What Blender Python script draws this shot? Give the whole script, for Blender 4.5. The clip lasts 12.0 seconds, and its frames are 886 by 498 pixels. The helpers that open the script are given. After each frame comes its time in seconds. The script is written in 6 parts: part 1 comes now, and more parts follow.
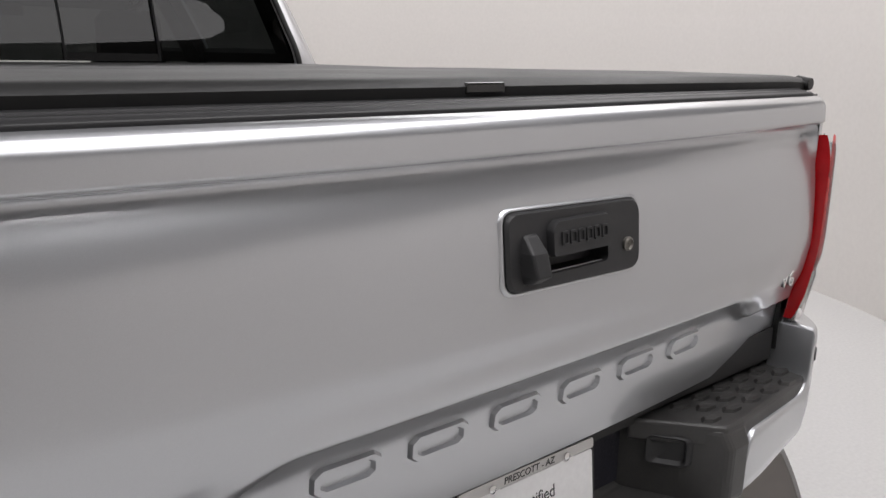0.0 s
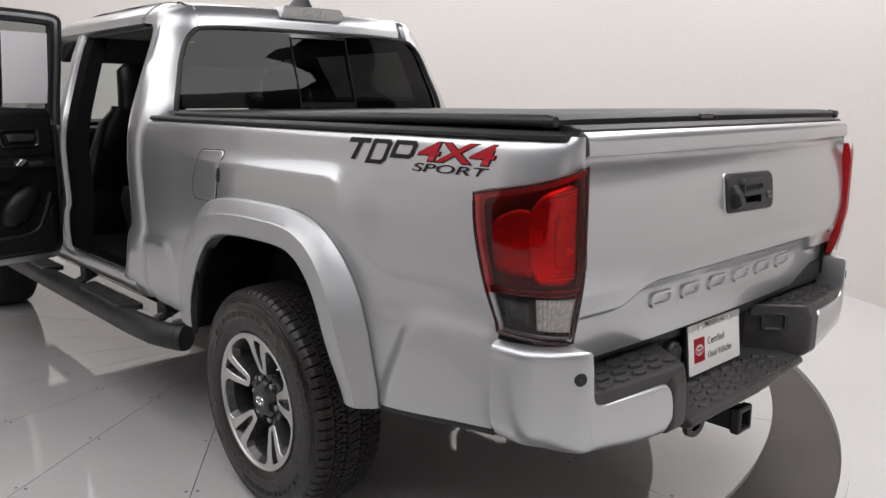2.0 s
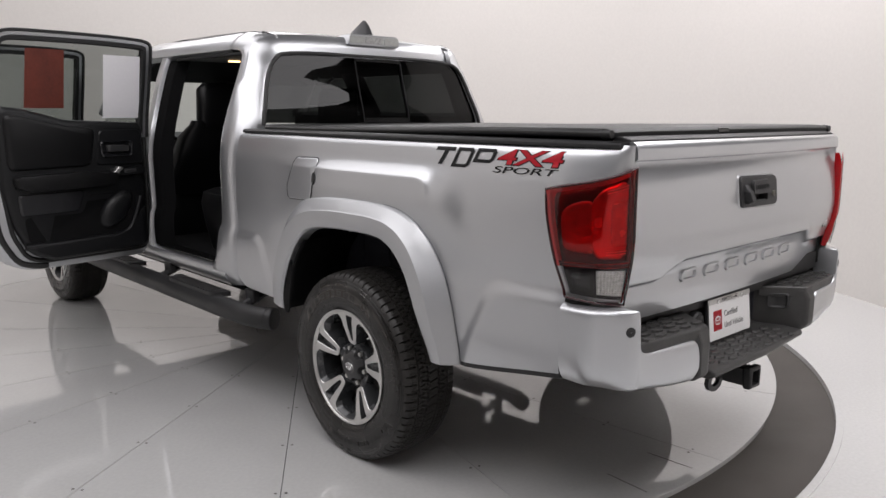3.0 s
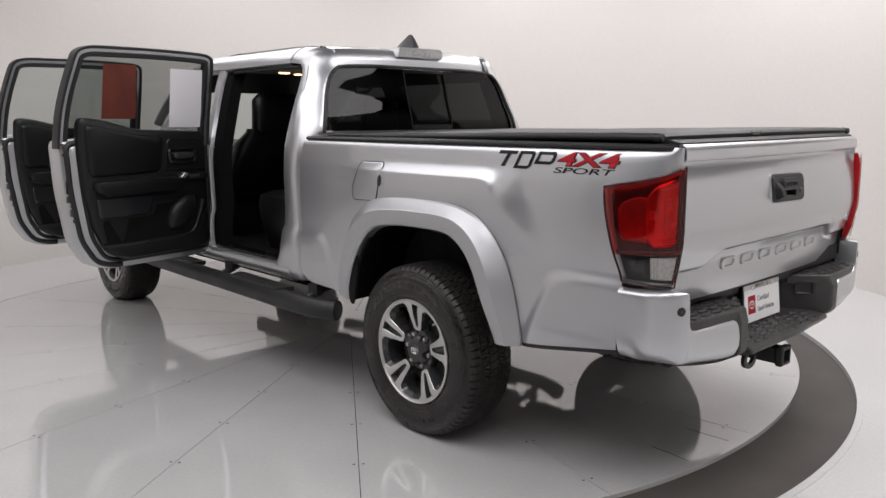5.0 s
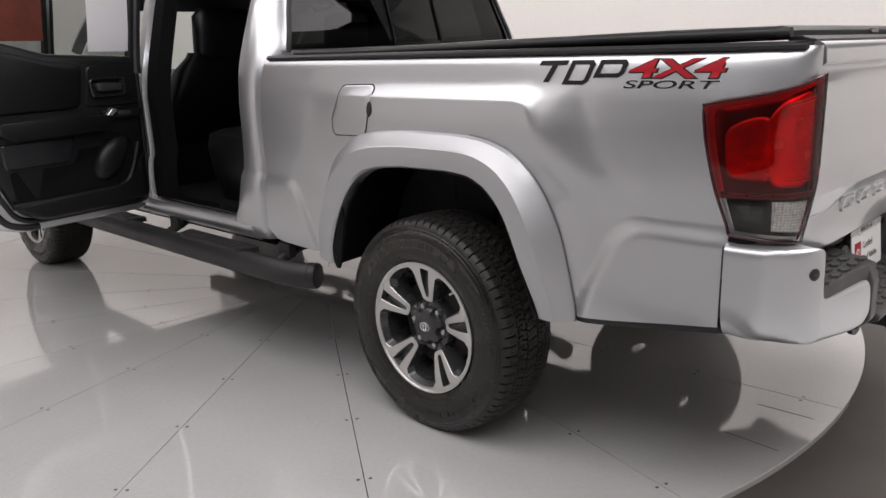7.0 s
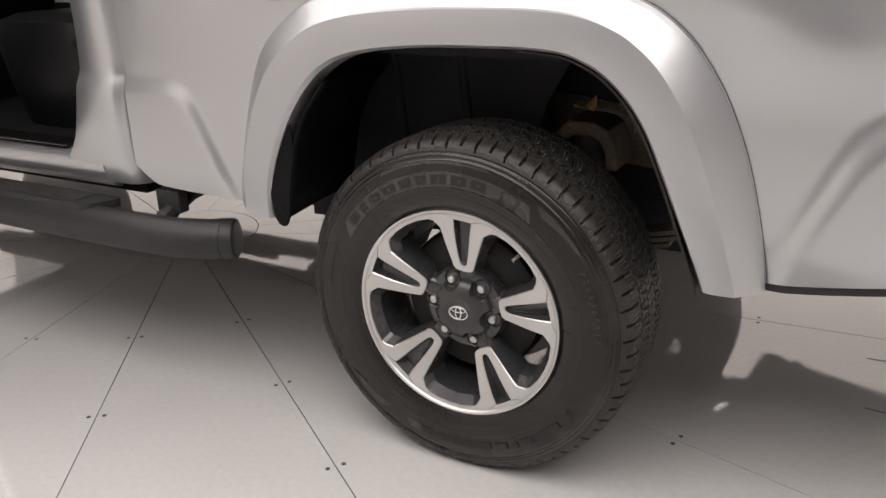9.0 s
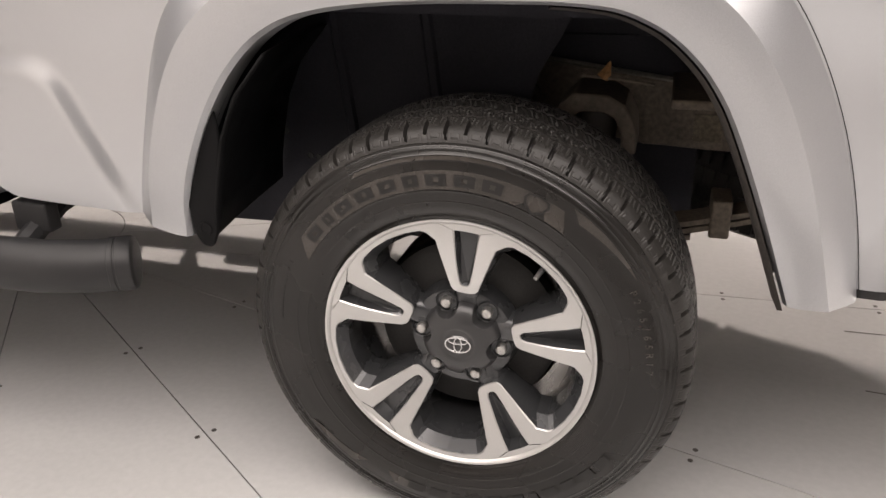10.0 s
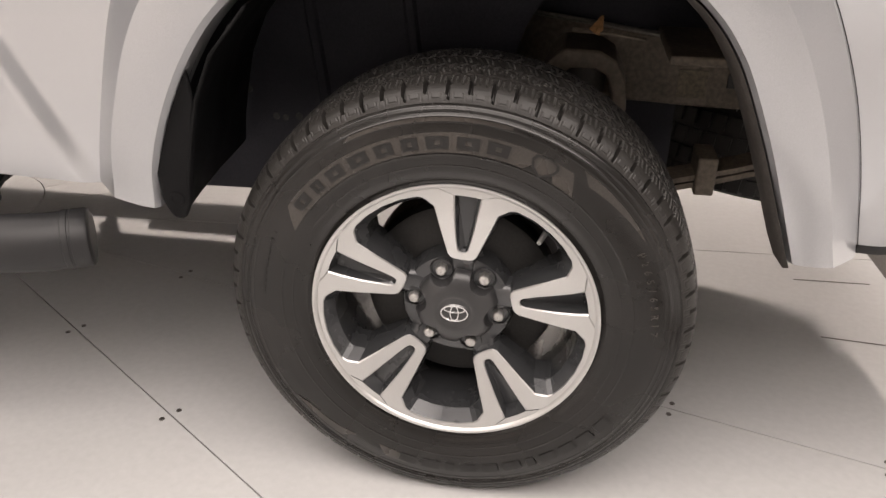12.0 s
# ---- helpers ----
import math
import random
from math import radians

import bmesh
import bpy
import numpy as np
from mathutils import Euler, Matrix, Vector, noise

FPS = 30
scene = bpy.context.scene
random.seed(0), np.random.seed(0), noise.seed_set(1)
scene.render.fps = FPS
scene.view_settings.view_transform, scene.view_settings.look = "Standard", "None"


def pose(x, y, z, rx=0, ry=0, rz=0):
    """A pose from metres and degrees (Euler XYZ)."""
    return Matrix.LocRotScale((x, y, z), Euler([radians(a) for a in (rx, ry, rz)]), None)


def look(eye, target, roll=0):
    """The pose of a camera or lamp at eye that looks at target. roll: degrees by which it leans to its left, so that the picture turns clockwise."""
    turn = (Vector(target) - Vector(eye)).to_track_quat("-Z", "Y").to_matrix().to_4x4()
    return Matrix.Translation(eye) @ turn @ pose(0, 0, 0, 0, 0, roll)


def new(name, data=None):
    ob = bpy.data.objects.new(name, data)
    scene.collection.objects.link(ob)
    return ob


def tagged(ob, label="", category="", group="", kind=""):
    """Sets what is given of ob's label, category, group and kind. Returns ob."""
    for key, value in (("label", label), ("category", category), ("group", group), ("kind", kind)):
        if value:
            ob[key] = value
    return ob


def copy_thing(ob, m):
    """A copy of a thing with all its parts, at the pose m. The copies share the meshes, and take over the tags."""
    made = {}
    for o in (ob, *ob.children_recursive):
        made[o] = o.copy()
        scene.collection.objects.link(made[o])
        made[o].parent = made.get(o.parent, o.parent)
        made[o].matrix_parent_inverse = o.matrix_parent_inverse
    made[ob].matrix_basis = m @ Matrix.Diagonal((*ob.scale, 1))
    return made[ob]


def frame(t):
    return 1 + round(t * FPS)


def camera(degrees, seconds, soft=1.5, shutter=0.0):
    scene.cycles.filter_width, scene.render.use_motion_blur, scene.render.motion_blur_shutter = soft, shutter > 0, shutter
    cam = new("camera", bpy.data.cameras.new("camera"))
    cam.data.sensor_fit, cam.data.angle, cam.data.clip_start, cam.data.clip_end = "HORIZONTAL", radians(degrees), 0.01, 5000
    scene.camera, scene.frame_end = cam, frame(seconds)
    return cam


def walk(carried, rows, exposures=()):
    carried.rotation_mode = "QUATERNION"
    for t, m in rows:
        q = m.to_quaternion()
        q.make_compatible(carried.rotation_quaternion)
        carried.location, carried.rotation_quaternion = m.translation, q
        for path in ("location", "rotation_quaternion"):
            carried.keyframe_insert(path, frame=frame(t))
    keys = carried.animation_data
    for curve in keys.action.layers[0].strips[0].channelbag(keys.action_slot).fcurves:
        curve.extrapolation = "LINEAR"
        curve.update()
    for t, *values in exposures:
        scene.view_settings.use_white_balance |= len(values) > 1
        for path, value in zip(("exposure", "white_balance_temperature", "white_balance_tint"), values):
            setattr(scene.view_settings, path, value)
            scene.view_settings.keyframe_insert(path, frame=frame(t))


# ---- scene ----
cam = camera(59.0, 12.0)
PATH = [
    (0, (-0.836, -1.884, 1.354), (0.397, -0.386, 0.869), 1.0),
    (0.5, (-1.176, -1.989, 1.328), (0.104, -0.516, 0.888), 0.6),
    (1, (-1.511, -2.119, 1.334), (-0.2, -0.668, 0.916), 0.3),
    (1.5, (-1.826, -2.177, 1.346), (-0.499, -0.733, 0.95), 0.2),
    (2, (-2.135, -2.207, 1.357), (-0.801, -0.765, 0.978), 0.2),
    (2.5, (-2.418, -2.334, 1.353), (-1.08, -0.892, 0.988), 0.3),
    (3, (-2.667, -2.435, 1.365), (-1.329, -0.989, 1.021), 0.3),
    (3.5, (-2.912, -2.498, 1.377), (-1.577, -1.045, 1.051), 0.2),
    (5.5, (-3.05, -2.516, 1.371), (-1.717, -1.064, 1.035), -0.6),
    (6, (-2.918, -2.363, 1.338), (-1.575, -0.929, 0.965), -0.9),
    (6.5, (-2.769, -2.113, 1.321), (-1.403, -0.716, 0.895), -1.3),
    (7, (-2.696, -1.803, 1.286), (-1.296, -0.461, 0.795), -1.6),
    (7.2, (-2.664, -1.682, 1.274), (-1.248, -0.37, 0.751), -1.9),
    (8.8, (-2.313, -0.779, 1.099), (-0.689, 0.175, 0.426), -1.4),
    (9, (-2.243, -0.687, 1.083), (-0.599, 0.205, 0.374), -1.6),
    (9.5, (-2.095, -0.453, 1.081), (-0.392, 0.249, 0.302), -1.4),
    (10, (-1.998, -0.292, 1.053), (-0.248, 0.218, 0.229), -0.9),
    (10.5, (-1.979, -0.172, 1.044), (-0.211, 0.165, 0.172), -0.3),
    (11, (-1.978, -0.159, 1.038), (-0.217, 0.099, 0.126), -0.1),
    (11.5, (-1.983, -0.144, 1.043), (-0.226, 0.083, 0.115), 0.4),
    (12, (-1.971, -0.143, 1.047), (-0.221, 0.127, 0.116), 0.7),
]
walk(cam, [(t, look(eye, target, roll)) for t, eye, target, roll in PATH],
     [(0.0, 0.24, 6450, 13), (0.7, 0.42, 6480, 13), (1.5, 0.4, 6500, 13), (3.5, 0.4, 6450, 14), (5.5, 0.42, 6450, 14), (7.0, 0.5, 6550, 15), (8.8, 1.0, 6900, 15), (9.5, 1.27, 7050, 16), (10.5, 1.44, 7200, 17), (12.0, 1.5, 7200, 17)])


# ---- light ----
scene.world = bpy.data.worlds.new("studio_world")
scene.world.use_nodes = True
scene.world.node_tree.nodes["Background"].inputs[0].default_value = (0.9, 0.93, 1.0, 1)
scene.world.node_tree.nodes["Background"].inputs[1].default_value = 0.02


def area_light(name, x, y, z, sx, sy, watts, target=None, colour=(1.0, 0.985, 0.975)):
    data = bpy.data.lights.new(name, "AREA")
    data.shape, data.size, data.size_y, data.energy, data.color = "RECTANGLE", sx, sy, watts, colour
    ob = new(name, data)
    ob.matrix_world = look((x, y, z), target or (x, y + 0.001, 0))
    return ob


CX, CY = 0.0, 1.765          # the turntable's centre
CEIL = 3.4
for lx, ly, lw in [(-1.8, 3.0, 28), (-2.8, 0.6, 42), (-2.5, -1.9, 44), (0.7, -2.4, 84), (3.1, 0.2, 56), (2.4, 2.9, 42), (0.8, 4.6, 30)]:
    area_light("ceiling_softbox", lx, ly, CEIL - 0.12, 2.6, 2.5, lw)


# ---- materials ----
def shade(name, colour, rough=0.5, metal=0.0, coat=0.0, bump=0.0, scale=60.0, vary=0.08, stains=0.0, stain_scale=3.0, spec=0.5, detail=4.0, coat_rough=0.12):
    """A procedural surface: base colour varied at two scales, rough at one, with fine relief."""
    m = bpy.data.materials.new(name)
    m.use_nodes = True
    nt = m.node_tree
    b = nt.nodes["Principled BSDF"]
    b.inputs["Metallic"].default_value = metal
    b.inputs["Coat Weight"].default_value = coat
    b.inputs["Coat Roughness"].default_value = coat_rough
    b.inputs["Specular IOR Level"].default_value = spec
    tc = nt.nodes.new("ShaderNodeTexCoord")
    fine = nt.nodes.new("ShaderNodeTexNoise")
    fine.inputs["Scale"].default_value, fine.inputs["Detail"].default_value = scale, detail
    nt.links.new(tc.outputs["Object"], fine.inputs["Vector"])
    broad = nt.nodes.new("ShaderNodeTexNoise")
    broad.inputs["Scale"].default_value, broad.inputs["Detail"].default_value = stain_scale, 6.0
    nt.links.new(tc.outputs["Object"], broad.inputs["Vector"])
    ramp = nt.nodes.new("ShaderNodeMapRange")
    ramp.inputs["From Min"].default_value, ramp.inputs["From Max"].default_value = 0.3, 0.7
    ramp.inputs["To Min"].default_value, ramp.inputs["To Max"].default_value = 1 - vary, 1 + vary
    nt.links.new(fine.outputs["Fac"], ramp.inputs["Value"])
    ramp2 = nt.nodes.new("ShaderNodeMapRange")
    ramp2.inputs["From Min"].default_value, ramp2.inputs["From Max"].default_value = 0.35, 0.75
    ramp2.inputs["To Min"].default_value, ramp2.inputs["To Max"].default_value = 1.0, 1.0 - stains
    nt.links.new(broad.outputs["Fac"], ramp2.inputs["Value"])
    mul = nt.nodes.new("ShaderNodeMath")
    mul.operation = "MULTIPLY"
    nt.links.new(ramp.outputs[0], mul.inputs[0])
    nt.links.new(ramp2.outputs[0], mul.inputs[1])
    mix = nt.nodes.new("ShaderNodeVectorMath")
    mix.operation = "SCALE"
    mix.inputs[0].default_value = colour
    nt.links.new(mul.outputs[0], mix.inputs["Scale"])
    nt.links.new(mix.outputs[0], b.inputs["Base Color"])
    rr = nt.nodes.new("ShaderNodeMapRange")
    rr.inputs["From Min"].default_value, rr.inputs["From Max"].default_value = 0.3, 0.7
    rr.inputs["To Min"].default_value, rr.inputs["To Max"].default_value = max(rough - 0.05, 0.02), min(rough + 0.05, 1)
    nt.links.new(broad.outputs["Fac"], rr.inputs["Value"])
    nt.links.new(rr.outputs[0], b.inputs["Roughness"])
    if bump:
        bp = nt.nodes.new("ShaderNodeBump")
        bp.inputs["Strength"].default_value, bp.inputs["Distance"].default_value = 1.0, bump
        nt.links.new(fine.outputs["Fac"], bp.inputs["Height"])
        nt.links.new(bp.outputs[0], b.inputs["Normal"])
    return m


def glass(name, tint, rough=0.0, ior=1.45):
    """A thin tinted pane: it lets light straight through and mirrors by Fresnel."""
    m = bpy.data.materials.new(name)
    m.use_nodes = True
    nt = m.node_tree
    out = nt.nodes["Material Output"]
    nt.nodes.remove(nt.nodes["Principled BSDF"])
    tr = nt.nodes.new("ShaderNodeBsdfTransparent")
    tr.inputs[0].default_value = (*tint, 1)
    gl = nt.nodes.new("ShaderNodeBsdfGlossy")
    gl.inputs["Roughness"].default_value = rough
    fr = nt.nodes.new("ShaderNodeFresnel")
    fr.inputs[0].default_value = ior
    mx = nt.nodes.new("ShaderNodeMixShader")
    nt.links.new(fr.outputs[0], mx.inputs[0])
    nt.links.new(tr.outputs[0], mx.inputs[1])
    nt.links.new(gl.outputs[0], mx.inputs[2])
    nt.links.new(mx.outputs[0], out.inputs[0])
    return m


def glow(name, colour, strength):
    m = bpy.data.materials.new(name)
    m.use_nodes = True
    b = m.node_tree.nodes["Principled BSDF"]
    b.inputs["Base Color"].default_value = (*colour, 1)
    b.inputs["Emission Color"].default_value = (*colour, 1)
    b.inputs["Emission Strength"].default_value = strength
    return m


M = dict(
    paint=shade("silver_metallic_paint", (0.515, 0.526, 0.545), 0.33, 0.85, 1.0, 0.00002, 1800, 0.06, 0.03, 1.5, coat_rough=0.05),
    flare_paint=shade("silver_painted_moulding", (0.46, 0.468, 0.483), 0.42, 0.75, 0.5, 0.00004, 900, 0.07, 0.04, 2.5, coat_rough=0.12),
    plastic=shade("black_textured_plastic", (0.021, 0.021, 0.022), 0.46, 0, 0, 0.0001, 900, 0.2, 0.2, 5, 0.4),
    grey_plastic=shade("dark_grey_step_plastic", (0.045, 0.044, 0.043), 0.42, 0, 0, 0.0001, 700, 0.25, 0.35, 9, 0.4),
    gloss_black=shade("gloss_black_plastic", (0.008, 0.008, 0.008), 0.12, 0, 0.3, 0, 60, 0.1),
    rubber=shade("tyre_tread_rubber", (0.024, 0.0224, 0.0208), 0.42, 0, 0, 0.00003, 420, 0.25, 0.3, 11, 0.35),
    sidewall=shade("tyre_sidewall_rubber", (0.0080, 0.0067, 0.0057), 0.27, 0, 0.0, 0.0, 500, 0.2, 0.6, 9, 0.5),
    # pale band rubber; also colours the painted sheen arcs on the tyre's top
    dusty=shade("dusty_and_sheen_tyre_band", (0.046, 0.040, 0.035), 0.28, 0, 0, 0.0001, 300, 0.2, 0.55, 9),
    cap=shade("dark_grey_cap", (0.035, 0.035, 0.036), 0.38, 0.2, 0.2, 0.00005, 700, 0.1),
    nut=shade("dull_nut_metal", (0.55, 0.54, 0.52), 0.32, 0.9, 0, 0.0001, 300, 0.15, 0.2, 60),
    drum=shade("brake_drum_black", (0.02, 0.019, 0.018), 0.6, 0.2, 0, 0.0003, 200, 0.3, 0.3, 12),
    seal=shade("rubber_seal", (0.012, 0.012, 0.012), 0.5, 0, 0, 0.0001, 300, 0.1),
    vinyl=shade("cover_black_vinyl", (0.010, 0.010, 0.010), 0.48, 0, 0, 0.0002, 1200, 0.15, 0.1, 4),
    alloy=shade("machined_alloy", (0.58, 0.575, 0.565), 0.40, 0.9, 0.1, 0.00002, 800, 0.05),
    dark_alloy=shade("charcoal_painted_alloy", (0.055, 0.057, 0.060), 0.26, 0.35, 0.35, 0.00003, 600, 0.1, 0.2, 14),
    chrome=shade("chrome", (0.8, 0.8, 0.8), 0.1, 1.0, 0, 0, 60, 0.02),
    frame=shade("dusty_frame_paint", (0.11, 0.088, 0.066), 0.65, 0, 0, 0.0006, 120, 0.35, 0.45, 12),
    liner=shade("wheel_well_liner", (0.022, 0.022, 0.029), 0.6, 0, 0, 0.0005, 250, 0.2, 0.3, 8, 0.2),
    guard=shade("dusty_guard_plastic", (0.035, 0.030, 0.026), 0.6, 0, 0, 0.0005, 200, 0.3, 0.3, 15),
    guard_black=shade("black_guard_plastic", (0.006, 0.006, 0.0065), 0.55, 0, 0, 0.0003, 300, 0.2, 0.3, 15, 0.12),
    mark_black=shade("moulded_black_rubber", (0.007, 0.0065, 0.006), 0.5, 0, 0, 0.0001, 300, 0.1),
    # silver fin: its shade is put into this dark grey colour
    fin=shade("shaded_silver_fin_paint", (0.05, 0.05, 0.053), 0.45, 0.3, 0.1, 0, 300, 0.05),
    plate_dust=shade("dusty_stamped_plate", (0.13, 0.105, 0.07), 0.6, 0.1, 0, 0.0005, 150, 0.4, 0.5, 30),
    steel=shade("dull_steel", (0.2, 0.19, 0.17), 0.5, 0.8, 0, 0.0004, 200, 0.2, 0.4, 15),
    rust=shade("rusty_bolt", (0.28, 0.14, 0.05), 0.7, 0.2, 0, 0.0005, 200, 0.3, 0.3, 20),
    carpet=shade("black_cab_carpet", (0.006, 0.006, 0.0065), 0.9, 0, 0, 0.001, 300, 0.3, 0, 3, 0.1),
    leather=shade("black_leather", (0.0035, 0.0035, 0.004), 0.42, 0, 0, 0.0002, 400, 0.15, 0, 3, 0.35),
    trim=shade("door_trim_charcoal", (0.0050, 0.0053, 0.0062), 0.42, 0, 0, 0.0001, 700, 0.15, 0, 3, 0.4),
    trim_gloss=shade("piano_black_trim", (0.012, 0.012, 0.014), 0.22, 0, 0.3, 0, 60, 0.1),
    red=shade("red_vinyl", (0.33, 0.006, 0.014), 0.5, 0, 0, 0, 80, 0.05, 0, 3, 0.2),
    decal_black=shade("black_vinyl", (0.008, 0.008, 0.0085), 0.5, 0, 0, 0, 80, 0.05, 0, 3, 0.2),
    print_grey=shade("dark_grey_print", (0.06, 0.06, 0.062), 0.5, 0, 0, 0, 80, 0.05, 0, 3, 0.2),
    white=shade("white_plate_enamel", (0.82, 0.82, 0.82), 0.35, 0, 0.3, 0, 90, 0.03),
    paper=shade("white_paper", (0.86, 0.85, 0.88), 0.7, 0, 0, 0.0001, 200, 0.03),
    orange=shade("orange_red_sheet", (0.15, 0.032, 0.02), 0.45, 0, 0, 0.0001, 90, 0.1, 0.35, 9),
    lamp_red=shade("red_reflector", (0.95, 0.22, 0.18), 0.22, 0.65, 0.2, 0.0025, 38, 0.1, 0.35, 9, detail=1.0),
    lamp_bright=shade("bright_red_reflector", (0.97, 0.62, 0.55), 0.25, 0.35, 0.2, 0.001, 60, 0.1, 0.2, 12, detail=1.0),
    lamp_side=shade("deep_red_reflector", (0.62, 0.14, 0.12), 0.25, 0.6, 0.2, 0.0025, 45, 0.1, 0.3, 12, detail=1.0),
    lamp_edge_red=shade("solid_red_lens_edge", (0.40, 0.006, 0.009), 0.2, 0, 0.3, 0, 60, 0.1, 0.2, 15),
    lamp_maroon=shade("maroon_frame", (0.05, 0.004, 0.006), 0.15, 0, 0.5, 0, 60, 0.1),
    lamp_dark=shade("dark_red_housing", (0.035, 0.003, 0.005), 0.15, 0, 0.3, 0, 60, 0.1),
    lamp_grey=shade("grey_reflector", (0.05, 0.05, 0.05), 0.25, 0.5, 0.0, 0.001, 60, 0.1, detail=1.0),
    shell_red=glass("red_lamp_cover", (0.97, 0.10, 0.10)),
    shell_clear=glass("clear_lamp_cover", (0.98, 0.96, 0.96)),
    lamp_clear=shade("clear_reverse_lens", (0.88, 0.88, 0.86), 0.12, 0.6, 0.5, 0, 100, 0.25),
    lamp_lens=shade("silvered_lamp_lens", (0.86, 0.87, 0.84), 0.16, 0.55, 0.8, 0, 240, 0.25),
    lamp_smoke=shade("smoked_lens", (0.012, 0.008, 0.009), 0.25, 0.0, 0.0, 0, 60, 0.1, 0, 3, 0.2),
    table=shade("white_painted_deck", (0.55, 0.55, 0.545), 0.05, 0, 0.6, 0.0, 60, 0.03, 0.12, 1.2, 1.0, coat_rough=0.035),
    floor=shade("white_studio_floor", (0.58, 0.58, 0.575), 0.16, 0, 0.3, 0.0002, 70, 0.04, 0.06, 0.8),
    ring=shade("dark_brown_carpet", (0.075, 0.066, 0.06), 0.75, 0, 0, 0.001, 350, 0.3, 0.12, 2.5),
    wall=shade("warm_white_wall_paint", (0.66, 0.635, 0.61), 0.75, 0, 0, 0.0002, 40, 0.02, 0.03, 0.6),
    # for the unseen upper walls added to darken the paint's reflections
    unseen_dark=shade("unseen_dark_wall_paint", (0.055, 0.053, 0.052), 0.8, 0, 0, 0.0003, 60, 0.05, 0.1, 1.0),
    ceiling=shade("ceiling_dark_grey", (0.15, 0.15, 0.15), 0.8, 0, 0, 0.0002, 40, 0.03),
    screw=shade("screw_steel", (0.12, 0.11, 0.1), 0.45, 0.7, 0, 0, 90, 0.2),
    pane_dark=glass("privacy_glass", (0.026, 0.028, 0.028), 0.0, 1.32),
    pane_mid=glass("tinted_door_glass", (0.36, 0.38, 0.37)),
    pane=glass("door_glass", (0.62, 0.66, 0.64)),
    lamp_lit=glow("dome_lamp_glow", (1.0, 0.62, 0.28), 3.0),
)


# ---- mesh helpers ----
def finish(name, bm, material, parent=None, label="", smooth=35, bevel=0.0, segs=2, solid=0.0, recalc=True):
    if recalc:
        bmesh.ops.recalc_face_normals(bm, faces=bm.faces)
    me = bpy.data.meshes.new(name)
    bm.to_mesh(me)
    bm.free()
    me.materials.append(material if not isinstance(material, str) else M[material])
    ob = new(name, me)
    if smooth:
        me.polygons.foreach_set("use_smooth", [True] * len(me.polygons))
        me.set_sharp_from_angle(angle=radians(smooth))
    if solid:
        s = ob.modifiers.new("thick", "SOLIDIFY")
        s.thickness, s.offset = solid, -1.0
    if bevel:
        b = ob.modifiers.new("edge", "BEVEL")
        b.width, b.segments, b.limit_method, b.angle_limit = bevel, segs, "ANGLE", radians(40)
        b.harden_normals = False
    if parent is not None:
        ob.parent = parent
    if label:
        ob["label"] = label
    return ob


part = finish


def facing(ob, way):
    """Turns a pane's faces towards the given way."""
    n = sum((p.normal for p in ob.data.polygons), Vector())
    if n.dot(Vector(way)) < 0:
        ob.data.flip_normals()


def thing(name, label, category, group="", kind="", at=(0, 0, 0)):
    e = new(name)
    e.empty_display_size = 0.2
    e.location = at
    return tagged(e, label, category, group, kind)


def grid_bm(rows, close_u=False, close_v=False, bm=None):
    """Quads through rows of points."""
    bm = bm or bmesh.new()
    vs = [[bm.verts.new(p) for p in r] for r in rows]
    n, k = len(vs), len(vs[0])
    for i in range(n if close_u else n - 1):
        for j in range(k if close_v else k - 1):
            a, b, c, d = vs[i][j], vs[i][(j + 1) % k], vs[(i + 1) % n][(j + 1) % k], vs[(i + 1) % n][j]
            if len({a, b, c, d}) == 4:
                bm.faces.new((a, b, c, d))
    return bm


def cap(bm, ring):
    bm.faces.new(ring)


def loft(rings, caps=True, bm=None):
    """A closed skin over rings of points."""
    bm = bm or bmesh.new()
    vs = [[bm.verts.new(p) for p in r] for r in rings]
    for a, b in zip(vs, vs[1:]):
        for j in range(len(a)):
            k = (j + 1) % len(a)
            bm.faces.new((a[j], a[k], b[k], b[j]))
    if caps:
        bm.faces.new(vs[0][::-1])
        bm.faces.new(vs[-1])
    return bm


def box_bm(x0, x1, y0, y1, z0, z1, bm=None):
    return loft([[(x0, y0, z), (x1, y0, z), (x1, y1, z), (x0, y1, z)] for z in (z0, z1)], bm=bm)


def prism(poly, place, depth0, depth1, bm=None):
    """A flat outline of (a, b) made solid: place(a, b, d) gives the point at depth d."""
    return loft([[place(a, b, d) for a, b in poly] for d in (depth0, depth1)], bm=bm)


def tube_bm(path, r, n=12, bm=None, flat=1.0):
    """A round bar along a path."""
    bm = bm or bmesh.new()
    pts = [Vector(p) for p in path]
    rings = []
    for i, p in enumerate(pts):
        d = (pts[min(i + 1, len(pts) - 1)] - pts[max(i - 1, 0)]).normalized()
        side = d.cross(Vector((0, 0, 1)))
        side = side.normalized() if side.length > 0.05 else Vector((1, 0, 0))
        up = side.cross(d).normalized()
        rr = r[i] if isinstance(r, (list, tuple)) else r
        rings.append([p + side * rr * math.cos(a) + up * rr * flat * math.sin(a) for a in [2 * math.pi * k / n for k in range(n)]])
    return loft(rings, bm=bm)


def revolve(profile, n, origin, axis_x=-1, bm=None, a0=0.0):
    """A lathe form round the x axis: profile of (distance out along the axis, radius)."""
    ox, oy, oz = origin
    rows = [[(ox + axis_x * d, oy + r * math.cos(a), oz + r * math.sin(a)) for a in [a0 + 2 * math.pi * k / n for k in range(n)]] for d, r in profile]
    return grid_bm(rows, close_v=True, bm=bm)


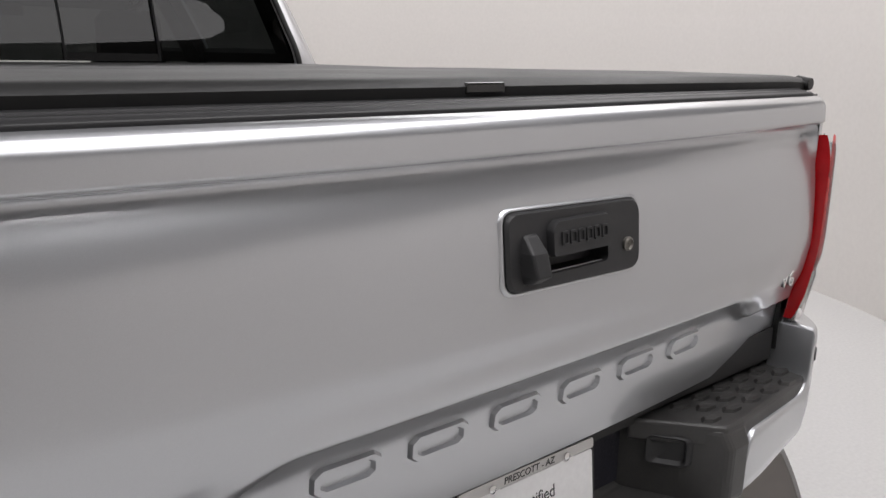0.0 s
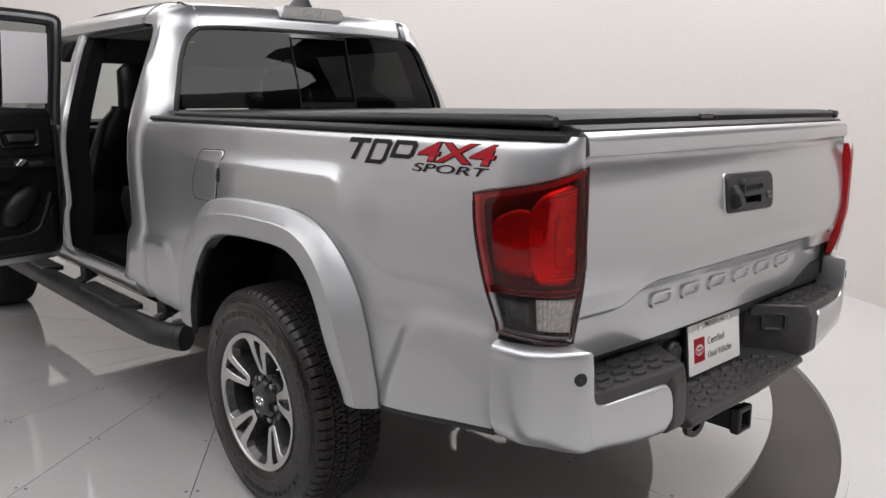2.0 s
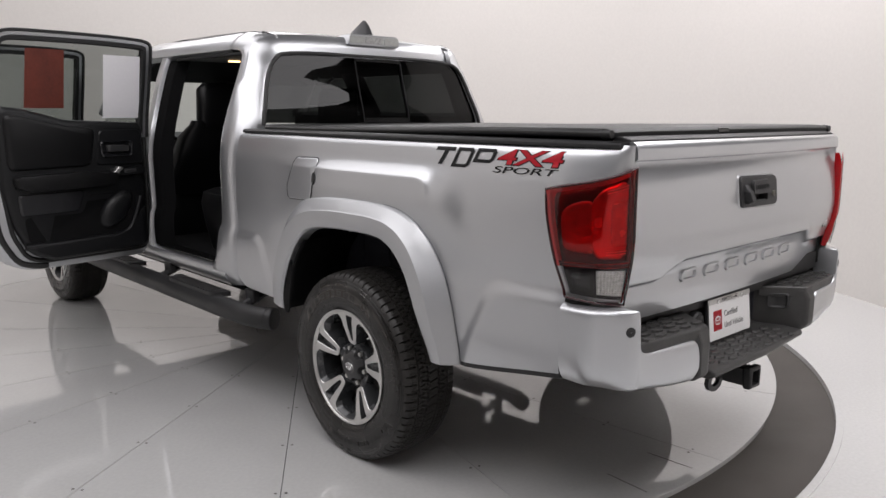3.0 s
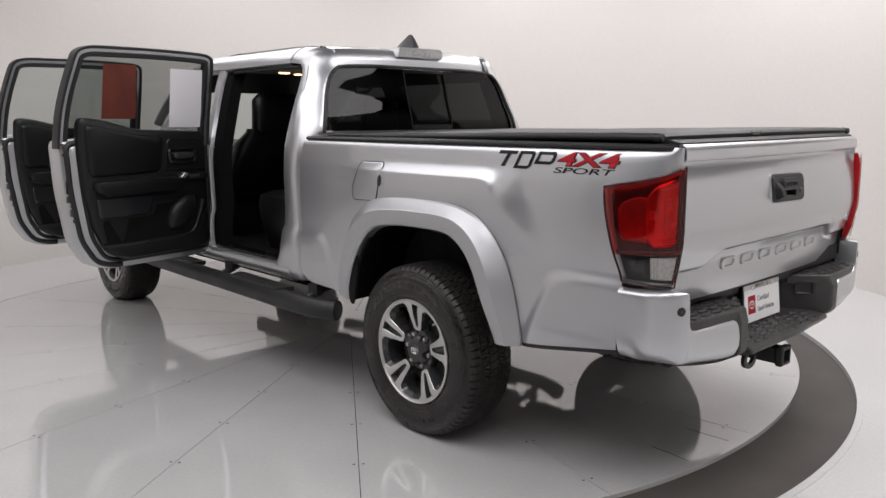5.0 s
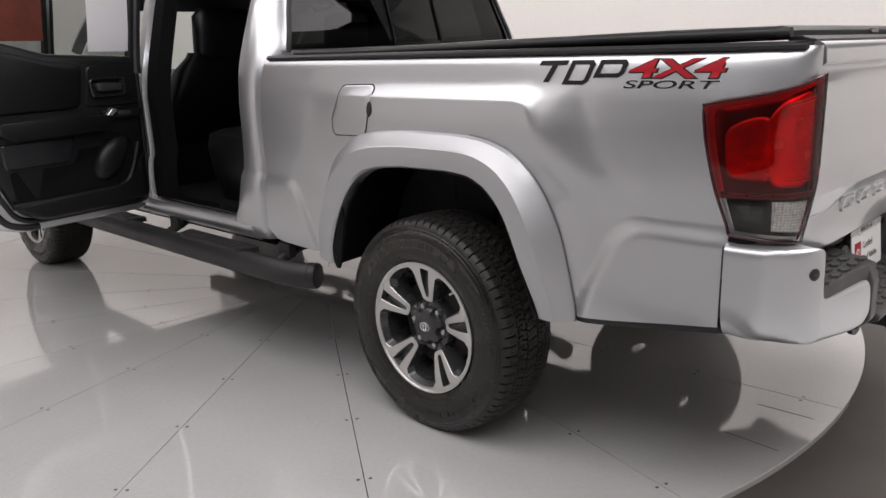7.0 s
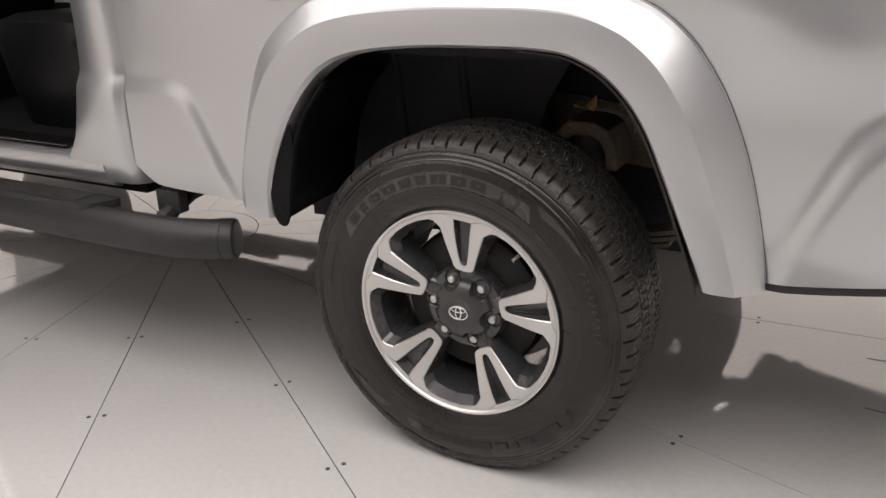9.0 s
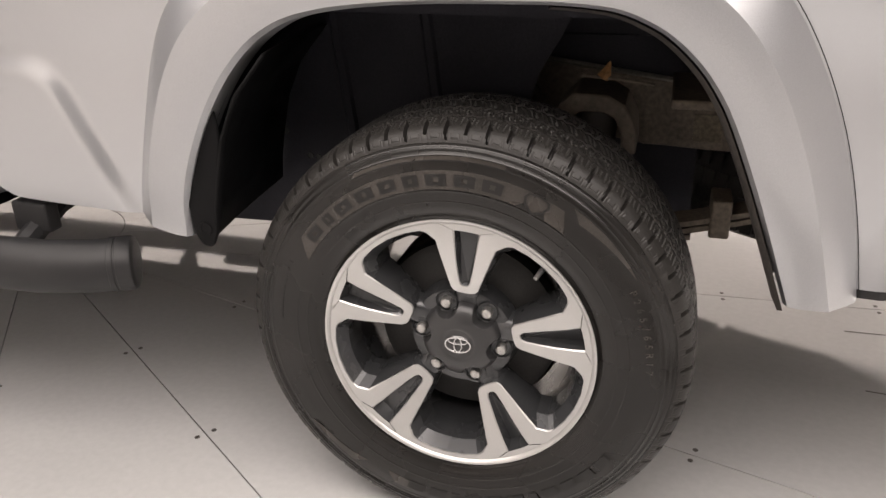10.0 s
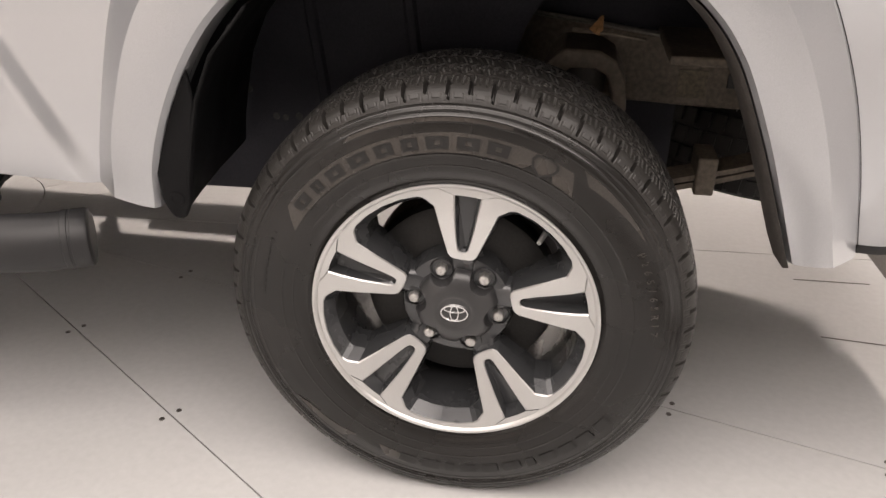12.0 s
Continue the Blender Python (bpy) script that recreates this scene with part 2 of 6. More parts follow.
def lerp(a, b, t):
    return a + (b - a) * t


def sstep(a, b, x):
    t = min(max((x - a) / (b - a), 0.0), 1.0)
    return t * t * (3 - 2 * t)


def curve(keys):
    """A smooth line through (place, value) keys."""
    xs, ys = [k[0] for k in keys], [k[1] for k in keys]
    sl = []
    for i in range(len(xs)):
        if 0 < i < len(xs) - 1:
            l, r = (ys[i] - ys[i - 1]) / (xs[i] - xs[i - 1]), (ys[i + 1] - ys[i]) / (xs[i + 1] - xs[i])
            sl.append(0 if l * r <= 0 else 2 * l * r / (l + r))
        else:
            j = min(i, len(xs) - 2)
            sl.append((ys[j + 1] - ys[j]) / (xs[j + 1] - xs[j]))

    def f(x):
        x = min(max(x, xs[0]), xs[-1])
        i = max(k for k in range(len(xs) - 1) if xs[k] <= x)
        h = xs[i + 1] - xs[i]
        t = (x - xs[i]) / h
        return ((2 * t**3 - 3 * t**2 + 1) * ys[i] + (t**3 - 2 * t**2 + t) * h * sl[i] + (-2 * t**3 + 3 * t**2) * ys[i + 1] + (t**3 - t**2) * h * sl[i + 1])

    return f


def steps(a, b, n):
    return [a + (b - a) * i / (n - 1) for i in range(n)]


def rounded(points, r, n=4):
    """A polygon with its corners rounded."""
    out = []
    k = len(points)
    for i in range(k):
        p, q, s = Vector(points[i - 1]), Vector(points[i]), Vector(points[(i + 1) % k])
        rr = min(r, (p - q).length * 0.45, (s - q).length * 0.45)
        a, b = q + (p - q).normalized() * rr, q + (s - q).normalized() * rr
        for j in range(n + 1):
            t = j / n
            out.append(tuple((1 - t) ** 2 * a + 2 * t * (1 - t) * q + t * t * b))
    return out


# ---- the studio ----
R_DISC = 2.815
PIT_X, PIT_Y, PIT_R = -0.133, 1.514, 2.894     # the floor's own round edge, off the turntable's centre


def arc(r, a0, a1, n, z=0.0):
    return [(CX + r * math.cos(radians(lerp(a0, a1, i / n))), CY + r * math.sin(radians(lerp(a0, a1, i / n))), z) for i in range(n + 1)]


def offset_line(line, d):
    out = []
    for i, p in enumerate(line):
        t = (Vector(line[min(i + 1, len(line) - 1)]) - Vector(line[max(i - 1, 0)])).normalized()
        out.append(Vector(p) + Vector((t.y, -t.x, 0)) * d)
    return out


def wall_piece(name, line, material, label, z0=0.0, z1=None):
    outer = offset_line(line, 0.16)
    ob = part(name, loft([[(p[0], p[1], z) for p in line] + [(p.x, p.y, z) for p in reversed(outer)] for z in (z0, z1 or CEIL)]), material, smooth=30)
    return tagged(ob, label, "wall", kind="structure")


full = arc(4.1, -50, 172, 148)
d0 = Vector((-math.cos(radians(40)), -math.sin(radians(40)), 0))
d1 = Vector((-math.sin(radians(172)), math.cos(radians(172)), 0))
end_a, end_b = tuple(Vector(full[0]) + d0 * 6.6), tuple(Vector(full[-1]) + d1 * 5.6)
split = tuple(Vector(full[-1]) + d1 * 1.1)
wall_piece("wall_cyclorama", full + [split], "wall", "curved seamless warm white studio wall round the turntable")
# unseen walls, added white below and dark above to shape the paint's reflections
WALL_TOP = 1.75
wall_piece("wall_side", [end_a, full[0]], "wall", "unseen low warm white wall, added for the truck's paint to reflect", 0.0, WALL_TOP)
wall_piece("wall_side_upper", [end_a, full[0]], "unseen_dark", "unseen dark grey wall above the low white one, added to darken reflections", WALL_TOP)
wall_piece("wall_low", [end_b, end_a], "wall", "unseen low warm white wall, added for the truck's paint to reflect", 0.0, WALL_TOP)
wall_piece("wall_upper", [end_b, end_a], "unseen_dark", "unseen dark grey wall above the low white one, added to darken reflections", WALL_TOP)
wall_piece("wall_left", [split, end_b], "wall", "unseen low warm white wall past the curved one, added for reflections", 0.0, 0.3)
wall_piece("wall_left_upper", [split, end_b], "unseen_dark", "unseen dark grey wall above the low white one, added to darken reflections", 0.3)


def ring_in(deg):
    """The floor's inner edge: it meets the deck closely but for the dark crescent behind the truck."""
    c, sn = math.cos(radians(deg)), math.sin(radians(deg))
    ox, oy = PIT_X - CX, PIT_Y - CY
    along_ = ox * c + oy * sn
    return max(R_DISC + 0.008, along_ + math.sqrt(PIT_R ** 2 - (ox * ox + oy * oy - along_ ** 2)))


bm = bmesh.new()
degs = [d * 1.5 for d in range(-120, 121)]
rows = []
for zz, wide in ((-0.15, 0), (0.0, 0), (0.0, 1)):
    rows.append([])
    for dg in degs[:-1]:
        c, sn = math.cos(radians(dg)), math.sin(radians(dg))
        r = 9.5 if wide else ring_in(dg)
        rows[-1].append((CX + r * c, CY + r * sn, zz))
floor = part("floor", grid_bm(rows, close_v=True), "floor", smooth=0)
tagged(floor, "pale grey-white painted studio floor, slightly glossy", "floor", kind="structure")
sub = part("floor_pit", grid_bm([[(CX + r * math.cos(radians(d)), CY + r * math.sin(radians(d)), -0.02) for d in degs[:-1]] for r in (2.6, 3.3)], close_v=True), "ring", smooth=0)
tagged(sub, "dark brown carpeted ring round the turntable", "carpet ring", kind="structure")
lip = part("trim", loft([[(CX + r * math.cos(radians(d)), CY + r * math.sin(radians(d)), z) for r, z in ((ring_in(d) - 0.004, -0.03), (ring_in(d) + 0.035, -0.03), (ring_in(d) + 0.03, 0.004), (ring_in(d), 0.004))] for d in steps(-175, -25, 120)]), "floor", smooth=0)
tagged(lip, "thin white edging strip round the dark ring", "edging", kind="structure")

turntable = thing("turntable", "round white painted turntable deck of wedge panels, glossy", "turntable", at=(CX, CY, 0), kind="structure")
SEG, TWIST = 360 / 19, 7.73
wedge = bmesh.new()
gap = 0.0015
ring_pts = []
for r in (0.30, R_DISC):
    h = math.asin(gap / r)
    ring_pts.append([(r * math.cos(a), r * math.sin(a)) for a in steps(h, radians(SEG) - h, 10)])
outline = ring_pts[1] + ring_pts[0][::-1]
for zs in ((-0.05, -0.002, 0.0),):
    loft([[(x, y, zs[0]) for x, y in outline], [(x, y, zs[1]) for x, y in outline], [(x * 0.9996, y * 0.9996, zs[2]) for x, y in outline]], bm=wedge)
first = part("panel", wedge, "table", turntable, smooth=0)
first.rotation_euler = (0, 0, radians(TWIST))
for k in range(1, 19):
    o = new("panel", first.data)
    o.parent = turntable
    o.rotation_euler = (0, 0, radians(SEG * k + TWIST))
part("centre_plate", loft([[(0.297 * math.cos(a), 0.297 * math.sin(a), z) for a in steps(0, 2 * math.pi, 49)[:-1]] for z in (-0.05, 0.0)]), "table", turntable, smooth=0)
sc = bmesh.new()
loft([[(r * math.cos(a), r * math.sin(a), z) for a in steps(0, 2 * math.pi, 9)[:-1]] for r, z in ((0.006, 0.0004), (0.0055, 0.0012), (0.002, 0.0016))], bm=sc)
screw = None
for k in range(19):
    for r in (0.985, 1.43, 1.85, 2.27, 2.675):
        for side in (-1, 1):
            a = radians(SEG * k + TWIST)
            x, y = r * math.cos(a) - side * 0.019 * math.sin(a), r * math.sin(a) + side * 0.019 * math.cos(a)
            o = part("screw", sc, "screw", turntable) if screw is None else new("screw", screw.data)
            screw = screw or o
            o.parent, o.location = turntable, (x, y, 0)
for x0, y0, x1, y1 in ((-0.008, -0.80, -0.001, -0.995), (-0.288, -0.80, -0.303, -0.985)):
    o = part("scratch", loft([[(x0 - 0.0018 - CX, y0 - CY, z), (x0 + 0.0018 - CX, y0 - CY, z), (x1 + 0.0015 - CX, y1 - CY, z), (x1 - 0.0015 - CX, y1 - CY, z)] for z in (0.0002, 0.0009)]), "screw", turntable, "thin dark scuff on the deck", smooth=0)
ceil = part("ceiling", box_bm(-7.5, 5.5, -8.5, 7.5, CEIL, CEIL + 0.15), "ceiling", smooth=0)
tagged(ceil, "dark painted studio ceiling", "ceiling", kind="structure")


# ---- the pickup: shape functions; S is -1 for its left side, 1 for its right ----
truck = thing("pickup_truck", "silver four-door pickup truck, side doors open, on the turntable", "pickup truck")
AXLE_F = 3.571
base_w = curve([(0.49, 0.846), (0.52, 0.858), (0.62, 0.866), (0.80, 0.864), (0.95, 0.871), (1.05, 0.872), (1.14, 0.864), (1.20, 0.853), (1.245, 0.842), (1.262, 0.832), (1.275, 0.815)])


def smin(a, b, k):
    h = max(k - abs(a - b), 0) / k
    return min(a, b) - h * h * k * 0.25


def bulge(d, soft, end):
    """The shoulder's rise: a hollow that sweeps out to a crisp line, then flat; soft makes it a wide, gentle swell, end rounds its rear."""
    q = min(max((d + 0.02) / lerp(0.070, 0.24, max(soft, 0.6 * end)) + 0.5, 0.0), 1.0)
    return lerp(q ** 2.3, q * q * (3 - 2 * q), max(soft, 0.9 * end))


def bed_w(y, z):
    """Half the bed's width at a place on its side."""
    w = base_w(z)
    w += -0.018 * max(0.0, (-0.5 - y) / 0.5) ** 1.6 + 0.008 * max(0.0, min(y + 0.5, 1.0))
    rear = (y + 0.475 + (1.15 - z) * 0.42) * 0.92
    d = smin(1.155 - z, rear, 0.11)
    w += 0.024 * bulge(d, sstep(1.07, 0.90, z), sstep(-0.06, 0.06, 1.155 - z - rear)) * (1 - sstep(0.10, 0.62, y)) * lerp(0.2, 1.0, sstep(0.84, 1.08, z))
    d2 = smin(0.832 - z, -(y + 0.565 + (z - 0.52) * 0.46) * 0.9, 0.075)
    w += 0.016 * sstep(-0.016, 0.044, d2)
    d3 = smin(0.812 - z, (y - 0.60 - (z - 0.545) * 0.52) * 0.9, 0.05)
    w += 0.014 * sstep(-0.006, 0.036, d3)
    return w


SKEW = {-1: 0.0, 1: 0.030}
Y_CORNER, GX, GY = -0.95, 0.752, -1.166


def corner(u, z):
    """The plan of the rear corner: u from 0, on the side, to 1, at the tailgate's edge."""
    w = bed_w(Y_CORNER, z)
    gy = GY + 0.03 * sstep(1.0, 0.75, z)
    cx, cy = w - 0.004, gy + 0.015
    x = (1 - u) ** 2 * w + 2 * u * (1 - u) * cx + u * u * GX
    y = (1 - u) ** 2 * Y_CORNER + 2 * u * (1 - u) * cy + u * u * gy
    return x, y


BED_Y1 = 0.938
CAB_W = curve([(0.47, 0.835), (0.52, 0.868), (0.60, 0.892), (0.70, 0.898), (0.78, 0.894), (0.83, 0.878), (0.95, 0.880), (1.08, 0.884), (1.18, 0.876), (1.27, 0.856), (1.36, 0.825), (1.46, 0.786), (1.56, 0.745), (1.63, 0.715), (1.672, 0.696), (1.692, 0.689), (1.716, 0.672), (1.738, 0.647), (1.754, 0.620), (1.764, 0.600)])

z_lo = curve([(-1.2, 0.60), (-1.02, 0.585), (-0.56, 0.525), (0.0, 0.50), (0.48, 0.512), (0.60, 0.533), (0.86, 0.545), (0.95, 0.60)])


flare_o = [(0.600, 0.545), (0.585, 0.61), (0.563, 0.70), (0.527, 0.82), (0.482, 0.90), (0.41, 0.96), (0.33, 1.003), (0.20, 1.027), (0.02, 1.036), (-0.14, 1.035), (-0.25, 1.026), (-0.340, 1.0), (-0.412, 0.95), (-0.474, 0.865), (-0.532, 0.735), (-0.566, 0.61), (-0.585, 0.512)]
flare_i = [(0.478, 0.518), (0.468, 0.575), (0.44, 0.66), (0.397, 0.748), (0.345, 0.82), (0.29, 0.868), (0.235, 0.893), (0.14, 0.910), (0.01, 0.918), (-0.12, 0.919), (-0.205, 0.914), (-0.268, 0.893), (-0.322, 0.852), (-0.362, 0.80), (-0.405, 0.71), (-0.445, 0.61), (-0.482, 0.512)]


def along(pts, n):
    k = steps(0, len(pts) - 1, n)
    fa, fb = curve([(i, p[0]) for i, p in enumerate(pts)]), curve([(i, p[1]) for i, p in enumerate(pts)])
    return [(fa(i), fb(i)) for i in k]


fo, fi = along(flare_o, 90), along(flare_i, 90)
mid_line = [(lerp(a[0], b[0], 0.6), lerp(a[1], b[1], 0.6)) for a, b in zip(fo, fi)] + [(-0.53, 0.40), (0.53, 0.40)]


def inside(poly, y, z):
    hit = False
    for (y0, z0), (y1, z1) in zip(poly, poly[1:] + poly[:1]):
        if (z0 > z) != (z1 > z) and y < (y1 - y0) * (z - z0) / (z1 - z0) + y0:
            hit = not hit
    return hit


for S in (-1, 1):
    # bed side, with its rear corner
    bm = bmesh.new()
    ys = steps(BED_Y1, Y_CORNER, 220)
    zs = steps(0.0, 1.0, 130)
    cols = []
    for y in ys:
        cols.append([(S * bed_w(y, lerp(z_lo(y), 1.275, t)), y, lerp(z_lo(y), 1.275, t)) for t in zs])
    for u in steps(0, 1, 25)[1:]:
        col = []
        for t in zs:
            z = lerp(z_lo(corner(u, 1)[1]), 1.275, t)
            x, y = corner(u, z)
            col.append((S * x, y + SKEW[S] * u, z))
        cols.append(col)
    grid_bm(cols, bm=bm)
    dead = []
    for f in bm.faces:
        c = f.calc_center_median()
        if inside(mid_line, c.y, c.z):
            dead.append(f)
        elif c.y < -1.0 and c.z < 0.80:
            dead.append(f)
    bmesh.ops.delete(bm, geom=dead, context="FACES")
    side = part("bed_side", bm, "paint", truck, smooth=60, solid=0.0)
    part("bed_lower_trim", loft([[(S * (bed_w(y, z_lo(y)) + dx), y, z_lo(y) + dz) for dx, dz in ((-0.05, 0.012), (-0.004, 0.004), (-0.004, -0.016), (-0.05, -0.022))] for y in steps(-0.575, -1.005, 12)]), "plastic", truck, "black strip under the bed side", smooth=0)
    # inner box wall and the top flange under the rail cap
    part("bed_wall", box_bm(min(S * 0.74, S * 0.76), max(S * 0.74, S * 0.76), -1.05, 0.90, 0.88, 1.262), "liner", truck, smooth=0)
    part("rail_cap", loft([[(S * x, y, z) for x, z in ((0.842 - dx, 1.268), (0.843 - dx, 1.277), (0.836 - dx, 1.284), (0.79, 1.286), (0.74, 1.284), (0.74, 1.268))] for y, dx in ((-1.142 + (0.035 if S > 0 else 0), 0.05), (-1.10, 0.035), (-1.0, 0.022), (-0.8, 0.012), (-0.5, 0.004), (0.2, 0.0), (0.92, 0.0))]), "plastic", truck, "black plastic bed rail cap", smooth=40)

    # wheel flare: outer edge on the body, ridge, then the inner lip

    rows = []
    for k, ((yo, zo), (yi, zi)) in enumerate(zip(fo, fi)):
        end = min(k, 89 - k) / 89
        out = lerp(0.925, 0.943, sstep(0.0, 0.12, end))
        w0 = bed_w(yo, zo)
        tr = 0.42
        yr, zr = lerp(yo, yi, tr), lerp(zo, zi, tr)
        rows.append([(S * (w0 - 0.03), lerp(yo, yi, 0.02), lerp(zo, zi, 0.02)), (S * (w0 + 0.006), lerp(yo, yi, 0.0), lerp(zo, zi, 0.0)),
                     (S * (w0 + 0.016), lerp(yo, yi, 0.05), lerp(zo, zi, 0.05)),
                     (S * lerp(w0 + 0.016, out, 0.47), lerp(yo, yi, 0.22), lerp(zo, zi, 0.22)),
                     (S * (out - 0.004), lerp(yo, yi, tr - 0.03), lerp(zo, zi, tr - 0.03)), (S * out, yr, zr),
                     (S * (out + 0.002), lerp(yo, yi, 0.6), lerp(zo, zi, 0.6)), (S * (out + 0.002), lerp(yo, yi, 0.8), lerp(zo, zi, 0.8)),
                     (S * (out - 0.002), lerp(yo, yi, 0.95), lerp(zo, zi, 0.95)), (S * (out - 0.012), lerp(yo, yi, 1.0), lerp(zo, zi, 1.0)),
                     (S * (out - 0.06), lerp(yo, yi, 1.01), lerp(zo, zi, 1.01))])
    part("wheel_arch_flare", grid_bm(rows), "flare_paint", truck, "silver painted wheel arch flare", smooth=16)
    # dark gap line between the flare and the body
    part("flare_seal", tube_bm([(S * (bed_w(y, z) + 0.003), y - 0.0 + (0.003 if y > 0 else -0.003), z + 0.003) for y, z in fo if y < -0.2], 0.0007, 6), "seal", truck)
    # wheel-well liner
    rows = []
    for (yi, zi) in [p for p in fi if p[0] > -0.14]:
        rows.append([(S * x, lerp(yi, -0.0, e) * 1.0, zi + dz) for x, e, dz in ((0.90, 0.0, 0.004), (0.86, -0.05, 0.02), (0.78, -0.08, 0.05), (0.62, -0.10, 0.06), (0.45, -0.10, 0.06))])
    part("wheel_well_liner", grid_bm(rows), "liner", truck, smooth=50, solid=0.004)
    tab = rounded([(0.478, 0.72), (0.470, 0.60), (0.466, 0.530), (0.450, 0.506), (0.432, 0.506), (0.420, 0.530), (0.419, 0.57), (0.408, 0.62), (0.392, 0.70), (0.398, 0.755)], 0.018, 4)
    mg = part("mud_guard", loft([[(S * x, y, z) for y, z in tab] for x in (0.918, 0.926)]), "guard_black", truck, "black plastic mud guard tab with a bolt hole", smooth=30, bevel=0.003)
    part("guard_wall", grid_bm([[(S * x, y + dy, z + dz) for x, dy, dz in ((0.926, 0.0, 0.0), (0.90, 0.004, 0.0), (0.84, 0.012, 0.0), (0.76, 0.02, 0.0), (0.62, 0.03, 0.0))] for y, z in ((0.424, 0.53), (0.419, 0.58), (0.409, 0.63), (0.392, 0.70), (0.36, 0.77), (0.30, 0.84))]), "guard_black", truck, smooth=50, solid=0.004)
    part("bolt_hole", revolve([(0.0, 0.0125), (0.0015, 0.0120), (0.0015, 0.0085), (0.0004, 0.0080), (0.0004, 0.0005)], 16, (S * 0.9265, 0.441, 0.540), axis_x=S), "guard_black", mg, smooth=30)
    splash = part("splash_panel", loft([[(S * x, y, z) for y, z in ((-0.04, 0.66), (0.10, 0.43), (0.60, 0.420), (0.60, 0.60), (0.60, 0.96), (-0.14, 0.96), (-0.12, 0.85), (-0.07, 0.76))] for x in (0.60, 0.606)]), "liner", truck, "black inner splash panel", smooth=0)
    for y, z, r in ((0.440, 0.626, 0.008), (0.390, 0.576, 0.007), (0.372, 0.574, 0.006), (0.345, 0.578, 0.007)):
        part("panel_hole", revolve([(-0.001, r), (0.0012, r), (0.0012, r * 0.85), (0.0003, r * 0.8), (0.0003, 0.0004)], 14, (S * 0.6065, y, z), axis_x=S), "seal", splash, smooth=30)
    for y in (0.12, 0.30):
        part("panel_rib", loft([[(S * (0.606 + d), y + dy + 0.12 * (z - 0.7), z) for d, dy in ((0.0, -0.012), (0.006, -0.006), (0.006, 0.006), (0.0, 0.012))] for z in (0.60, 0.66, 0.80, 0.92)]), "liner", splash, smooth=30)
    back = [p for p in fi if p[0] <= -0.12]
    part("rear_guard", grid_bm([[(S * x, y + dy, z + dz) for x, dy, dz in ((0.932, 0.002, -0.002), (0.925, 0.008, -0.006), (0.88, 0.012, -0.006), (0.82, 0.010, 0.0), (0.81, -0.02, 0.02))] for y, z in back]), "guard", truck, "dusty black inner arch guard", smooth=50)
    # tail lamp: housing skin, red lens, smoked band, clear reversing lens
    lamp_edge = curve([(0, 0.20), (0.36, 0.07), (0.7, 0.0), (1, -0.04)])

    def lamp_point(a, b, off):
        """a: 0 at the outer edge to 1 at the tailgate; b: 0 bottom to 1 top."""
        zt = lerp(1.142, 1.212, max(a, 0.0) ** 0.8) - 0.006 * math.sin(math.pi * a)
        zb = lerp(0.828, 0.810, a)
        z = lerp(zb, zt, b)
        u0 = lamp_edge(min(max(b, 0), 1))
        u = lerp(u0, 0.985, a)
        x, y = corner(u, z)
        x2, y2 = corner(min(u + 0.02, 1.02), z)
        n = Vector((-(y2 - y), x2 - x, 0)).normalized()
        off += 0.012 if S > 0 else 0.0
        return (S * (x + n.x * off), y + n.y * off + SKEW[S] * u, z)

    def lamp_skin(a0, a1, b0, b1, off, na=14, nb=14, round_=0.012):
        rows = []
        for b in steps(b0, b1, nb):
            row = []
            for a in steps(a0, a1, na):
                e = min((a - a0) / (a1 - a0), (a1 - a) / (a1 - a0), (b - b0) / (b1 - b0), (b1 - b) / (b1 - b0))
                row.append(lamp_point(a, b, off - round_ * (1 - sstep(0, 0.12, e))))
            rows.append(row)
        return grid_bm(rows)

    def lamp_patch(name, outline, c, off, material, label="", r=0.05):
        """A pillow-shaped lens cell with a rounded outline on the lamp's face."""
        sparse = rounded(outline, r, 5)
        ring_ = [(lerp(p[0], q[0], k / 4), lerp(p[1], q[1], k / 4)) for p, q in zip(sparse, sparse[1:] + sparse[:1]) for k in range(4)]
        rows = [[lamp_point(lerp(a, c[0], e), lerp(b, c[1], e), off + o) for a, b in ring_] for e, o in ((0.0, -0.004), (0.03, -0.0012), (0.09, 0.0), (0.25, 0.0008), (0.45, 0.0014), (0.7, 0.0018), (0.999, 0.002))]
        return part(name, grid_bm(rows, close_v=True), material, lamp, label, smooth=60)

    lamp = part("tail_lamp", lamp_skin(0, 1, 0, 1, 0.005, 24, 34, 0.008), "lamp_dark", truck, "red and smoked tail lamp with a clear reversing lens", smooth=60)
    lamp_patch("side_reflector", [(0.09, 0.43), (0.46, 0.40), (0.46, 0.84), (0.30, 0.86), (0.12, 0.80)], (0.28, 0.62), 0.0085, "lamp_side", "deep red side reflector", 0.09)
    lamp_patch("stop_reflector", [(0.41, 0.365), (0.91, 0.355), (0.91, 0.945), (0.55, 0.93), (0.41, 0.82)], (0.68, 0.64), 0.0090, "lamp_red", "red stop lamp reflector", 0.14)
    lamp_patch("bright_cell", [(0.66, 0.46), (0.885, 0.46), (0.885, 0.80), (0.66, 0.80)], (0.77, 0.63), 0.0120, "lamp_bright", "bright red inner cell", 0.05)
    lamp_patch("bulb_cell", [(0.46, 0.62), (0.56, 0.62), (0.56, 0.71), (0.46, 0.71)], (0.51, 0.665), 0.0122, "lamp_bright", "round bright bulb cell", 0.06)
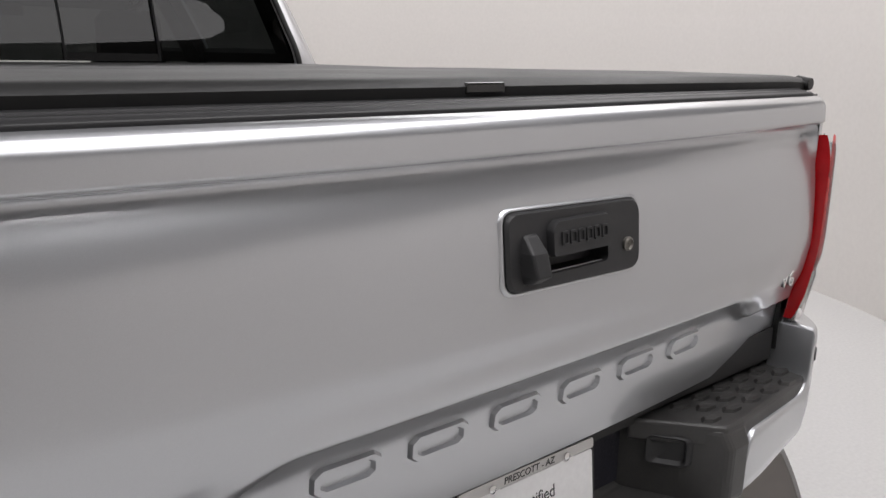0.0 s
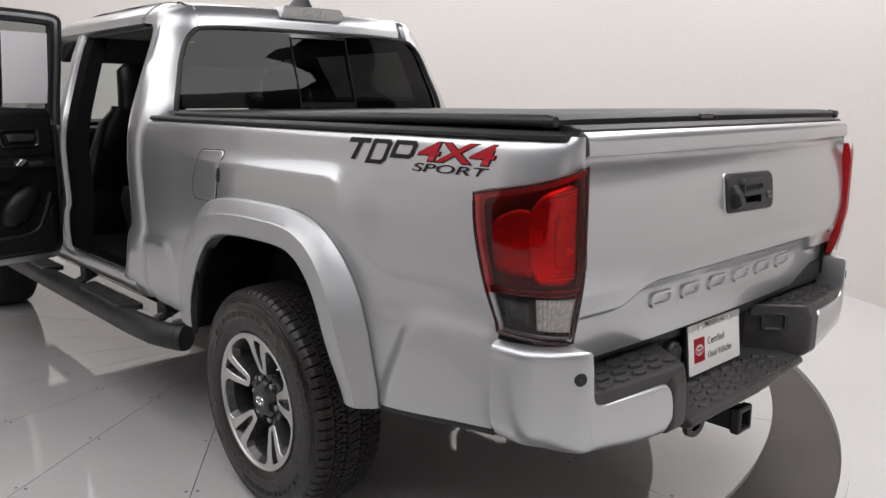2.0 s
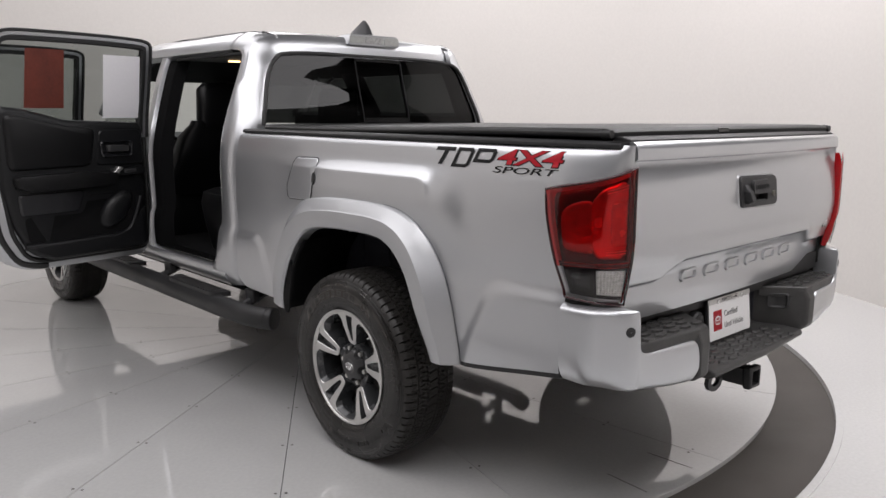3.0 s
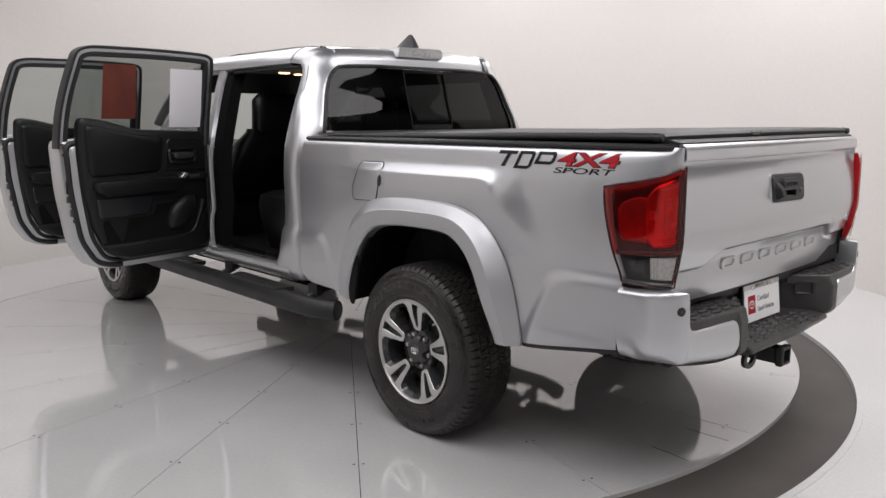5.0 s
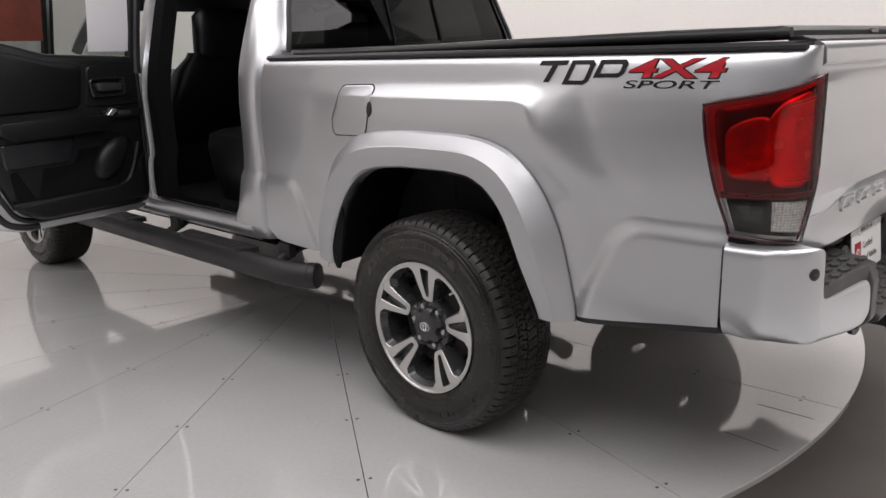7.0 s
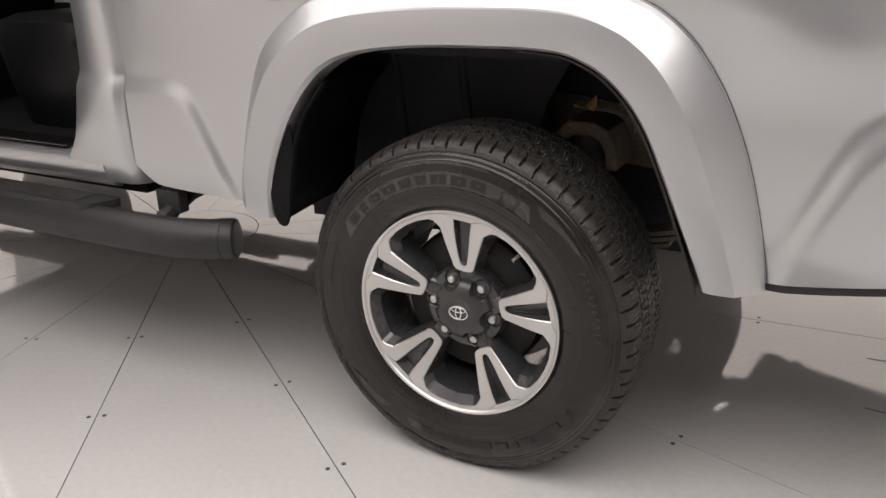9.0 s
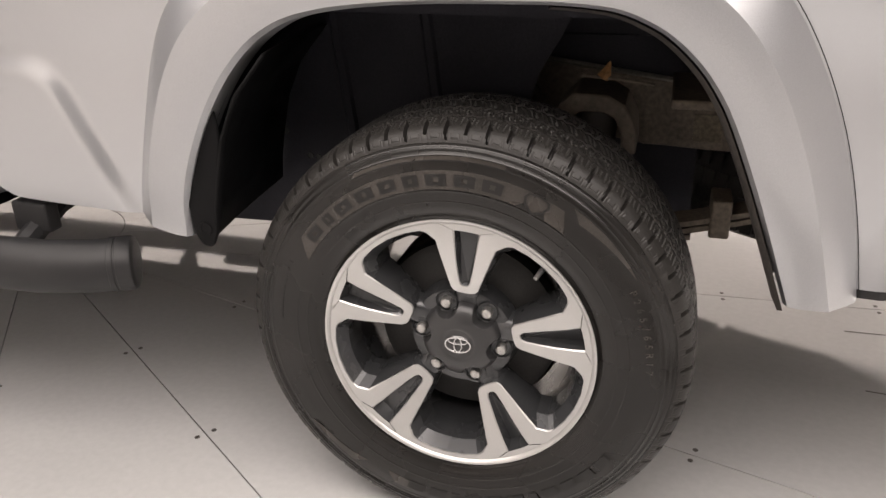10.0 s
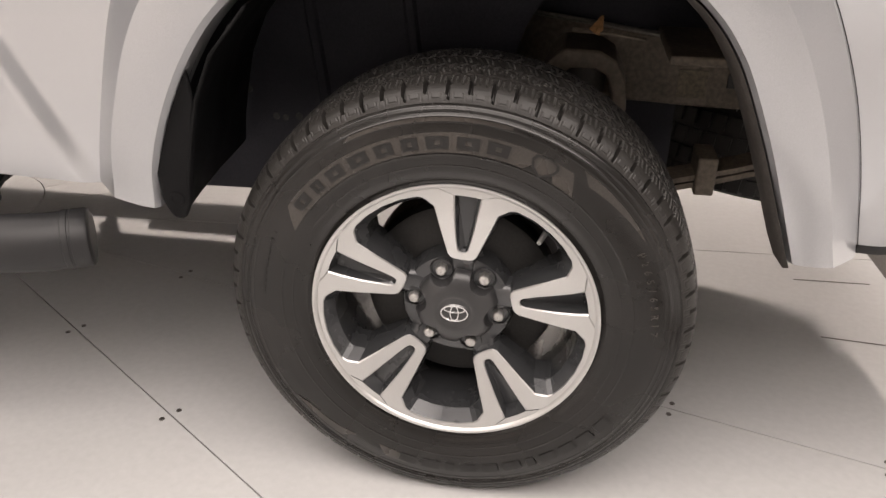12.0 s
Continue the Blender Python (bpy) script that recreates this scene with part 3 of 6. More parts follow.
    for b0 in (0.395, 0.415, 0.875, 0.895):
        part("reflector_step", lamp_skin(0.60, 0.885, b0, b0 + 0.011, 0.0125, 6, 3, 0.001), "lamp_bright", lamp, smooth=60)
    part("inner_frame", lamp_skin(0.03, 0.97, 0.285, 0.335, 0.0125, 14, 6, 0.004), "lamp_maroon", lamp, "dark maroon divider", smooth=60)
    for b0, b1 in ((0.322, 0.331), (0.292, 0.298)):
        part("divider_line", lamp_skin(0.10, 0.95, b0, b1, 0.0150, 12, 3, 0.001), "lamp_side", lamp, smooth=60)
    part("lower_frame", lamp_skin(0.06, 0.95, 0.035, 0.285, 0.0080, 12, 10, 0.002), "lamp_smoke", lamp, "dark grey lower lamp body", smooth=60)
    part("turn_signal", lamp_skin(0.12, 0.40, 0.09, 0.245, 0.0100, 8, 8, 0.004), "lamp_grey", lamp, "smoked turn signal cell", smooth=60)
    rev = bmesh.new()
    for i in range(9):
        for j in range(11):
            a0, a1 = lerp(0.47, 0.93, i / 9), lerp(0.47, 0.93, (i + 1) / 9)
            b0, b1 = lerp(0.065, 0.27, j / 11), lerp(0.065, 0.27, (j + 1) / 11)
            grid_bm([[lamp_point(a, b, 0.0095 + h) for a, h in ((a0, 0), (lerp(a0, a1, .5), hh), (a1, 0))] for b, hh in ((b0, 0), (lerp(b0, b1, .5), 0.005), (b1, 0))], bm=rev)
    part("reversing_lens", rev, "lamp_clear", lamp, "faceted clear reversing lens", smooth=0)["kind"] = "stuff"
    for nm, b0, b1, mat, lab in (("red_cover", 0.288, 1.0, "shell_red", "clear red outer lens"), ("clear_cover", 0.0, 0.288, "shell_clear", "clear lower outer lens")):
        facing(part(nm, lamp_skin(0.0, 1.0, b0, b1, 0.0185, 20, 24, 0.003), mat, lamp, lab, smooth=60), (S, -1, 0))
    edge_path = [(a, 0.0) for a in steps(0, 1, 10)] + [(1.0, b) for b in steps(0, 1, 16)[1:]] + [(a, 1.0) for a in steps(1, 0, 10)[1:]] + [(0.0, b) for b in steps(1, 0, 16)[1:]]
    part("lens_edge", grid_bm([[lamp_point(1.0, b, lerp(-0.012, 0.0165, q) * (min(1.0, math.sqrt(2.2 * math.sin(math.pi * b))) if q else 1.0)) for q in (0, 0.4, 0.8, 1.0)] for b in steps(0.01, 0.99, 32)]), "lamp_edge_red", lamp, "solid red inboard edge of the lens", smooth=60)
    if S < 0:
        part("lens_rim", tube_bm([lamp_point(a, b, 0.0130) for a, b in edge_path], 0.0042, 8), "lamp_dark", lamp, "dark red lens rim", smooth=60)
    part("lamp_gasket", grid_bm([[lamp_point(a, b, 0.004) for a in steps(0.0, 1.0, 10)] for b in (-0.055, -0.03, 0.005)]), "gloss_black", lamp, smooth=60)

    # bumper end: a side face, a rounded crease, a flat facet, then the strip that runs on under the step
    plan = [(0.856, -1.006), (0.886, -1.018), (0.8855, -1.045), (0.884, -1.07)]
    plan += [tuple((1 - v) ** 2 * Vector((0.883, -1.085)) + 2 * v * (1 - v) * Vector((0.879, -1.118)) + v * v * Vector((0.855, -1.140))) for v in steps(0, 1, 9)]
    plan += [tuple((1 - v) ** 2 * Vector((0.855, -1.140)) + 2 * v * (1 - v) * Vector((0.806, -1.202)) + v * v * Vector((0.757, -1.2135))) for v in steps(0, 1, 12)[1:]]
    plan += [(x, -1.212 - 0.035 * sstep(0.80, 0.45, x)) for x in [0.754, 0.751, 0.7475, 0.743, 0.737, 0.729, 0.718, 0.704] + steps(0.68, 0.50, 10) + [0.492, 0.485, 0.479, 0.474, 0.470, 0.466, 0.462]]
    bar_top = curve([(0.462, 0.585), (0.466, 0.615), (0.470, 0.635), (0.474, 0.648), (0.479, 0.657), (0.485, 0.663), (0.492, 0.667), (0.50, 0.6685), (0.704, 0.6655), (0.718, 0.6675), (0.729, 0.6715), (0.737, 0.677), (0.743, 0.684), (0.7475, 0.694), (0.751, 0.712), (0.754, 0.776), (0.757, 0.800), (0.765, 0.803), (0.90, 0.806)])
    bar_bottom = curve([(0.462, 0.575), (0.466, 0.555), (0.470, 0.544), (0.474, 0.538), (0.479, 0.534), (0.485, 0.533), (0.757, 0.5545), (0.90, 0.566)])
    rows = []
    for t, pull in ((0.0, 0.016), (0.012, 0.009), (0.03, 0.004), (0.06, 0.001), (0.09, 0.0), (0.2, 0.0), (0.35, 0.0), (0.5, 0.0), (0.62, 0.0), (0.72, 0.002), (0.80, 0.006), (0.87, 0.013), (0.93, 0.022), (0.97, 0.032), (1.0, 0.046)):
        row = []
        for i, (x, y) in enumerate(plan):
            ease = sstep(0.84, 0.74, x)
            inward = Vector((0.74 - x, -1.0 - y)).normalized().lerp(Vector((0.0, 1.0)), ease)
            deep = pull * lerp(1.0, 0.4, ease)
            row.append((S * (x + inward.x * deep), y + inward.y * deep + SKEW[S] * lerp(0.8, 1.0, ease), lerp(bar_top(x), bar_bottom(x), t)))
        rows.append(row)
    under = [(S * (abs(p[0]) - 0.05 * sstep(0.70, 0.80, abs(p[0]))), p[1] + 0.05, p[2] - 0.002) for p in rows[-1]]
    top = [(S * (lerp(abs(p[0]), 0.757, 0.5) if abs(p[0]) > 0.757 else abs(p[0])), lerp(p[1], -1.06, 0.75), p[2] + (0.005 if abs(p[0]) > 0.757 else 0.0)) for p in rows[0]]
    part("bumper_corner", grid_bm([top] + rows + [under]), "paint", truck, "silver painted bumper corner that runs on under the step", smooth=38)
    part("corner_filler", grid_bm([[(S * x, -1.006, z) for x in (0.70, 0.85)] for z in (0.60, 0.82)]), "seal", truck, smooth=0)
    part("corner_inner", grid_bm([[(S * 0.7575, y, z) for y in (-1.200 + SKEW[S], -1.06)] for z in (0.64, 0.80)]), "plastic", truck, smooth=0)
    part("parking_sensor", revolve([(-0.004, 0.0155), (0.0015, 0.0155), (0.003, 0.013), (0.003, 0.001)], 18, (0, 0, 0)), "plastic", truck, "round dark parking sensor").matrix_world = Matrix.Translation((S * 0.786, -1.2015 + SKEW[S] * 0.9, 0.742)) @ Matrix.Rotation(radians(90), 4, "Z") @ Matrix.Rotation(radians(24 * S), 4, "Z")
    # black step pads, upper and their outer face
    pad = bmesh.new()
    yb, yf = -1.225 + SKEW[S], -1.07
    loft([[(S * x, y, z) for x, y in ((0.765, yf), (0.765, yb + 0.02), (0.46, yb - 0.012), (0.402, yb - 0.012), (0.285, yf))] for z in (0.655, 0.700)], bm=pad)
    p0 = part("step_pad", pad, "grey_plastic", truck, "dark grey treaded bumper step", smooth=0, bevel=0.008, segs=3)
    tr = bmesh.new()
    for i in range(6):
        for j in range(4):
            cx, cy = 0.725 - i * 0.070 - (0.035 if j % 2 else 0), -1.095 + SKEW[S] - j * 0.034
            if cx < 0.385:
                continue
            hexa = [(cx + 0.031 * math.cos(a), cy + 0.0155 * math.sin(a)) for a in [radians(60 * q) for q in range(6)]]
            loft([[(S * (lerp(x, cx, e)), lerp(y, cy, e) - sh, z) for x, y in hexa] for z, e, sh in ((0.699, 0, 0), (0.7065, 0.22, 0.003), (0.7055, 0.6, 0.001))], bm=tr)
    part("tread", tr, "grey_plastic", p0, smooth=0)
    # inner cheek towards the middle drop, with the square socket
    ck = bmesh.new()
    inner_x = lambda y: lerp(0.275, 0.405, min(max((-1.06 - y) / 0.19, 0.0), 1.0))
    loft([[(S * (x or inner_x(y)), y + SKEW[S], z) for y, z in ((-1.05, 0.694), (-1.235, 0.694), (-1.25, 0.655), (-1.25, 0.545), (-1.225, 0.522), (-1.05, 0.54))] for x in (0.47, 0.44, None)], bm=ck)
    c0 = part("bumper_cheek", ck, "grey_plastic", truck, "dark grey plastic bumper cheek", smooth=0, bevel=0.012, segs=3)
    so = rounded([(-1.193, 0.612), (-1.127, 0.612), (-1.127, 0.673), (-1.193, 0.673)], 0.013, 4)
    bm = bmesh.new()
    loft([[(S * (inner_x(lerp(y, -1.16, e)) + d), lerp(y, -1.16, e) + SKEW[S], lerp(z, 0.6425, e)) for y, z in so] for d, e in ((0.004, 0.0), (-0.010, 0.02), (-0.013, 0.08), (-0.012, 0.16), (-0.003, 0.34), (-0.002, 0.9))], bm=bm)
    part("socket", bm, "plastic", c0, "recessed square socket", smooth=30)

# ---- tailgate ----
gate_y = curve([(0.735, 0.045), (0.80, 0.034), (0.86, 0.028), (0.92, 0.002), (0.96, -0.006), (1.0, -0.0103), (1.060, -0.0075), (1.110, -0.0030), (1.138, 0.001), (1.160, 0.006), (1.182, 0.013), (1.203, 0.0215), (1.219, 0.0275), (1.224, 0.0267), (1.228, 0.0150), (1.232, -0.0020), (1.236, -0.0060), (1.245, -0.0056), (1.264, -0.0040), (1.276, 0.0015), (1.284, 0.012)])


def gate_line(x):
    """The height of the pressed line over the recessed panel."""
    ax = abs(x)
    return 0.860 + 0.056 * sstep(0.575, 0.455, ax) + 0.004 * (1 - min(ax / 0.45, 1) ** 2)


def gate_point(x, z, off=0.0):
    gy = gate_y(z)
    gy -= 0.8 * gy * sstep(1.12, 1.19, z) * sstep(1.236, 1.222, z) * sstep(0.726, 0.746, abs(x))
    y = -1.192 + 0.026 * abs(x / 0.75) ** 2.2 + gy + 0.012 * (x / 0.75 + 1)
    zl = gate_line(x)
    y += 0.016 * sstep(zl + 0.004, zl - 0.016, z) - 0.006 * sstep(zl + 0.05, zl, z) * sstep(zl - 0.012, zl, z)
    return Vector((x, y - off, z))


zs = steps(0.735, 0.82, 8) + steps(0.826, 0.935, 40) + steps(0.941, 1.194, 42) + steps(1.198, 1.284, 36)
xs = steps(-0.746, 0.746, 121)
rows = []
for z in zs:
    rows.append([tuple(gate_point(x, z)) for x in xs])
rows.append([(x, -1.10, 1.284) for x in xs])
bm = grid_bm(rows)
hole = [f for f in bm.faces if abs(f.calc_center_median().x + 0.022) < 0.118 and 1.068 < f.calc_center_median().z < 1.15 and f.calc_center_median().y < -1.12]
bmesh.ops.delete(bm, geom=hole, context="FACES")
gate = part("tailgate", bm, "paint", truck, "silver tailgate with a pressed lower panel", smooth=60)
for S in (-1, 1):
    part("gate_edge", grid_bm([[(S * 0.746, gate_point(S * 0.746, z).y + d, z) for d in (0.0, 0.05)] for z in zs]), "paint", gate, smooth=40)
    part("gate_gap", box_bm(*sorted((S * 0.7475, S * 0.7505)), -1.135 + SKEW[S], -1.06, 0.74, 1.28), "seal", truck, smooth=0)
part("gate_bottom", box_bm(-0.74, 0.74, -1.10, -1.04, 0.72, 0.79), "seal", gate, smooth=0)
part("gate_inner", box_bm(-0.745, 0.745, -1.09, -1.06, 0.74, 1.275), "liner", gate, smooth=0)

# handle bezel, handle, lock and camera
HX, HZ = -0.022, 1.106
bez = rounded([(HX - 0.140, HZ - 0.053), (HX + 0.136, HZ - 0.058), (HX + 0.138, HZ + 0.046), (HX - 0.140, HZ + 0.052)], 0.022, 5)
inn = rounded([(HX - 0.065, HZ - 0.037), (HX + 0.062, HZ - 0.037), (HX + 0.062, HZ + 0.028), (HX - 0.065, HZ + 0.028)], 0.01, 5)


def gp(p, off):
    return tuple(gate_point(p[0], p[1], off))


bm = bmesh.new()
grid_bm([[gp(p, -0.004) for p in bez], [gp(p, 0.006) for p in bez], [gp((lerp(p[0], HX, 0.03), lerp(p[1], HZ, 0.05)), 0.010) for p in bez],
         [gp((p[0], p[1]), 0.008) for p in inn], [gp(p, -0.025) for p in inn], [gp((lerp(p[0], HX, 0.98), lerp(p[1], HZ, 0.98)), -0.028) for p in inn]], close_v=True, bm=bm)
bezel = part("handle_bezel", bm, "plastic", gate, "black plastic tailgate handle bezel", smooth=40)
part("bezel_rim", grid_bm([[gp((lerp(p[0], HX, e), lerp(p[1], HZ, e * 2)), o) for p in bez] for e, o in ((-0.05, 0.0005), (-0.03, 0.004), (-0.012, 0.004), (0.0, 0.001))], close_v=True), "paint", gate, smooth=60)
hp = rounded([(HX - 0.066, HZ - 0.012), (HX + 0.060, HZ - 0.012), (HX + 0.060, HZ + 0.028), (HX + 0.05, HZ + 0.036), (HX - 0.056, HZ + 0.036), (HX - 0.066, HZ + 0.024)], 0.006, 3)
bm = bmesh.new()
loft([[gp((lerp(p[0], HX, e), lerp(p[1], HZ + 0.012, e * 2)), o) for p in hp] for o, e in ((-0.01, 0), (0.014, 0.0), (0.020, 0.03))], bm=bm)
hand = part("handle", bm, "plastic", bezel, "black lift handle", smooth=30)
lt = bmesh.new()
for k in range(6):
    a = HX - 0.050 + k * 0.0165
    ring_o = rounded([(a, HZ + 0.002), (a + 0.013, HZ + 0.002), (a + 0.013, HZ + 0.022), (a, HZ + 0.022)], 0.003, 2)
    grid_bm([[gp((lerp(p[0], a + 0.0065, e), lerp(p[1], HZ + 0.012, e)), o) for p in ring_o] for e, o in ((0, 0.019), (0.05, 0.0225), (0.35, 0.0225), (0.4, 0.019))], close_v=True, bm=lt)
part("embossed_mark", lt, "plastic", hand, "row of raised plain marks", smooth=30)
part("lock", revolve([(0.0, 0.0105), (0.013, 0.0105), (0.015, 0.008), (0.012, 0.006), (0.012, 0.0008)], 20, (0, 0, 0)), "steel", bezel, "round key lock").matrix_world = Matrix.Translation(gp((HX + 0.104, HZ - 0.018), 0.0)) @ Matrix.Rotation(radians(90), 4, "Z")
cm = bmesh.new()
loft([[gp((HX - 0.10 + dx * w, HZ + z), o) for dx in (-1, 1)] + [gp((HX - 0.10 + 0.002 + dx * w * 0.8, HZ + z), o + d) for dx in (1, -1)] for z, w, o, d in ((0.022, 0.014, 0.006, 0.006), (0.0, 0.018, 0.006, 0.022), (-0.03, 0.017, 0.006, 0.030), (-0.042, 0.014, 0.006, 0.012))], bm=cm)
part("rear_camera", cm, "plastic", bezel, "small wedge-shaped reversing camera", smooth=0, bevel=0.003)

# embossed row of plain shapes and the small badge
for k in range(6):
    a = -0.420 + k * 0.1462
    zc = 0.846
    w, h = 0.102, 0.042
    o8 = rounded([(a, zc - h / 2 + 0.01), (a + 0.012, zc - h / 2), (a + w - 0.012, zc - h / 2), (a + w, zc - h / 2 + 0.01), (a + w, zc + h / 2 - 0.01), (a + w - 0.012, zc + h / 2), (a + 0.012, zc + h / 2), (a, zc + h / 2 - 0.01)], 0.002, 2)
    c = (a + w / 2, zc)
    bm = grid_bm([[gp((lerp(p[0], c[0], e * 0.55), lerp(p[1], c[1], e)), o) for p in o8] for e, o in ((-0.04, -0.001), (0.10, 0.0070), (0.40, 0.0070), (0.54, -0.001))], close_v=True)
    part("embossed_shape", bm, "paint", gate, smooth=25)


def text_part(body, size, m, material, parent, depth=0.001, label="", name="lettering", shear=0.0, width=1.0):
    c = bpy.data.curves.new("txt", "FONT")
    c.body, c.size, c.extrude, c.shear = body, size, depth, shear
    tmp = new("txt", c)
    me = bpy.data.meshes.new_from_object(tmp.evaluated_get(bpy.context.evaluated_depsgraph_get()))
    bpy.data.objects.remove(tmp)
    bm = bmesh.new()
    bm.from_mesh(me)
    bmesh.ops.scale(bm, vec=(width, 1, 1), verts=bm.verts)
    bmesh.ops.transform(bm, matrix=m, verts=bm.verts)
    return part(name, bm, material, parent, label, smooth=0, recalc=False)


FACE_REAR = Matrix(((1, 0, 0, 0), (0, 0, -1, 0), (0, 1, 0, 0), (0, 0, 0, 1)))     # text read from behind the truck
FACE_LEFT = Matrix(((0, 0, -1, 0), (-1, 0, 0, 0), (0, 1, 0, 0), (0, 0, 0, 1)))    # text read from the truck's left
text_part("V6", 0.047, Matrix.Translation(gate_point(0.652, 0.905, 0.003)) @ FACE_REAR, "chrome", gate, 0.003, "small chrome badge", "badge")

# ---- bumper middle, plate, hitch ----
cen = bmesh.new()
loft([[(x, y + 0.028 * max(x, 0.0) / 0.36, z) for y, z in ((-1.03, 0.71), (-1.050, 0.71), (-1.066, 0.56), (-1.075, 0.550), (-1.248, 0.540), (-1.253, 0.520), (-1.225, 0.508), (-1.04, 0.515))] for x in (-0.37, 0.0, 0.37)], bm=cen)
step = part("bumper_step", cen, "grey_plastic", truck, "dark grey dropped middle step of the bumper", smooth=0, bevel=0.01, segs=3)
tr = bmesh.new()
for i in range(9):
    for j in range(4):
        cx, cy = -0.29 + i * 0.066 + (0.033 if j % 2 else 0), -1.125 - j * 0.032
        hexa = [(cx + 0.029 * math.cos(a), cy + 0.0145 * math.sin(a)) for a in [radians(60 * q) for q in range(6)]]
        zt = lambda yy: 0.550 + (yy + 1.10) / 0.148 * 0.010
        loft([[(lerp(x, cx, e), lerp(y, cy, e), zt(lerp(y, cy, e)) + dz) for x, y in hexa] for dz, e in ((0, 0), (0.006, 0.22), (0.005, 0.6))], bm=tr)
part("tread", tr, "grey_plastic", step, smooth=0)
part("bumper_beam", box_bm(-0.80, 0.80, -1.05, -1.0, 0.56, 0.70), "liner", truck, smooth=0)
part("valance", box_bm(-0.74, 0.74, -1.08, -1.03, 0.69, 0.735), "seal", truck, smooth=0)
PL = Matrix.Translation((0.004, -1.091, 0.632)) @ Matrix.Rotation(radians(-6), 4, "X") @ FACE_REAR


def plate_bm(poly, d0, d1, bm=None):
    return prism(poly, lambda a, b, d: tuple(PL @ Vector((a, b, d))), d0, d1, bm)


pframe = part("plate_frame", plate_bm(rounded([(-0.158, -0.098), (0.158, -0.098), (0.158, 0.083), (-0.158, 0.083)], 0.012), 0.0, 0.010), "plastic", truck, "black licence plate frame", smooth=0)
plate = part("plate", plate_bm(rounded([(-0.150, -0.069), (0.150, -0.069), (0.150, 0.060), (0.10, 0.060), (0.095, 0.072), (0.085, 0.074), (0.07, 0.060), (-0.07, 0.060), (-0.085, 0.074), (-0.095, 0.072), (-0.10, 0.060), (-0.150, 0.072)], 0.006), 0.008, 0.0125), "white", pframe, "white dealer plate with a red square", smooth=0)
part("red_square", plate_bm([(-0.122, -0.036), (-0.062, -0.036), (-0.062, 0.036), (-0.122, 0.036)], 0.0125, 0.0132), "red", pframe, smooth=0)
ov = bmesh.new()
for rx, ry, cx, cy in ((0.021, 0.015, -0.092, 0.0), (0.008, 0.014, -0.092, 0.001), (0.017, 0.006, -0.092, 0.006)):
    grid_bm([[tuple(PL @ Vector((cx + (rx + e) * math.cos(a), cy + (ry + e) * math.sin(a), 0.0135))) for a in steps(0, 2 * math.pi, 29)] for e in (-0.0012, 0.0012)], bm=ov)
part("ring_mark", ov, "white", pframe, smooth=0)
text_part("Certified", 0.031, PL @ Matrix.Translation((-0.045, 0.007, 0.013)), "print_grey", pframe, 0.0003, width=0.9)
text_part("Used Vehicles", 0.030, PL @ Matrix.Translation((-0.045, -0.034, 0.013)), "print_grey", pframe, 0.0003, width=0.84)
part("plate_band", plate_bm(rounded([(-0.154, 0.0615), (0.154, 0.0615), (0.154, 0.080), (-0.154, 0.080)], 0.006), 0.010, 0.0128), "alloy", pframe, "silver top band of the plate frame", smooth=0)
text_part("PRESCOTT - AZ", 0.0165, PL @ Matrix.Translation((-0.060, 0.0650, 0.0132)), "decal_black", pframe, 0.0003, shear=0.15)
for bx, bw in ((-0.118, 0.024), (-0.086, 0.012), (-0.045, 0.030), (-0.006, 0.022), (0.026, 0.034), (0.070, 0.018), (0.100, 0.022)):
    part("print_bar", plate_bm([(bx, -0.091), (bx + bw, -0.091), (bx + bw, -0.079), (bx, -0.079)], 0.010, 0.0112), "steel", pframe, smooth=0)
for px in (-0.085, 0.085):
    part("plate_screw", revolve([(0.0, 0.007), (0.003, 0.007), (0.0045, 0.004), (0.0045, 0.0005)], 12, (0, 0, 0)), "chrome", pframe).matrix_world = PL @ Matrix.Translation((px, 0.066, 0.0125)) @ Matrix.Rotation(radians(90), 4, "Y")
part("plate_lamp", revolve([(0.0, 0.036), (0.02, 0.036), (0.028, 0.03), (0.024, 0.022), (0.024, 0.001)], 24, (0, 0, 0)), "plastic", truck, "round black socket beside the plate").matrix_world = Matrix.Translation((-0.235, -1.085, 0.655)) @ Matrix.Rotation(radians(90), 4, "Z")
HY, HZ2 = -1.225, 0.432
bm = bmesh.new()
sq = lambda h, y: [(-0.012 + a * h, y, HZ2 + b * h) for a, b in ((-1, -1), (1, -1), (1, 1), (-1, 1))]
grid_bm([sq(0.0, -1.02), sq(0.026, -1.02), sq(0.026, HY), sq(0.034, HY), sq(0.039, HY + 0.006), sq(0.039, HY + 0.028), sq(0.032, HY + 0.034), sq(0.032, -0.80)], close_v=True, bm=bm)
hitch = part("hitch_receiver", bm, "plastic", truck, "black square tow hitch receiver", smooth=0, bevel=0.003)
lp = bmesh.new()
grid_bm([[(-0.135 + r * 1.3 * math.cos(a), y, HZ2 - 0.005 + r * math.sin(a)) for a in steps(0, 2 * math.pi, 25)[:-1]] for r, y in ((0.022, -1.135), (0.040, -1.135), (0.040, -1.120), (0.022, -1.120))], close_u=True, close_v=True, bm=lp)
part("chain_loop", lp, "plastic", hitch, smooth=30)
part("hitch_plate", box_bm(-0.19, 0.16, -1.13, -1.05, 0.455, 0.49), "plastic", hitch, smooth=0, bevel=0.004)
part("hitch_beam", tube_bm([(-0.5, -0.98, 0.47), (0.5, -0.98, 0.47)], 0.035, 10), "plastic", truck, smooth=40)

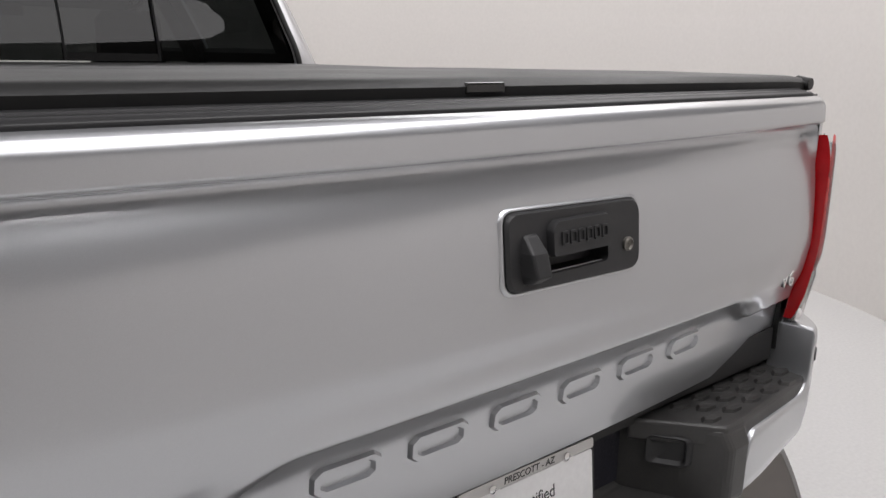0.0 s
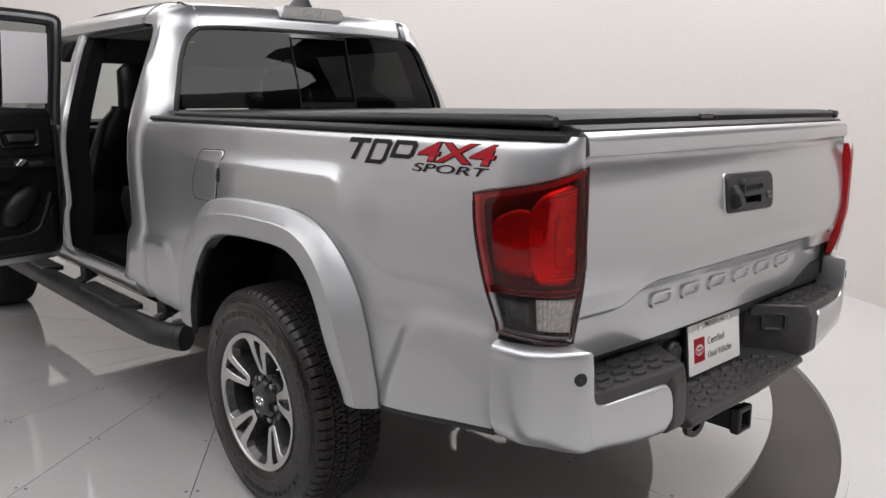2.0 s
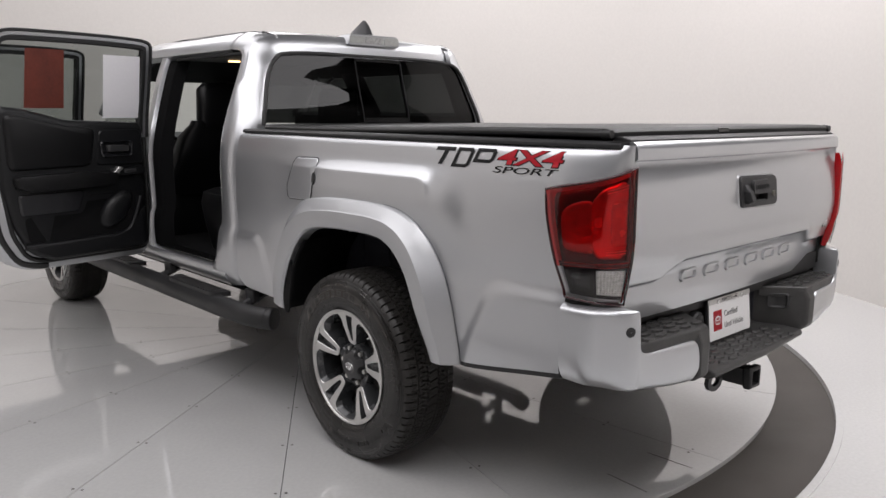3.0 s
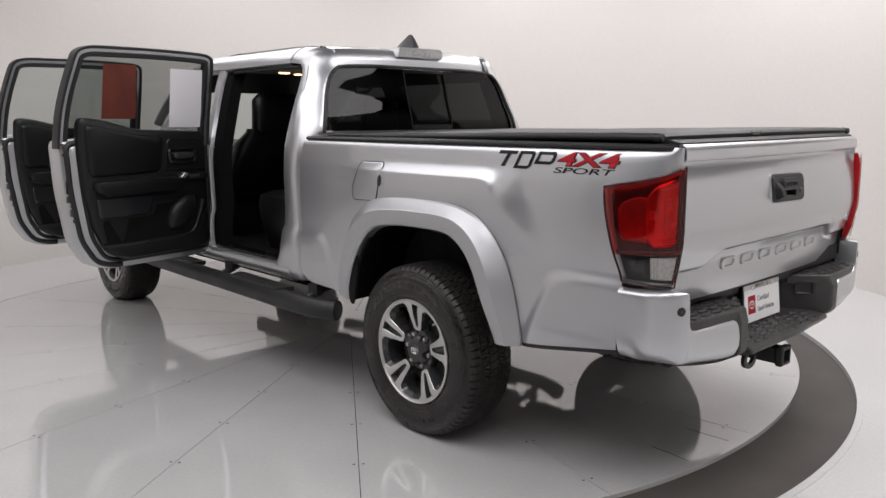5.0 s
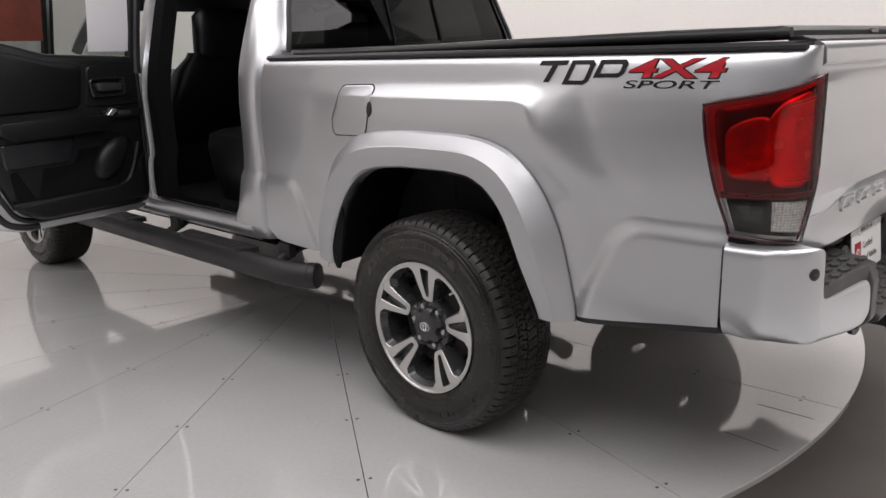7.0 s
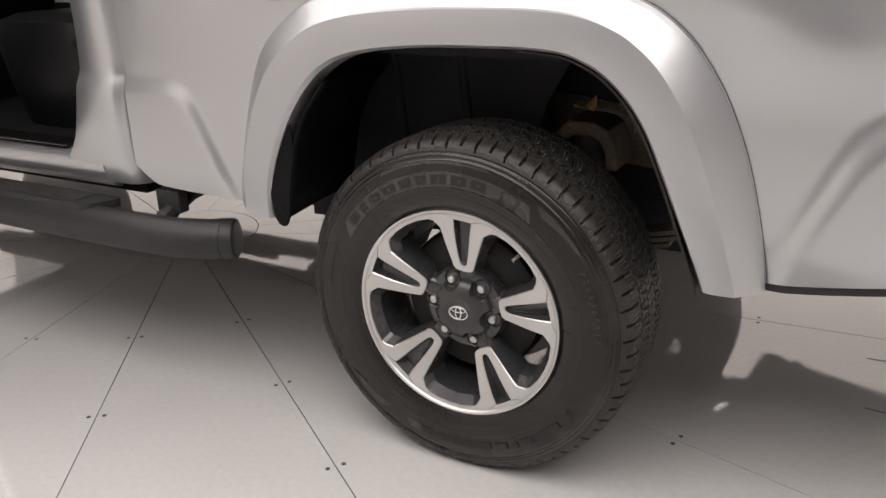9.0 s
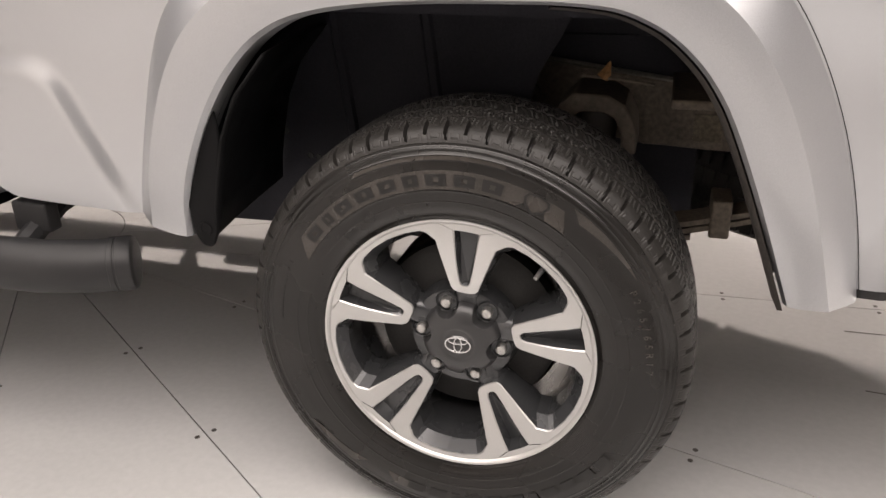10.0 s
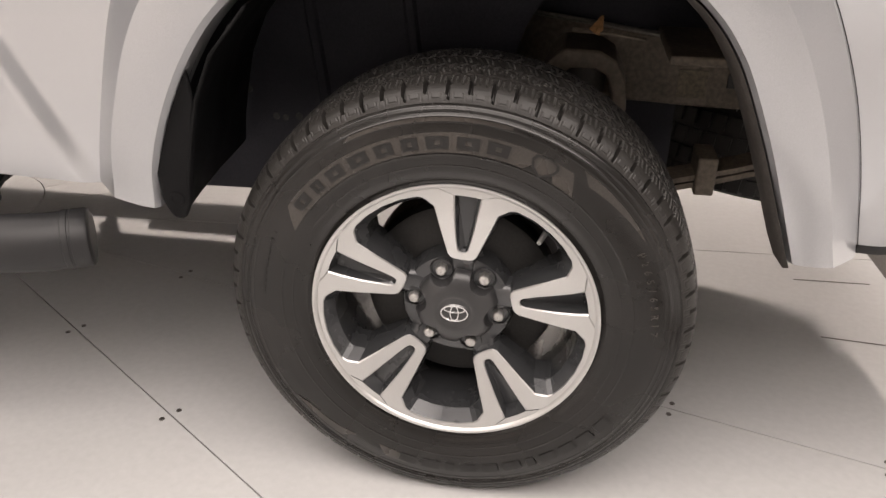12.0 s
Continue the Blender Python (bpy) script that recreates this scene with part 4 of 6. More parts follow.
# ---- folding bed cover ----
cover = part("bed_cover", box_bm(-0.735, 0.735, -1.06, 0.84, 1.270, 1.284), "vinyl", truck, "black folding bed cover, closed", smooth=0)
cover_z = lambda y: 1.301 + 0.017 * sstep(0.6, -1.0, y)
edges = [(-1.088, -0.46), (-0.449, 0.17), (0.181, 0.82)]
for k, (a, b) in enumerate(edges):
    rows = []
    for y, dz in ((a, -0.026), (a - 0.004 if k == 0 else a, -0.010), (a + 0.007, 0.0), (a + 0.03, 0.0025), (lerp(a, b, 0.5), 0.0035), (b - 0.03, 0.0025), (b - 0.006, 0.0), (b, -0.008), (b, -0.024)):
        zt = cover_z(y)
        prof = [(0.768, zt - 0.022), (0.777, zt - 0.010), (0.770, zt - 0.001), (0.752, zt + 0.001), (0.70, zt + 0.0025), (0.35, zt + 0.0035), (0.0, zt + 0.004)]
        half = [(x, y, z + dz if i > 1 else min(z, zt + dz)) for i, (x, z) in enumerate(prof)]
        rows.append([(-x, y_, z) for x, y_, z in half] + [(x, y_, z) for x, y_, z in reversed(half[:-1])])
    part("cover_panel", grid_bm(rows), "vinyl", cover, smooth=50)
part("cover_hinge", box_bm(-0.765, 0.765, -0.462, -0.447, 1.290, 1.3105), "seal", cover, smooth=0)
part("cover_hinge", box_bm(-0.765, 0.765, 0.168, 0.183, 1.285, 1.3035), "seal", cover, smooth=0)
for S in (-1, 1):
    part("cover_rail", tube_bm([(S * 0.772, y, cover_z(y) - 0.012) for y in steps(-1.085, 0.82, 14)], 0.0125, 10), "vinyl", cover, smooth=40)
    part("corner_knob", tube_bm([(S * 0.772, -1.098, 1.306), (S * 0.772, -1.07, 1.306)], [0.012, 0.017], 12), "vinyl", cover, smooth=40)
part("rear_rail", loft([[(x, y, z) for y, z in ((-1.142 + dk, 1.278), (-1.144 + dk, 1.289), (-1.137 + dk, 1.2925), (-1.130 + dk, 1.291), (-1.127 + dk, 1.2945), (-1.118 + dk, 1.2945), (-1.115 + dk, 1.298), (-1.08 + dk, 1.298), (-1.08 + dk, 1.276))] for x, dk in ((-0.742, 0.0), (0.0, -0.006), (0.742, 0.022))]), "plastic", truck, "black plastic tailgate cap", smooth=0, bevel=0.003)
part("cover_latch", box_bm(-0.15, -0.08, -1.094, -1.05, 1.302, 1.3175), "gloss_black", cover, smooth=0, bevel=0.003)
part("cover_sticker", box_bm(-0.62, -0.36, -0.90, -0.82, 1.3215, 1.3226), "paper", cover, "pale printed warning sticker", smooth=0)

# ---- cab ----
open_y = curve([(0.55, 1.24), (0.60, 1.19), (0.66, 1.145), (0.75, 1.118), (0.95, 1.094), (1.10, 1.090), (1.25, 1.100), (1.40, 1.112), (1.60, 1.130), (1.64, 1.150), (1.67, 1.20)])
glass_x = curve([(0.5, 0.76), (1.20, 0.740), (1.31, 0.728), (1.45, 0.690), (1.54, 0.660), (1.60, 0.628), (1.632, 0.592), (1.655, 0.575), (1.69, 0.572), (1.766, 0.565)])
glass_y = curve([(0.5, 0.955), (1.20, 0.930), (1.30, 0.925), (1.50, 0.975), (1.68, 1.018), (1.71, 1.028), (1.735, 1.050), (1.752, 1.10), (1.766, 1.22)])
edge_y = curve([(0.5, 0.948), (1.20, 0.948), (1.30, 0.960), (1.45, 0.995), (1.60, 1.035), (1.70, 1.058), (1.735, 1.085), (1.754, 1.14), (1.766, 1.24)])
ZS = [0.53, 0.56, 0.60, 0.65, 0.70, 0.75, 0.79, 0.82, 0.85, 0.90, 1.0, 1.1, 1.18, 1.24, 1.29, 1.34, 1.40, 1.46, 1.52, 1.58, 1.62, 1.65, 1.675, 1.695, 1.715, 1.732, 1.746, 1.756, 1.763]
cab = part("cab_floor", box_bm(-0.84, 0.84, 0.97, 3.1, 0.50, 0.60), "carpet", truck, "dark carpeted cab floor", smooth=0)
for S in (-1, 1):
    rows = []
    for z in [lerp(a, b, q) for a, b in zip(ZS, ZS[1:]) for q in (0, 0.5)] + ZS[-1:]:
        w, yo, ye, gx, gy = CAB_W(z), open_y(z), edge_y(z), glass_x(z), glass_y(z)
        if z > 1.665:
            yo = 1.30
        r = 0.05
        path = [(w - 0.055, yo + 0.012), (w - 0.020, yo + 0.004), (w - 0.006, yo + 0.001), (w, yo - 0.008), (w + 0.002, lerp(yo, ye, 0.35)), (w, lerp(yo, ye, 0.6)), (w - 0.003, ye + r * 0.9), (w - 0.010, ye + r * 0.45), (w - 0.026, ye + r * 0.14), (lerp(w, gx, 0.45), lerp(ye, gy, 0.35) - 0.004), (lerp(w, gx, 0.8), lerp(ye, gy, 0.8) - 0.004), (gx, gy), (gx - 0.012, gy + 0.02)]
        rows.append([(S * x, y, z) for x, y in path])
    part("cab_corner", grid_bm(rows), "paint", truck, "silver rear cab pillar", smooth=60)
    # sill, centre pillar, roof rail, front pillar
    sl = [(0.80, 0.50), (0.858, 0.515), (0.885, 0.545), (0.892, 0.575), (0.885, 0.600), (0.86, 0.608), (0.84, 0.612), (0.80, 0.615)]
    part("sill", loft([[(S * x, y, z) for x, z in sl] for y in (1.06, 1.2, 2.0, 3.05)]), "paint", truck, "silver door sill", smooth=40)
    part("scuff_plate", box_bm(*sorted((S * 0.80, S * 0.875)), 1.22, 1.88, 0.612, 0.619), "gloss_black", truck, smooth=0, bevel=0.002)
    part("centre_pillar", grid_bm([[(S * (CAB_W(z) + dx), y, z) for dx, y in ((-0.05, 1.955 + o), (-0.03, 1.955 + o), (-0.012, 1.962 + o), (-0.010, 2.02 + o), (-0.03, 2.05 + o), (-0.09, 2.055 + o))] for z, o in [(zz, 0.10 * sstep(1.2, 1.7, zz)) for zz in ZS[1:]]]), "paint", truck, "silver centre door pillar", smooth=50)
    part("pillar_trim", loft([[(S * (CAB_W(z) - 0.10 + dx), y + 0.10 * sstep(1.2, 1.7, z), z) for dx, y in ((-0.02, 1.88), (0.045, 1.90), (0.065, 1.952), (0.05, 2.06), (-0.02, 2.06))] for z in ZS[2:22]]), "carpet", truck, smooth=40)
    part("corner_trim", loft([[(S * (CAB_W(z) - 0.07 + dx), open_y(z) + y, z) for dx, y in ((-0.03, 0.02), (0.012, 0.020), (0.012, -0.10), (-0.03, -0.10))] for z in ZS[3:22]]), "carpet", truck, smooth=40)
    rr = []
    for y in steps(1.288, 3.0, 24):
        dz = 0.0 if y < 2.3 else -0.75 * (y - 2.3) ** 2 * 0.9
        dx = 0.0 if y < 2.3 else 0.10 * (y - 2.3)
        rr.append([(S * (x + dx), y, z + dz) for x, z in ((0.64, 1.650), (0.675, 1.658), (0.695, 1.672), (0.692, 1.692), (0.674, 1.716), (0.650, 1.738), (0.622, 1.754), (0.598, 1.766))])
    part("roof_rail", grid_bm(rr), "paint", truck, "silver roof side rail", smooth=60)
    part("door_seal", tube_bm([(S * (CAB_W(z) - 0.03), open_y(z) + 0.010, z) for z in ZS[2:22]] + [(S * 0.672, y, 1.650) for y in steps(1.22, 1.95, 8)], 0.009, 8), "seal", truck)
    part("roof_moulding", tube_bm([(S * x, y, z) for x, y, z in ((0.578, 1.034, 1.668), (0.584, 1.042, 1.695), (0.588, 1.054, 1.718), (0.592, 1.078, 1.738), (0.596, 1.13, 1.752))], 0.0105, 8, flat=0.8), "seal", truck)
    if S == 1:
        part("side_door_skin", grid_bm([[(CAB_W(z) + 0.002, y, z) for y in (1.09, 1.5, 1.95, 2.5, 3.0)] for z in ZS[1:16]]), "paint", truck, "silver closed side door", smooth=60)
        part("side_door_trim", loft([[(x, y, z) for x, z in ((0.855, 0.60), (0.80, 0.62), (0.765, 0.9), (0.755, 1.15), (0.745, 1.34), (0.805, 1.36))] for y in (1.12, 2.05, 3.0)]), "trim", truck, "black inner trim of the closed door", smooth=30)
        part("side_glass", grid_bm([[(CAB_W(z) - 0.01, y, z) for y in (1.12, 1.5, 1.95, 2.5, 3.0 - (z - 1.3) * 1.2)] for z in ZS[15:23]]), "pane", truck, "clear side window", smooth=60)
    # front fender and hood side, short nose
    rows = []
    for y in steps(3.02, 4.35, 24):
        t = (y - 3.02) / 1.33
        rows.append([(S * (lerp(0.885, 0.80, t ** 3) - c), y, z - 0.06 * t ** 2 * (z > 0.9)) for z, c in ((0.60, 0.02), (0.8, 0.0), (0.98, 0.0), (1.08, 0.03), (1.12, 0.12), (1.15, 0.885))])
    bm = grid_bm(rows)
    bmesh.ops.delete(bm, geom=[f for f in bm.faces if (f.calc_center_median().y - AXLE_F) ** 2 + (f.calc_center_median().z - 0.42) ** 2 < 0.2], context="FACES")
    part("front_fender", bm, "paint", truck, "silver front fender and bonnet half", smooth=50)

# rear panel of the cab, header and roof
part("cab_back", grid_bm([[(x, glass_y(z), z) for x in (-0.76, -0.4, 0, 0.4, 0.76)] for z in (0.55, 0.9, 1.2, 1.305)]), "paint", truck, smooth=60)
hd = []
for z, yy in ((1.634, 1.002), (1.655, 1.006), (1.68, 1.009), (1.705, 1.015), (1.725, 1.028), (1.740, 1.048)):
    hw = lerp(0.635, 0.60, max(0.0, z - 1.634) / 0.106)
    hd.append([(x, yy + 0.05 * abs(x / 0.62) ** 3, z - 0.012 * abs(x / 0.62) ** 2.5 + 0.012) for x in steps(-hw, hw, 25)])
part("rear_header", grid_bm(hd), "paint", truck, "silver rear roof edge", smooth=60)
rf = []
for y in [1.048, 1.056, 1.07, 1.09, 1.12] + steps(1.2, 2.4, 10) + [2.5, 2.6]:
    lift = sstep(1.04, 1.13, y) * 0.010 + 0.008 * sstep(1.0, 1.6, y) - 0.05 * sstep(2.0, 2.7, y)
    rf.append([(x, y + 0.05 * abs(x / 0.62) ** 3 * sstep(1.18, 1.048, y), 1.746 + lift + 0.014 * (1 - (x / 0.61) ** 2) * sstep(1.04, 1.25, y) - 0.012 * abs(x / 0.62) ** 2.5 * (1 - sstep(1.05, 1.25, y)) + 0.006) for x in steps(-0.604, 0.604, 25)])
part("roof", grid_bm(rf), "paint", truck, "silver cab roof", smooth=60)
part("headliner", loft([[(x, y, z) for x, z in ((-0.61, 1.69), (-0.58, 1.672), (0.52, 1.672), (0.64, 1.60), (0.66, 1.60), (0.61, 1.72), (-0.61, 1.72))] for y in (1.06, 2.45)]), "trim", truck, "dark roof lining", smooth=30)
part("sun_visor_panel", loft([[(x, y, z) for y, z in ((2.30, 1.68), (2.62, 1.55), (2.66, 1.56), (2.60, 1.66), (2.40, 1.71))] for x in (-0.62, 0.62)]), "trim", truck, "dark front roof lining with sun visors", smooth=30)
part("grab_handle", tube_bm([(0.60, 2.25, 1.60), (0.585, 2.29, 1.565), (0.585, 2.42, 1.555), (0.60, 2.46, 1.58)], 0.011, 8), "trim", truck, smooth=40)


def rear_pane(x0, x1, z0, z1, off, bm=None):
    rows = []
    for z in steps(z0, z1, 10):
        rows.append([(x, glass_y(z) - off + 0.03 * abs(x / 0.7) ** 3 * 0.6, z) for x in steps(max(x0, -glass_x(z) + 0.012), min(x1, glass_x(z) - 0.012), 9)])
    return grid_bm(rows, bm=bm)


window = part("rear_window", rear_pane(-0.9, -0.13, 1.31, 1.645, 0.004), "pane_dark", truck, "dark tinted rear window with a sliding middle pane", smooth=60)
part("pane", rear_pane(0.18, 0.9, 1.31, 1.645, 0.004), "pane_dark", window, smooth=60)
part("sliding_pane", rear_pane(-0.13, 0.18, 1.335, 1.632, -0.006), "pane_dark", window, smooth=60)
for xx in (-0.13, 0.18):
    part("slider_post", loft([[(xx + a, glass_y(z) + b, z) for a, b in ((-0.004, -0.006), (0.004, -0.006), (0.004, 0.012), (-0.004, 0.012))] for z in steps(1.31, 1.63, 6)]), "guard_black", window, smooth=30)
for z0, z1 in ((1.31, 1.335), (1.628, 1.644)):
    part("slider_rail", loft([[(x, glass_y(z) + b, z) for z, b in ((z0, -0.004), (z1, -0.004), (z1, 0.012), (z0, 0.012))] for x in (-0.13, 0.18)]), "gloss_black", window, smooth=0)
pts_o = [(-glass_x(z), glass_y(z), z) for z in steps(1.30, 1.632, 14)] + [(x, glass_y(1.648) + 0.012 * abs(x / 0.6) ** 4, 1.655 - 0.018 * abs(x / 0.6) ** 6) for x in steps(-0.575, 0.575, 20)] + [(glass_x(z), glass_y(z), z) for z in steps(1.632, 1.30, 14)]
part("window_seal", tube_bm(pts_o, 0.011, 8), "seal", window, smooth=60)

# third brake lamp, aerial fin
bl = bmesh.new()
loft([[(x * e, y, z) for x, z in rounded([(-0.175, 1.712), (0.17, 1.712), (0.16, 1.768), (-0.16, 1.768)], 0.012, 3)] for y, e in ((1.08, 1.0), (1.004, 1.0), (0.997, 0.985))], bm=bl)
brake = part("high_brake_lamp", bl, "paint", truck, "clear and red high brake lamp", smooth=30)
for cx in (-0.115, 0.115):
    part("cargo_lens", loft([[(cx + x, y, z) for x, z in rounded([(-0.05, 1.722), (0.05, 1.722), (0.048, 1.758), (-0.048, 1.758)], 0.008, 3)] for y in (0.999, 0.993)]), "lamp_lens", brake, smooth=30)
part("brake_lens", loft([[(x, y, z) for x, z in rounded([(-0.06, 1.722), (0.06, 1.722), (0.06, 1.758), (-0.06, 1.758)], 0.008, 3)] for y in (0.999, 0.994)]), "lamp_clear", brake, smooth=30)
fn = bmesh.new()
loft([[(w * math.cos(a), lerp(y0, y1, 0.5 + 0.5 * math.sin(a)), z) for a in steps(0, 2 * math.pi, 17)[:-1]] for z, w, y0, y1 in ((1.775, 0.036, 1.02, 1.22), (1.795, 0.026, 1.03, 1.20), (1.82, 0.016, 1.045, 1.16), (1.842, 0.008, 1.065, 1.12), (1.852, 0.003, 1.075, 1.105))], bm=fn)
part("aerial_fin", fn, "fin", truck, "silver shark-fin aerial, its shade put into a dark grey colour", smooth=50)

# windscreen and interior
for ob in [window, *window.children]:
    if "pane" in ob.name or ob is window:
        facing(ob, (0, -1, 0))
for ob in truck.children:
    if ob.name.startswith("side_glass"):
        facing(ob, (-1, 0, 0))
part("windscreen", grid_bm([[(x * lerp(0.80, 0.64, t), lerp(3.25, 2.55, t) - 0.1 * x * x, lerp(1.13, 1.68, t)) for x in steps(-1, 1, 9)] for t in steps(0, 1, 5)]), "pane", truck, "clear windscreen", smooth=60)
facing([o for o in truck.children if o.name == "windscreen"][0], (0, -1, 0))


def seat(x, y, w, back_h, name, label, tall=True):
    sq = lambda cx, cy, cz, hx, hy: [(cx + hx * math.copysign(abs(math.cos(a)) ** 0.45, math.cos(a)), cy + hy * math.copysign(abs(math.sin(a)) ** 0.45, math.sin(a)), cz) for a in steps(0, 2 * math.pi, 25)[:-1]]
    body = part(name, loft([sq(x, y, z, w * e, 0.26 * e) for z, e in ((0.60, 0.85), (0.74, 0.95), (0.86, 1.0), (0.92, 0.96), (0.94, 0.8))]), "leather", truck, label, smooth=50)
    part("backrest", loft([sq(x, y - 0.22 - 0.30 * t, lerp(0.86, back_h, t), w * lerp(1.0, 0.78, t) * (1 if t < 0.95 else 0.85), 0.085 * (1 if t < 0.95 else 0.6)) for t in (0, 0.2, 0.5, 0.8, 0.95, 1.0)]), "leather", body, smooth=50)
    if not tall:
        return
    part("headrest", loft([sq(x, y - 0.53 - 0.02 * t, back_h - 0.035 + 0.25 * t, w * 0.56 * (0.8 if t in (0, 1) else 1), 0.055 * (0.6 if t in (0, 1) else 1)) for t in (0, 0.15, 0.5, 0.85, 1)]), "leather", body, smooth=50)
    for dx in (-0.06, 0.06):
        part("headrest_post", tube_bm([(x + dx, y - 0.52, back_h - 0.04), (x + dx, y - 0.53, back_h + 0.08)], 0.007, 8), "chrome", body)


seat(-0.42, 2.45, 0.29, 1.31, "front_seat", "black leather front seat")
seat(0.40, 2.45, 0.25, 1.30, "front_seat", "black leather front seat")
seat(-0.38, 1.52, 0.33, 1.24, "rear_seat", "black leather rear seat", False)
seat(0.38, 1.52, 0.33, 1.24, "rear_seat", "black leather rear seat", False)
part("dashboard", loft([[(x, y, z) for y, z in ((3.25, 1.17), (2.95, 1.22), (2.84, 1.16), (2.88, 0.75), (3.25, 0.7))] for x in (-0.78, 0.78)]), "trim", truck, "dark dashboard", smooth=30, bevel=0.02)
sw = bmesh.new()
c0 = Vector((-0.40, 2.76, 1.03))
rot = Matrix.Rotation(radians(65), 3, "X")
tube_bm([tuple(c0 + rot @ Vector((0.185 * math.cos(a), 0.185 * math.sin(a), 0))) for a in steps(0, 2 * math.pi, 33)], 0.015, 8, bm=sw)
part("steering_wheel", sw, "leather", truck, "black steering wheel", smooth=50)
part("rear_view_mirror", loft([[(x, y, z) for x, z in rounded([(-0.12, 1.50), (0.12, 1.50), (0.11, 1.56), (-0.11, 1.56)], 0.02)] for y in (2.60, 2.63)]), "plastic", truck, smooth=30)
for cx, cy in ((-0.24, 2.10), (-0.06, 2.20)):
    part("dome_lamp", loft([[(cx + x, y, z) for x, y in rounded([(-0.035, cy - 0.02), (0.035, cy - 0.02), (0.035, cy + 0.02), (-0.035, cy + 0.02)], 0.012)] for z in (1.674, 1.664)]), "lamp_lit", truck, "lit warm dome lamp", smooth=0)

# ---- side doors, standing open ----
def door(name, hinge, swing, label, front):
    """A door in its own frame: u outward from the hinge, n towards the cab's inside face, z up."""
    hx, hy = hinge
    u_dir = Vector((math.cos(swing), math.sin(swing), 0))
    n_dir = Vector((u_dir.y, -u_dir.x, 0))
    if n_dir.y > 0:
        n_dir = -n_dir

    def P(u, z, n):
        return tuple(Vector((hx, hy, z)) + u_dir * u + n_dir * (n + 0.06 * sstep(1.25, 1.78, z)))

    # the lower shell
    low = [(a, b) for a, b in rounded([(0.02, 0.56), (0.66, 0.555), (0.765, 0.585), (0.845, 0.72), (0.885, 1.0), (0.895, 1.27), (0.0, 1.27), (0.0, 0.9)], 0.05, 4)]
    lcu, lcz = 0.47, 0.92
    ring = lambda pts, c, e, n: [P(lerp(a, c[0], e), lerp(b, c[1], e), n) for a, b in pts]
    body = part(name, loft([ring(low, (lcu, lcz), 0.03, -0.155), ring(low, (lcu, lcz), 0.0, -0.14), ring(low, (lcu, lcz), 0.0, -0.05), ring(low, (lcu, lcz), 0.03, -0.03), ring(low, (lcu, lcz), 0.12, -0.012)]), "paint", truck, label, smooth=40)
    # window frame: a bar round the opening
    fr = [(0.0, 1.22), (-0.015, 1.50), (-0.02, 1.705), (0.02, 1.728), (0.35, 1.738), (0.68, 1.735), (0.765, 1.712), (0.805, 1.62), (0.855, 1.42), (0.880, 1.22)]
    fa, fb = curve([(i, p[0]) for i, p in enumerate(fr)]), curve([(i, p[1]) for i, p in enumerate(fr)])
    path = [(fa(i), fb(i)) for i in steps(0, len(fr) - 1, 40)]

    def bar(path, w_out, w_in, n0, n1):
        rings = []
        for i, (a, b) in enumerate(path):
            p, q = path[max(i - 1, 0)], path[min(i + 1, len(path) - 1)]
            t = Vector((q[0] - p[0], q[1] - p[1])).normalized()
            nn = Vector((-t.y, t.x))
            o, i2 = (a + nn.x * w_out, b + nn.y * w_out), (a - nn.x * w_in, b - nn.y * w_in)
            rings.append([P(*o, n0), P(*o, n1 - 0.006), P(*lerp(Vector(o), Vector(i2), 0.1), n1), P(*lerp(Vector(o), Vector(i2), 0.9), n1), P(*i2, n1 - 0.006), P(*i2, n0)])
        return loft(rings)

    part("window_frame", bar(path, 0.020, -0.005, -0.090, -0.030), "plastic", body, "black window frame", smooth=40)
    part("frame_skin", bar(path, 0.006, 0.014, -0.090, -0.040), "paint", body, smooth=40)
    part("glass_run", bar(path, -0.013, 0.036, -0.075, -0.034), "plastic", body, smooth=40)
    seal_path = [(lerp(a, lcu, 0.22 if a > lcu else 0.05), lerp(b, lcz, 0.13 if b < lcz else 0.0)) for a, b in low]
    seal_loop = [p for p in seal_path if p[1] < 1.24]
    seal_loop.sort(key=lambda p: math.atan2(p[1] - 1.0, p[0] - lcu))
    start = max(range(len(seal_loop)), key=lambda i: (math.atan2(seal_loop[i][1] - 1.25, seal_loop[i][0] - lcu) - math.atan2(seal_loop[i - 1][1] - 1.25, seal_loop[i - 1][0] - lcu)) % 6.283)
    loop = seal_loop[start:] + seal_loop[:start]
    part("weather_strip", tube_bm([P(a, b, -0.012) for a, b in loop], 0.012, 8), "seal", body, smooth=60)
    outer = [(lerp(a, lcu, 0.075), lerp(b, lcz, 0.06)) for a, b in low]
    outer = [p for p in outer if p[1] < 1.25 and (p[0] > 0.30)]
    outer.sort(key=lambda p: math.atan2(p[1] - 1.0, p[0] - 0.3))
    part("outer_seal", tube_bm([P(a, b, -0.018) for a, b in outer], 0.015, 8), "seal", body, "black outer door seal", smooth=60)
    # trim panel
    pan = rounded([(0.045, 0.615), (0.60, 0.605), (0.695, 0.655), (0.765, 0.80), (0.805, 1.0), (0.815, 1.20), (0.800, 1.385), (0.70, 1.375), (0.48, 1.318), (0.05, 1.30)], 0.04, 5)
    pc = (0.45, 0.97)
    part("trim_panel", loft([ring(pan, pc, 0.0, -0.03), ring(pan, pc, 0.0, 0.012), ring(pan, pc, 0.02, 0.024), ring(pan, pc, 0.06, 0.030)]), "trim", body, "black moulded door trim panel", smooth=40)
